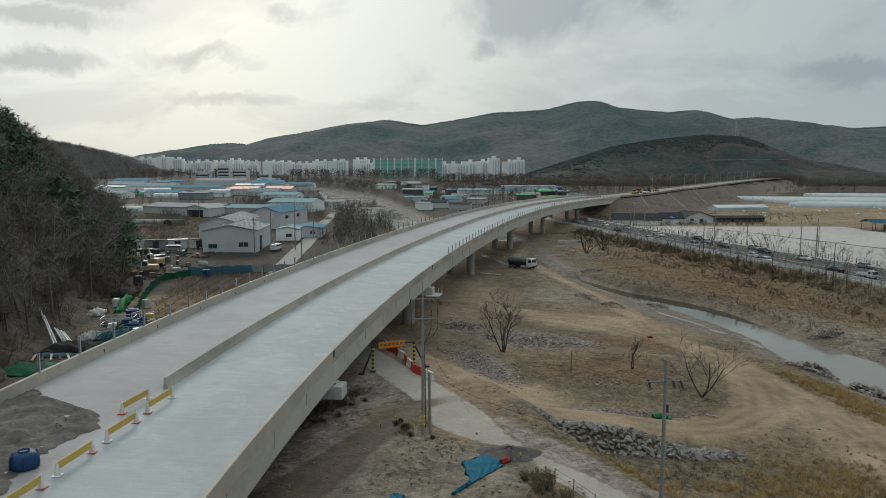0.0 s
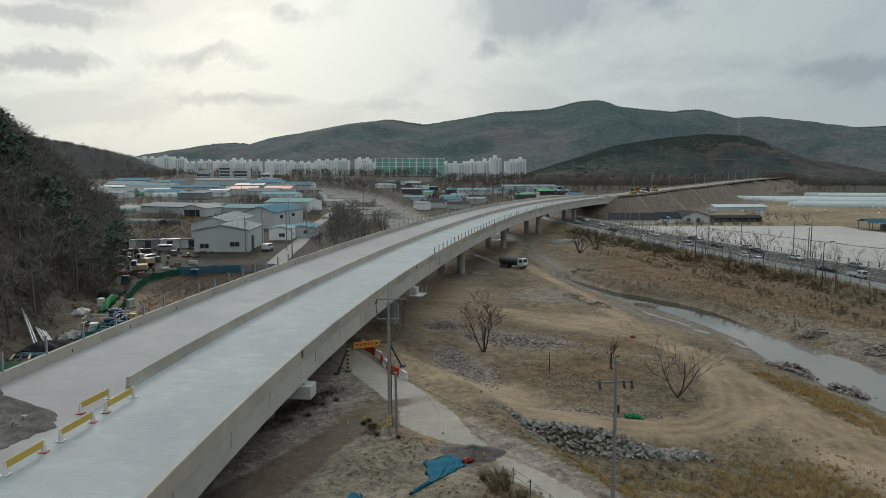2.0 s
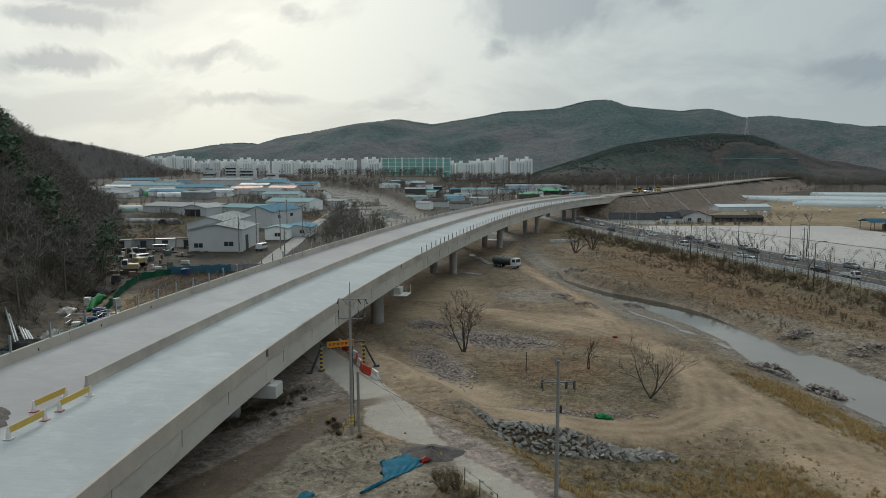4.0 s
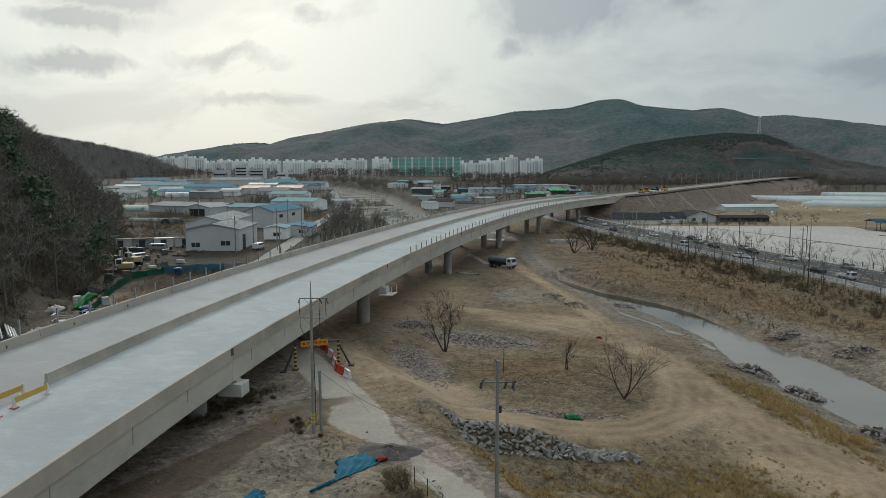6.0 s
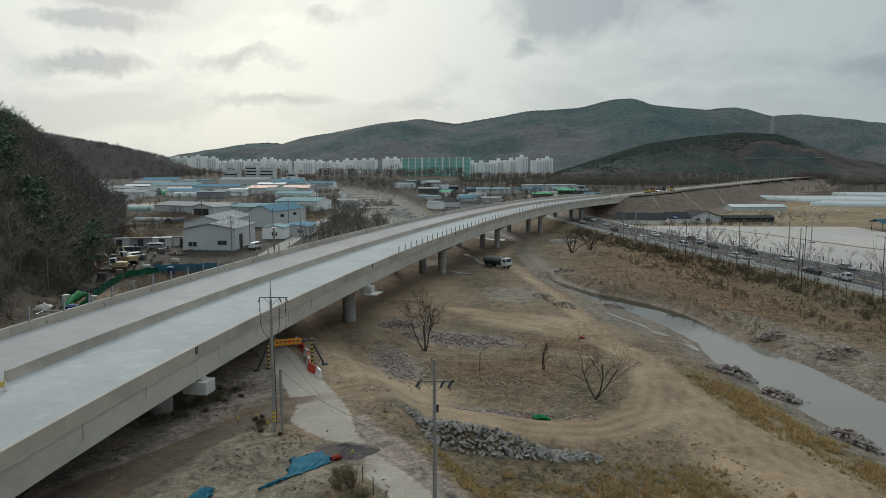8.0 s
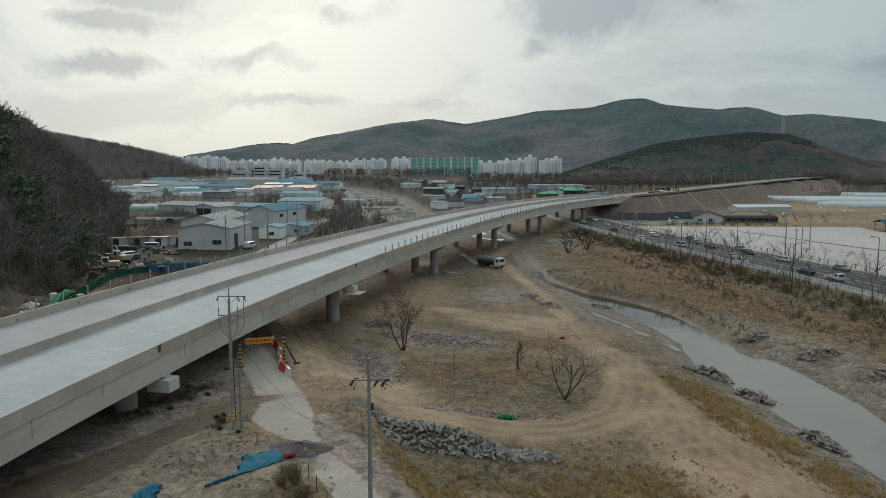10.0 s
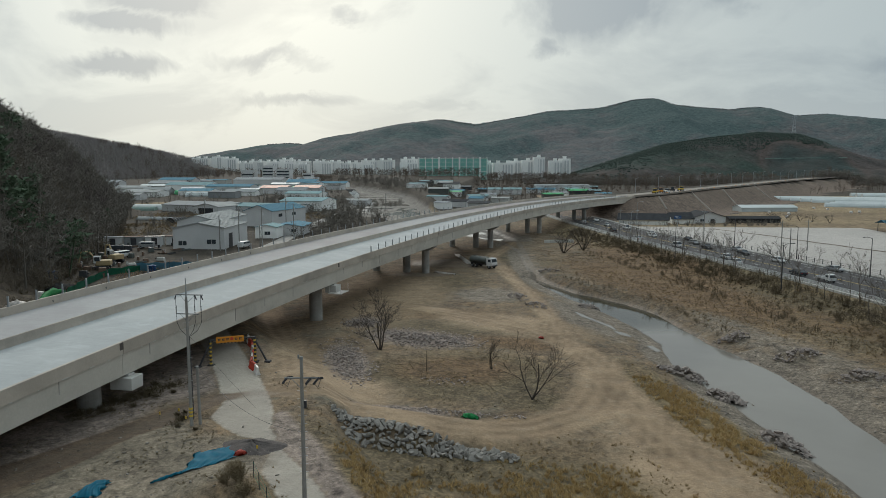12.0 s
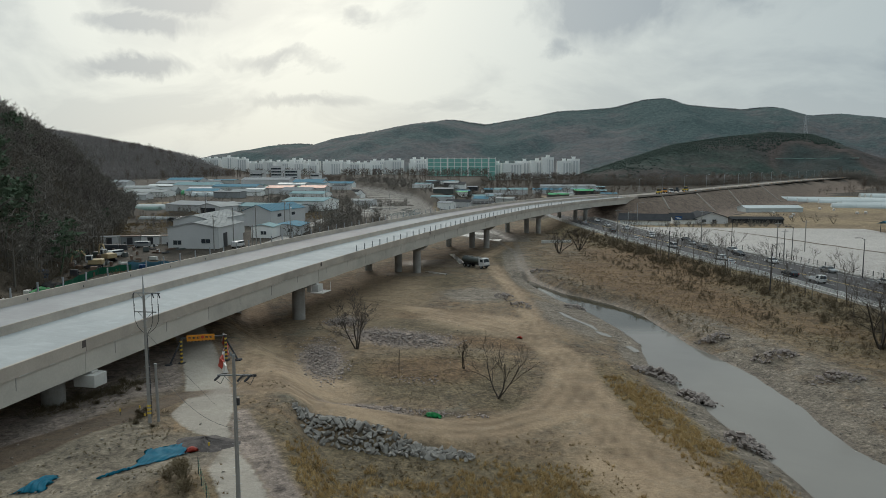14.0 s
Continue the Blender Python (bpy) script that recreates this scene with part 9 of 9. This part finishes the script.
def make_forest():
    rng = np.random.default_rng(2)
    woods = [wood_tree(i) for i in range(7)]
    pines = [pine_tree(40 + i) for i in range(5)]
    # near hill
    n = 16000
    x, y = rng.uniform(-330, -36, n), rng.uniform(20, 470, n)
    d, side, _ = to_line(x, y, FOOT)
    keep = ((side > 0) & (d > 0.8) | (side < 0) & (d < 5) & (y > 125)) & (d < 130) & (rng.uniform(0, 1, n) < np.where(d < 45, 0.60, 0.34)) & (x > -0.95 * y - 60)
    x, y, d = x[keep], y[keep], d[keep]
    p = on_ground(x, y)
    drift = wobble(x, y, 26, 2.0) + rng.normal(0, 0.35, len(x)) + 0.012 * (d - 30) + 0.004 * (120 - y)
    pine = (drift > 0.34) & ((y > 135) | (d > 14))
    scatter("forest", "dense bare brown wood covering the near hill", "trees", woods, p[~pine], rng.uniform(6, 12, (~pine).sum()), "twig", 3)
    scatter("pine_wood", "dark green pines scattered through the near hill's wood", "trees", pines, p[pine], rng.uniform(8, 14, pine.sum()), "needle", 4)
    # the hill's farther flank
    n = 11000
    x, y = rng.uniform(-420, -90, n), rng.uniform(225, 560, n)
    d, side, _ = to_line(x, y, FOOT)
    keep = (side > 0) & (d > 1) & (d < 170)
    far_kinds = [wood_tree(30 + i, 1.0, 7, 7) for i in range(4)]
    scatter("forest", "dense grey-brown bare wood on the hill's farther flank", "trees", far_kinds, on_ground(x[keep], y[keep]), rng.uniform(6, 10, keep.sum()), "wood_dim", 23)
    # the second hill, behind the works
    n = 22000
    x, y = rng.uniform(-1080, -505, n), rng.uniform(860, 1260, n)
    rise = land(x, y, False) - np.interp(y, [330, 600, 2500], [2.0, 6.0, 24.0])
    keep = (rise > 1.5) & (x > -0.86 * y - 40)
    tall_kinds = [wood_tree(50 + i, 1.0, 7, 6) for i in range(4)]
    scatter("forest", "bare wood over the low hill behind the works, paled with painted haze", "trees", tall_kinds, on_ground(x[keep], y[keep]), rng.uniform(7, 11, keep.sum()), "wood_haze", 24)
    # undergrowth at the hill's foot
    bushes = [thicket(160 + i) for i in range(6)]
    n = 6400
    x, y = rng.uniform(-150, -38, n), rng.uniform(40, 270, n)
    d, side, _ = to_line(x, y, FOOT)
    keep = ((side > 0) & (d < 60) | (side < 0) & (d < 5) & (y > 125)) & (rng.uniform(0, 1, n) < np.where(d < 22, 0.95, 0.45))
    brush = [shrub(60 + i) for i in range(4)]
    scatter("undergrowth", "dense brown brushwood on the hill's lower slope", "shrubs", bushes, on_ground(x[keep], y[keep]), rng.uniform(2.0, 5.0, keep.sum()), "brush", 5)
    keep = ((side > 0) & (d < 16) | (side < 0) & (d < 9) & (y > 56)) & (rng.uniform(0, 1, n) < 0.8)
    scatter("undergrowth", "low dead brush along the hill's foot", "shrubs", brush, on_ground(x[keep], y[keep]), rng.uniform(0.5, 1.4, keep.sum()), "shrub", 25)
    # trees along the river and between the works
    n = 5200
    x, y = rng.uniform(-210, 40, n), rng.uniform(205, 960, n)
    d, side, w = to_line(x, y, RIVER)
    lane = np.interp(y, [160, 215, 265, 330, 420], [-40, -45, -52, -58, -68])
    west = (side > 0) & (d > w[..., 0] + 2) & (x > lane + 4) & (x < np.interp(y, [205, 260, 300, 330, 600], [-24, -22, -24, -40, -60])) & (y < 470)
    east = (side < 0) & (d > w[..., 0] + 5) & (d < 90) & (y > 560) & (rng.uniform(0, 1, n) < 0.5)
    rim = (d > w[..., 0] + 3) & (d < w[..., 0] + 14) & (y > 640)
    keep = west | east | rim
    scatter("riverside_scrub", "bare brown bushes and trees along the upper river", "trees", bushes, on_ground(x[keep], y[keep]), np.where(west[keep], rng.uniform(3.5, 9.5, keep.sum()), rng.uniform(3, 7, keep.sum())), "twig", 6)
    n = 2000
    x, y = np.where(rng.uniform(0, 1, n) < 0.55, rng.uniform(-140, -60, n), rng.uniform(-330, -60, n)), rng.uniform(160, 560, n)
    keep = ~((x > -84) & (x < -38) & (y > 186) & (y < 305)) & ~((x > -100) & (y < 192)) & (wobble(x, y, 14, 5.0) > -0.1)
    keep &= np.abs(x - np.interp(y, [160, 215, 265, 330, 420], [-40, -45, -52, -58, -68])) > 3.5
    for bx, by in ((-134, 356), (-98, 346), (-120, 338), (-84, 372), (-160, 350), (-122, 280)):
        keep &= np.hypot(x - bx, (y - by) * 1.6) > 19
    scatter("scrub_trees", "bare scrub trees between the yard and the works", "trees", bushes, on_ground(x[keep], y[keep]), rng.uniform(2.0, 5.5, keep.sum()), "twig", 7)
    # belt of trees before the apartments, on the far plain and under the mid hill
    n = 2600
    x, y = rng.uniform(-700, 420, n), rng.uniform(740, 1180, n)
    keep = (y > 960 - 0.25 * x * (x < 0)) | (rng.uniform(0, 1, n) < 0.12)
    scatter("tree_belt", "belt of bare trees in front of the apartment blocks", "trees", woods[:3], on_ground(x[keep], y[keep]), rng.uniform(9, 15, keep.sum()), "twig_pale", 8)
    n = 1500
    x, y = rng.uniform(-20, 420, n), rng.uniform(480, 980, n)
    d, _, _ = to_line(x, y, EMBANK)
    keep = (d > 30) & (rng.uniform(0, 1, n) < 0.5) & ~((x > 180) & (y < 660))
    scatter("tree_belt", "bare trees between the far buildings", "trees", woods[:3], on_ground(x[keep], y[keep]), rng.uniform(5, 10, keep.sum()), "twig_pale", 18)
    n = 1500
    x, y = rng.uniform(90, 900, n), rng.uniform(900, 985, n)
    scatter("tree_belt", "dark scrubby wood along the rounded hill's foot", "trees", bushes, on_ground(x, y), rng.uniform(6, 13, n), "twig", 38)
    # rank growth between the yard and the works
    n = 5200
    x, y = rng.uniform(-150, -52, n), rng.uniform(150, 345, n)
    keep = ~((x > -84) & (x < -52) & (y > 182) & (y < 300)) & ~((x > -96) & (y < 196)) & (wobble(x, y, 9, 3.0) > -0.3)
    weeds = [shrub(280 + i, 24) for i in range(4)]
    scatter("rank_weeds", "brown rank weeds over the waste ground by the works", "shrubs", weeds, on_ground(x[keep], y[keep]), rng.uniform(0.8, 2.0, keep.sum()), "sedge", 39)
    # orchard of clipped vines
    vx, vy = np.meshgrid(np.arange(-54, -26, 2.1), np.arange(90, 152, 1.5))
    vx = vx + (vy - 92) * -0.06
    d, side, _ = to_line(vx, vy, FOOT)
    left = np.interp(vy, [92, 121, 144, 150], [-45, -52, -58, -55])
    keep = (vx > left) & (vx < np.array([deck_mid(q) for q in vy.ravel()]).reshape(vy.shape) - 13)
    scatter("vine_plot", "rows of clipped brown vines on bare soil", "vines", [shrub(80 + i, 26) for i in range(3)], on_ground(vx[keep], vy[keep]), rng.uniform(1.2, 1.9, keep.sum()), "cane", 9)
    # scrub along the road bank
    small_bush = [thicket(320 + i, 8, 12) for i in range(4)]
    n = 9000
    x, y = rng.uniform(40, 130, n), rng.uniform(70, 300, n)
    d, side, _ = to_line(x, y, ROAD)
    keep = (side > 0) & (d > ROAD_HALF + 4.2) & (d < ROAD_HALF + 15) & (rng.uniform(0, 1, n) < np.where(d < ROAD_HALF + 11, 1.0, 0.5)) & (wobble(x, y, 5, 3.0) > -0.35)
    scatter("bank_scrub", "dry brown scrub along the road bank", "shrubs", brush, on_ground(x[keep], y[keep]), rng.uniform(0.5, 1.5, keep.sum()) * np.where(to_line(x[keep], y[keep], ROAD)[0] < ROAD_HALF + 10, 1.1, 0.6), "shrub", 10)
    n = 9000
    x, y = rng.uniform(50, 125, n), rng.uniform(60, 300, n)
    d, side, _ = to_line(x, y, ROAD)
    keep = (side > 0) & (d > ROAD_HALF + 2.6) & (d < ROAD_HALF + np.interp(y, [100, 170, 260], [15, 11, 9])) & (wobble(x, y, 5, 4.0) + 0.4 * wobble(x, y, 1.6, 1.0) > np.interp(d - ROAD_HALF, [3, 8, 14], [-0.6, -0.25, 0.25]))
    scatter("bank_bushes", "tangled dark brown bushes crowding below the road", "shrubs", bushes, on_ground(x[keep], y[keep]), rng.uniform(0.8, 2.3, keep.sum()), "bramble", 28)
    n = 9000
    x, y = rng.uniform(55, 112, n), rng.uniform(85, 260, n)
    d, side, _ = to_line(x, y, ROAD)
    keep = (side > 0) & (d > ROAD_HALF + 8) & (d < ROAD_HALF + 24) & (wobble(x, y, 7, 2.0) + 0.5 * wobble(x, y, 2.0, 3.0) > np.interp(y, [90, 170, 240], [0.1, 0.3, 0.5])) & (to_line(x, y, RIVER)[0] > 12)
    scatter("bank_bushes", "low dark dead brush in drifts below the road bank", "shrubs", small_bush, on_ground(x[keep], y[keep]), rng.uniform(0.4, 1.1, keep.sum()), "bramble", 58)
    n = 2400
    x, y = rng.uniform(40, 110, n), rng.uniform(90, 240, n)
    d, side, _ = to_line(x, y, ROAD)
    rv, rs, rw = to_line(x, y, RIVER)
    ditch = np.abs(d - ROAD_HALF - 21 - 3 * wobble(x, y, 22, 2.0)) < 2.2
    rim = (y > 116) & (y < 190) & (np.abs(rv - rw[..., 0] - 3.4) < 1.3)
    keep = (side > 0) & (rs < 0) & (rv > rw[..., 0] + 1.8) & (ditch | rim) & (wobble(x, y, 5, 7.0) > -0.25)
    scatter("bank_bushes", "dark brown bushes along the ditch and the stream's rim", "shrubs", bushes, on_ground(x[keep], y[keep]), rng.uniform(0.7, 1.7, keep.sum()), "shrub", 48)
    # low dead growth over the far bank of the stream
    small = [shrub(260 + i, 26) for i in range(5)]
    n = 30000
    x, y = rng.uniform(34, 112, n), rng.uniform(70, 300, n)
    rd, rside, _ = to_line(x, y, ROAD)
    rv, rs, rw = to_line(x, y, RIVER)
    keep = (rside > 0) & (rd > ROAD_HALF + 7) & (rs < 0) & (rv > rw[..., 0] + np.interp(y, [70, 110, 125], [15, 12, 2.5])) & (rng.uniform(0, 1, n) < 0.38 + 1.0 * wobble(x, y, 6.0, 1.0) + 0.5 * wobble(x, y, 1.7, 2.0))
    scatter("low_scrub", "low brown dead weeds over the far bank", "shrubs", small, on_ground(x[keep], y[keep]), rng.uniform(0.22, 0.65, keep.sum()) * np.interp(to_line(x[keep], y[keep], ROAD)[0] - ROAD_HALF, [8, 16, 30], [1.6, 1.25, 0.9]), "dead_weed", 29)
    # dry grass
    tufts = [tuft(90 + i) for i in range(6)]
    n = 60000
    x, y = rng.uniform(8, 112, n), rng.uniform(36, 215, n)
    rd, rside, _ = to_line(x, y, ROAD)
    rv, _, rw = to_line(x, y, RIVER)
    weight = np.maximum.reduce([1.0 * blob(x, y, 29, 52, 20, 14), 0.22 * blob(x, y, 50, 74, 4.2, 24, 16), 0.22 * ((rside > 0) & (rd < ROAD_HALF + 22)), 0.30 * blob(x, y, 62, 165, 16, 40, 18)])
    tracks = np.maximum.reduce([band(x, y, q) for q in (LOOP, EAST, NORTH, PAVED)])
    keep = (rng.uniform(0, 1, n) < weight * (0.55 + 0.45 * wobble(x, y, 2.2, 6.0))) & (tracks < 0.45) & (rv > rw[..., 0] + 0.8) & (rd > ROAD_HALF + 1.5) & ~((y > 64) & (y < 72.5) & (x > 8) & (x < 25))
    scatter("dry_grass", "tufts of straw-coloured dead grass", "grass", tufts, on_ground(x[keep], y[keep]), rng.uniform(0.16, 0.42, keep.sum()), "sedge", 11, 0.25)
    x, y = rng.uniform(8, 42, 9000), rng.uniform(76, 112, 9000)
    keep = (rng.uniform(0, 1, 9000) < blob(x, y, 23, 93, 12, 12) * (0.5 + 0.8 * wobble(x, y, 2.4, 7.0))) & (band(x, y, LOOP) < 0.35)
    scatter("dry_grass", "short dead grass on the flat inside the loop", "grass", tufts, on_ground(x[keep], y[keep]), rng.uniform(0.09, 0.24, keep.sum()), "weed", 31, 0.3)
    n = 26000
    x, y = rng.uniform(12, 62, n), rng.uniform(40, 92, n)
    meadow = np.maximum(blob(x, y, 28, 53, 18, 12), blob(x, y, 50, 72, 3.4, 22, 16))
    keep = (rng.uniform(0, 1, n) < meadow) & ((y < 64.5) | (x > 40)) & (np.maximum(band(x, y, EAST), band(x, y, PAVED)) < 0.4) & (wobble(x, y, 3.0, 2.0) + 0.35 * wobble(x, y, 0.9, 5.0) > -0.05) & (np.maximum(band(x, y, MAUVE), band(x, y, SLAB_LOW)) < 0.35)
    scatter("dry_grass", "tall clumps of golden dead grass below the stone bank", "grass", tufts, on_ground(x[keep], y[keep]), rng.uniform(0.25, 0.62, keep.sum()), "straw", 12, 0.25)
    x, y = rng.uniform(13, 40, 1500), rng.uniform(44, 65, 1500)
    keep = (wobble(x, y, 4.0, 9.0) > 0.1) & (np.maximum.reduce([band(x, y, EAST), band(x, y, MAUVE), band(x, y, SLAB_LOW)]) < 0.3) & (y < 65 - 0.1 * (x - 13)) & (x < 24 + (65 - y) * 0.4)
    scatter("brown_brush", "low brown brush among the dead grass", "shrubs", small, on_ground(x[keep], y[keep]), rng.uniform(0.3, 0.75, keep.sum()), "shrub", 32)
    # small weeds on the mound and under the bridge
    n = 2600
    x, y = rng.uniform(-18, 10, n), rng.uniform(41, 78, n)
    t = np.maximum.reduce([band(x, y, SLAB), band(x, y, UNDER), band(x, y, MAUVE), band(x, y, SLAB_LOW)])
    keep = (t < 0.2) & (wobble(x, y, 2.5, 8.0) + 0.5 * blob(x, y, -13, 68, 3, 5, -20) + 0.7 * blob(x, y, 5.5, 48.5, 4.5, 2.6) > 0.2)
    scatter("weeds", "sparse dry weeds on the earth mound", "grass", tufts, on_ground(x[keep], y[keep]), rng.uniform(0.10, 0.32, keep.sum()), "weed", 13, 0.3)
    spots = np.array([(6.6, 50.6, 1.5), (7.3, 49.2, 1.8), (8.3, 47.6, 1.5), (5.8, 51.4, 1.2), (-5.2, 64.4, 1.0), (-4.2, 63.4, 1.1), (-3.6, 61.2, 0.9), (-12.8, 69, 1.2), (-11.8, 71, 1.1), (-13.6, 67.4, 1.3), (-12.3, 73.5, 1.2), (-1.6, 60.6, 0.8), (-12.5, 65, 1.1), (-11.0, 66.5, 1.0), (-14.6, 66.5, 1.2), (-10.2, 69.5, 0.9), (-9.0, 71.0, 1.0), (-14.8, 71.5, 1.3), (6.4, 48.6, 1.4), (-13.0, 64.5, 1.1), (-12.7, 67.7, 1.2), (-11.0, 69.6, 1.2), (-10.5, 73.3, 1.1), (-14.9, 63.6, 1.0), (-4.8, 65.1, 0.9), (-4.4, 63.4, 1.0)])
    t = rng.uniform(0, 1, 420)
    x, y = -15.2 + 5.0 * t + rng.normal(0, 0.8, 420), 62.8 + 11 * t + rng.normal(0, 0.9, 420)
    x[:70], y[:70] = rng.normal(-4.5, 0.7, 70), rng.normal(63.8, 1.2, 70)
    keep = np.maximum(band(x, y, UNDER), band(x, y, SLAB)) < 0.5
    scatter("pier_scrub", "dark tangled scrub at the pier's foot", "shrubs", small, on_ground(x[keep], y[keep]), rng.uniform(0.35, 0.85, keep.sum()), "shrub", 41)
    for a, b, s in spots:
        s = s * (0.62 if a < 0 else 1.0)
        o = scatter("bush", "thin dry bush on the earth bank", "bush", [shrub(int(70 + a * 3), 420) if a < 0 else thicket(int(70 + a * 3), 40, 34)], on_ground(np.array([a]), np.array([b])), [s], "weed" if a > 0 else "shrub", 14)
        o["kind"] = "thing"
        del o["kind"]
    # pebbles and clods over the flat
    pebbles = []
    for i in range(4):
        r = random.Random(200 + i)
        pebbles.append(template(lambda bm: stone(bm, (0, 0, 0.2), 1.0, r)))
    n = 60000
    x, y = rng.uniform(-14, 95, n), rng.uniform(42, 190, n)
    rv, _, rw = to_line(x, y, RIVER)
    shore = np.clip(1.2 - np.abs(rv - rw[..., 0] - 3.5) / 5, 0, 1)
    weight = np.maximum.reduce([0.55 * shore, 0.45 * blob(x, y, 40, 128, 5, 14, 12), 0.35 * blob(x, y, 78, 95, 10, 30, 15), 0.30 * blob(x, y, -2, 52, 12, 7), np.full(n, 0.035)])
    tracks = np.maximum.reduce([band(x, y, q) for q in (LOOP, EAST, NORTH, PAVED)])
    keep = (rng.uniform(0, 1, n) < weight) & (rv > rw[..., 0] * 0.96) & (tracks < 0.4) & (to_line(x, y, ROAD)[0] > ROAD_HALF + 3)
    scatter("river_stones", "scattered grey cobbles on the gravel banks", "stones", pebbles, on_ground(x[keep], y[keep], 0.03), 0.05 + 0.20 * rng.uniform(0, 1, keep.sum()) ** 3.0, "cobble", 15, 0.3)
    # broken stone spread round the bare tree and along the track
    n = 34000
    x, y = rng.uniform(-6, 34, n), rng.uniform(74, 130, n)
    weight = np.maximum.reduce([1.0 * blob(x, y, 12.5, 110, 9, 4.5, -20), 1.0 * blob(x, y, 4, 96, 2.8, 10, 20), 0.9 * blob(x, y, 1, 121, 3, 4), 0.8 * band(x, y, [(12, 77.2, 0.7), (20, 75.9, 0.8), (28, 75.4, 0.5)], 0.6), 0.3 * blob(x, y, 19, 88, 3, 1.5)])
    keep = (rng.uniform(0, 1, n) < weight * (0.75 + 0.5 * wobble(x, y, 1.6, 3.0))) & (np.maximum(band(x, y, LOOP), band(x, y, PAVED)) < 0.75)
    scatter("rubble_spread", "pale mauve broken stone spread over the flat", "stones", pebbles, on_ground(x[keep], y[keep], 0.02), 0.07 + 0.26 * rng.uniform(0, 1, keep.sum()) ** 2.2, "rubble", 16, 0.3)


make_forest()


def make_road_trees():
    """Bare young trees in a row below the road's rail."""
    rng = random.Random(61)
    kinds = []
    for i in range(4):
        ob = thing("roadside_tree", "thin leafless young tree on the road bank", "tree", group="roadside trees")
        bm = bmesh.new()
        tube(bm, (0, 0, -0.3), (0.1, 0, 2.4), 0.07, 0.055, 6)
        part("trunk", bm, "bark_grey", ob)
        bm = bmesh.new()
        r2 = random.Random(300 + i)
        for k in range(3):
            grow(bm, (0.05, 0, 1.4 + 0.5 * k), (r2.gauss(0, 0.25), r2.gauss(0, 0.25), 1), 3.2 - 0.3 * k, 0.038, 3, r2, 0.36, (1, 2))
        part("crown", bm, "bark_grey", ob)
        kinds.append(ob)
    path = along(offset_line(ROAD_SOFT, -ROAD_HALF - 4.0), 2.3)
    used = set()
    for p, d in path:
        if not 128 < p.y < 262 or rng.random() < 0.30:
            continue
        k = rng.randrange(4)
        x, y = p.x + rng.uniform(-2.5, 1.0), p.y + rng.uniform(-1, 1)
        s = rng.uniform(0.8, 1.6)
        m = Matrix.Translation((x, y, height(x, y))) @ Matrix.Rotation(rng.uniform(0, 6), 4, "Z")
        if k in used:
            o = copy_thing(kinds[k], m)
            o.matrix_world = m @ Matrix.Diagonal((s, s, s, 1))
        else:
            kinds[k].matrix_world = m
            used.add(k)
    # small street trees beyond the footway
    path = along(offset_line(ROAD_SOFT, ROAD_HALF + 3.4), 7.5)
    for p, d in path:
        if 110 < p.y < 330 and rng.random() < 0.75:
            k = rng.randrange(4)
            s = rng.uniform(0.6, 0.8)
            o = copy_thing(kinds[k], Matrix.Translation((p.x, p.y, -0.2)))
            o.matrix_world = Matrix.Translation((p.x, p.y, -0.2)) @ Matrix.Rotation(rng.uniform(0, 6), 4, "Z") @ Matrix.Diagonal((s, s, s, 1))


make_road_trees()


def make_field_trees():
    """Old fruit trees at the far edge of the sheeted field, and the hedge by the houses."""
    for i, (x, y) in enumerate(((158, 366), (163, 363), (167.5, 361), (172, 358), (177.6, 352), (153, 362))):
        bare_tree("field_tree", "low spreading leafless fruit tree at the field's edge", x, y, 5.0 + 0.4 * (i % 3), 3, 70 + i, 0.55, 3, 1.1, 0.5)
    rng = np.random.default_rng(77)
    x, y = rng.uniform(78, 150, 260), rng.uniform(325, 368, 260)
    keep = np.ones(len(x), bool)
    for bx, by, r in ((88, 338, 14), (106, 345, 9), (118, 350, 12), (142, 352, 14)):
        keep &= np.hypot(x - bx, (y - by) * 1.3) > r
    keep &= to_line(x, y, ROAD)[0] > ROAD_HALF + 4
    scatter("hedge", "dark bare hedge bushes round the old houses", "shrubs", [thicket(190 + i) for i in range(3)], on_ground(x[keep], y[keep]), rng.uniform(1.5, 3.5, keep.sum()), "twig", 78)


make_field_trees()
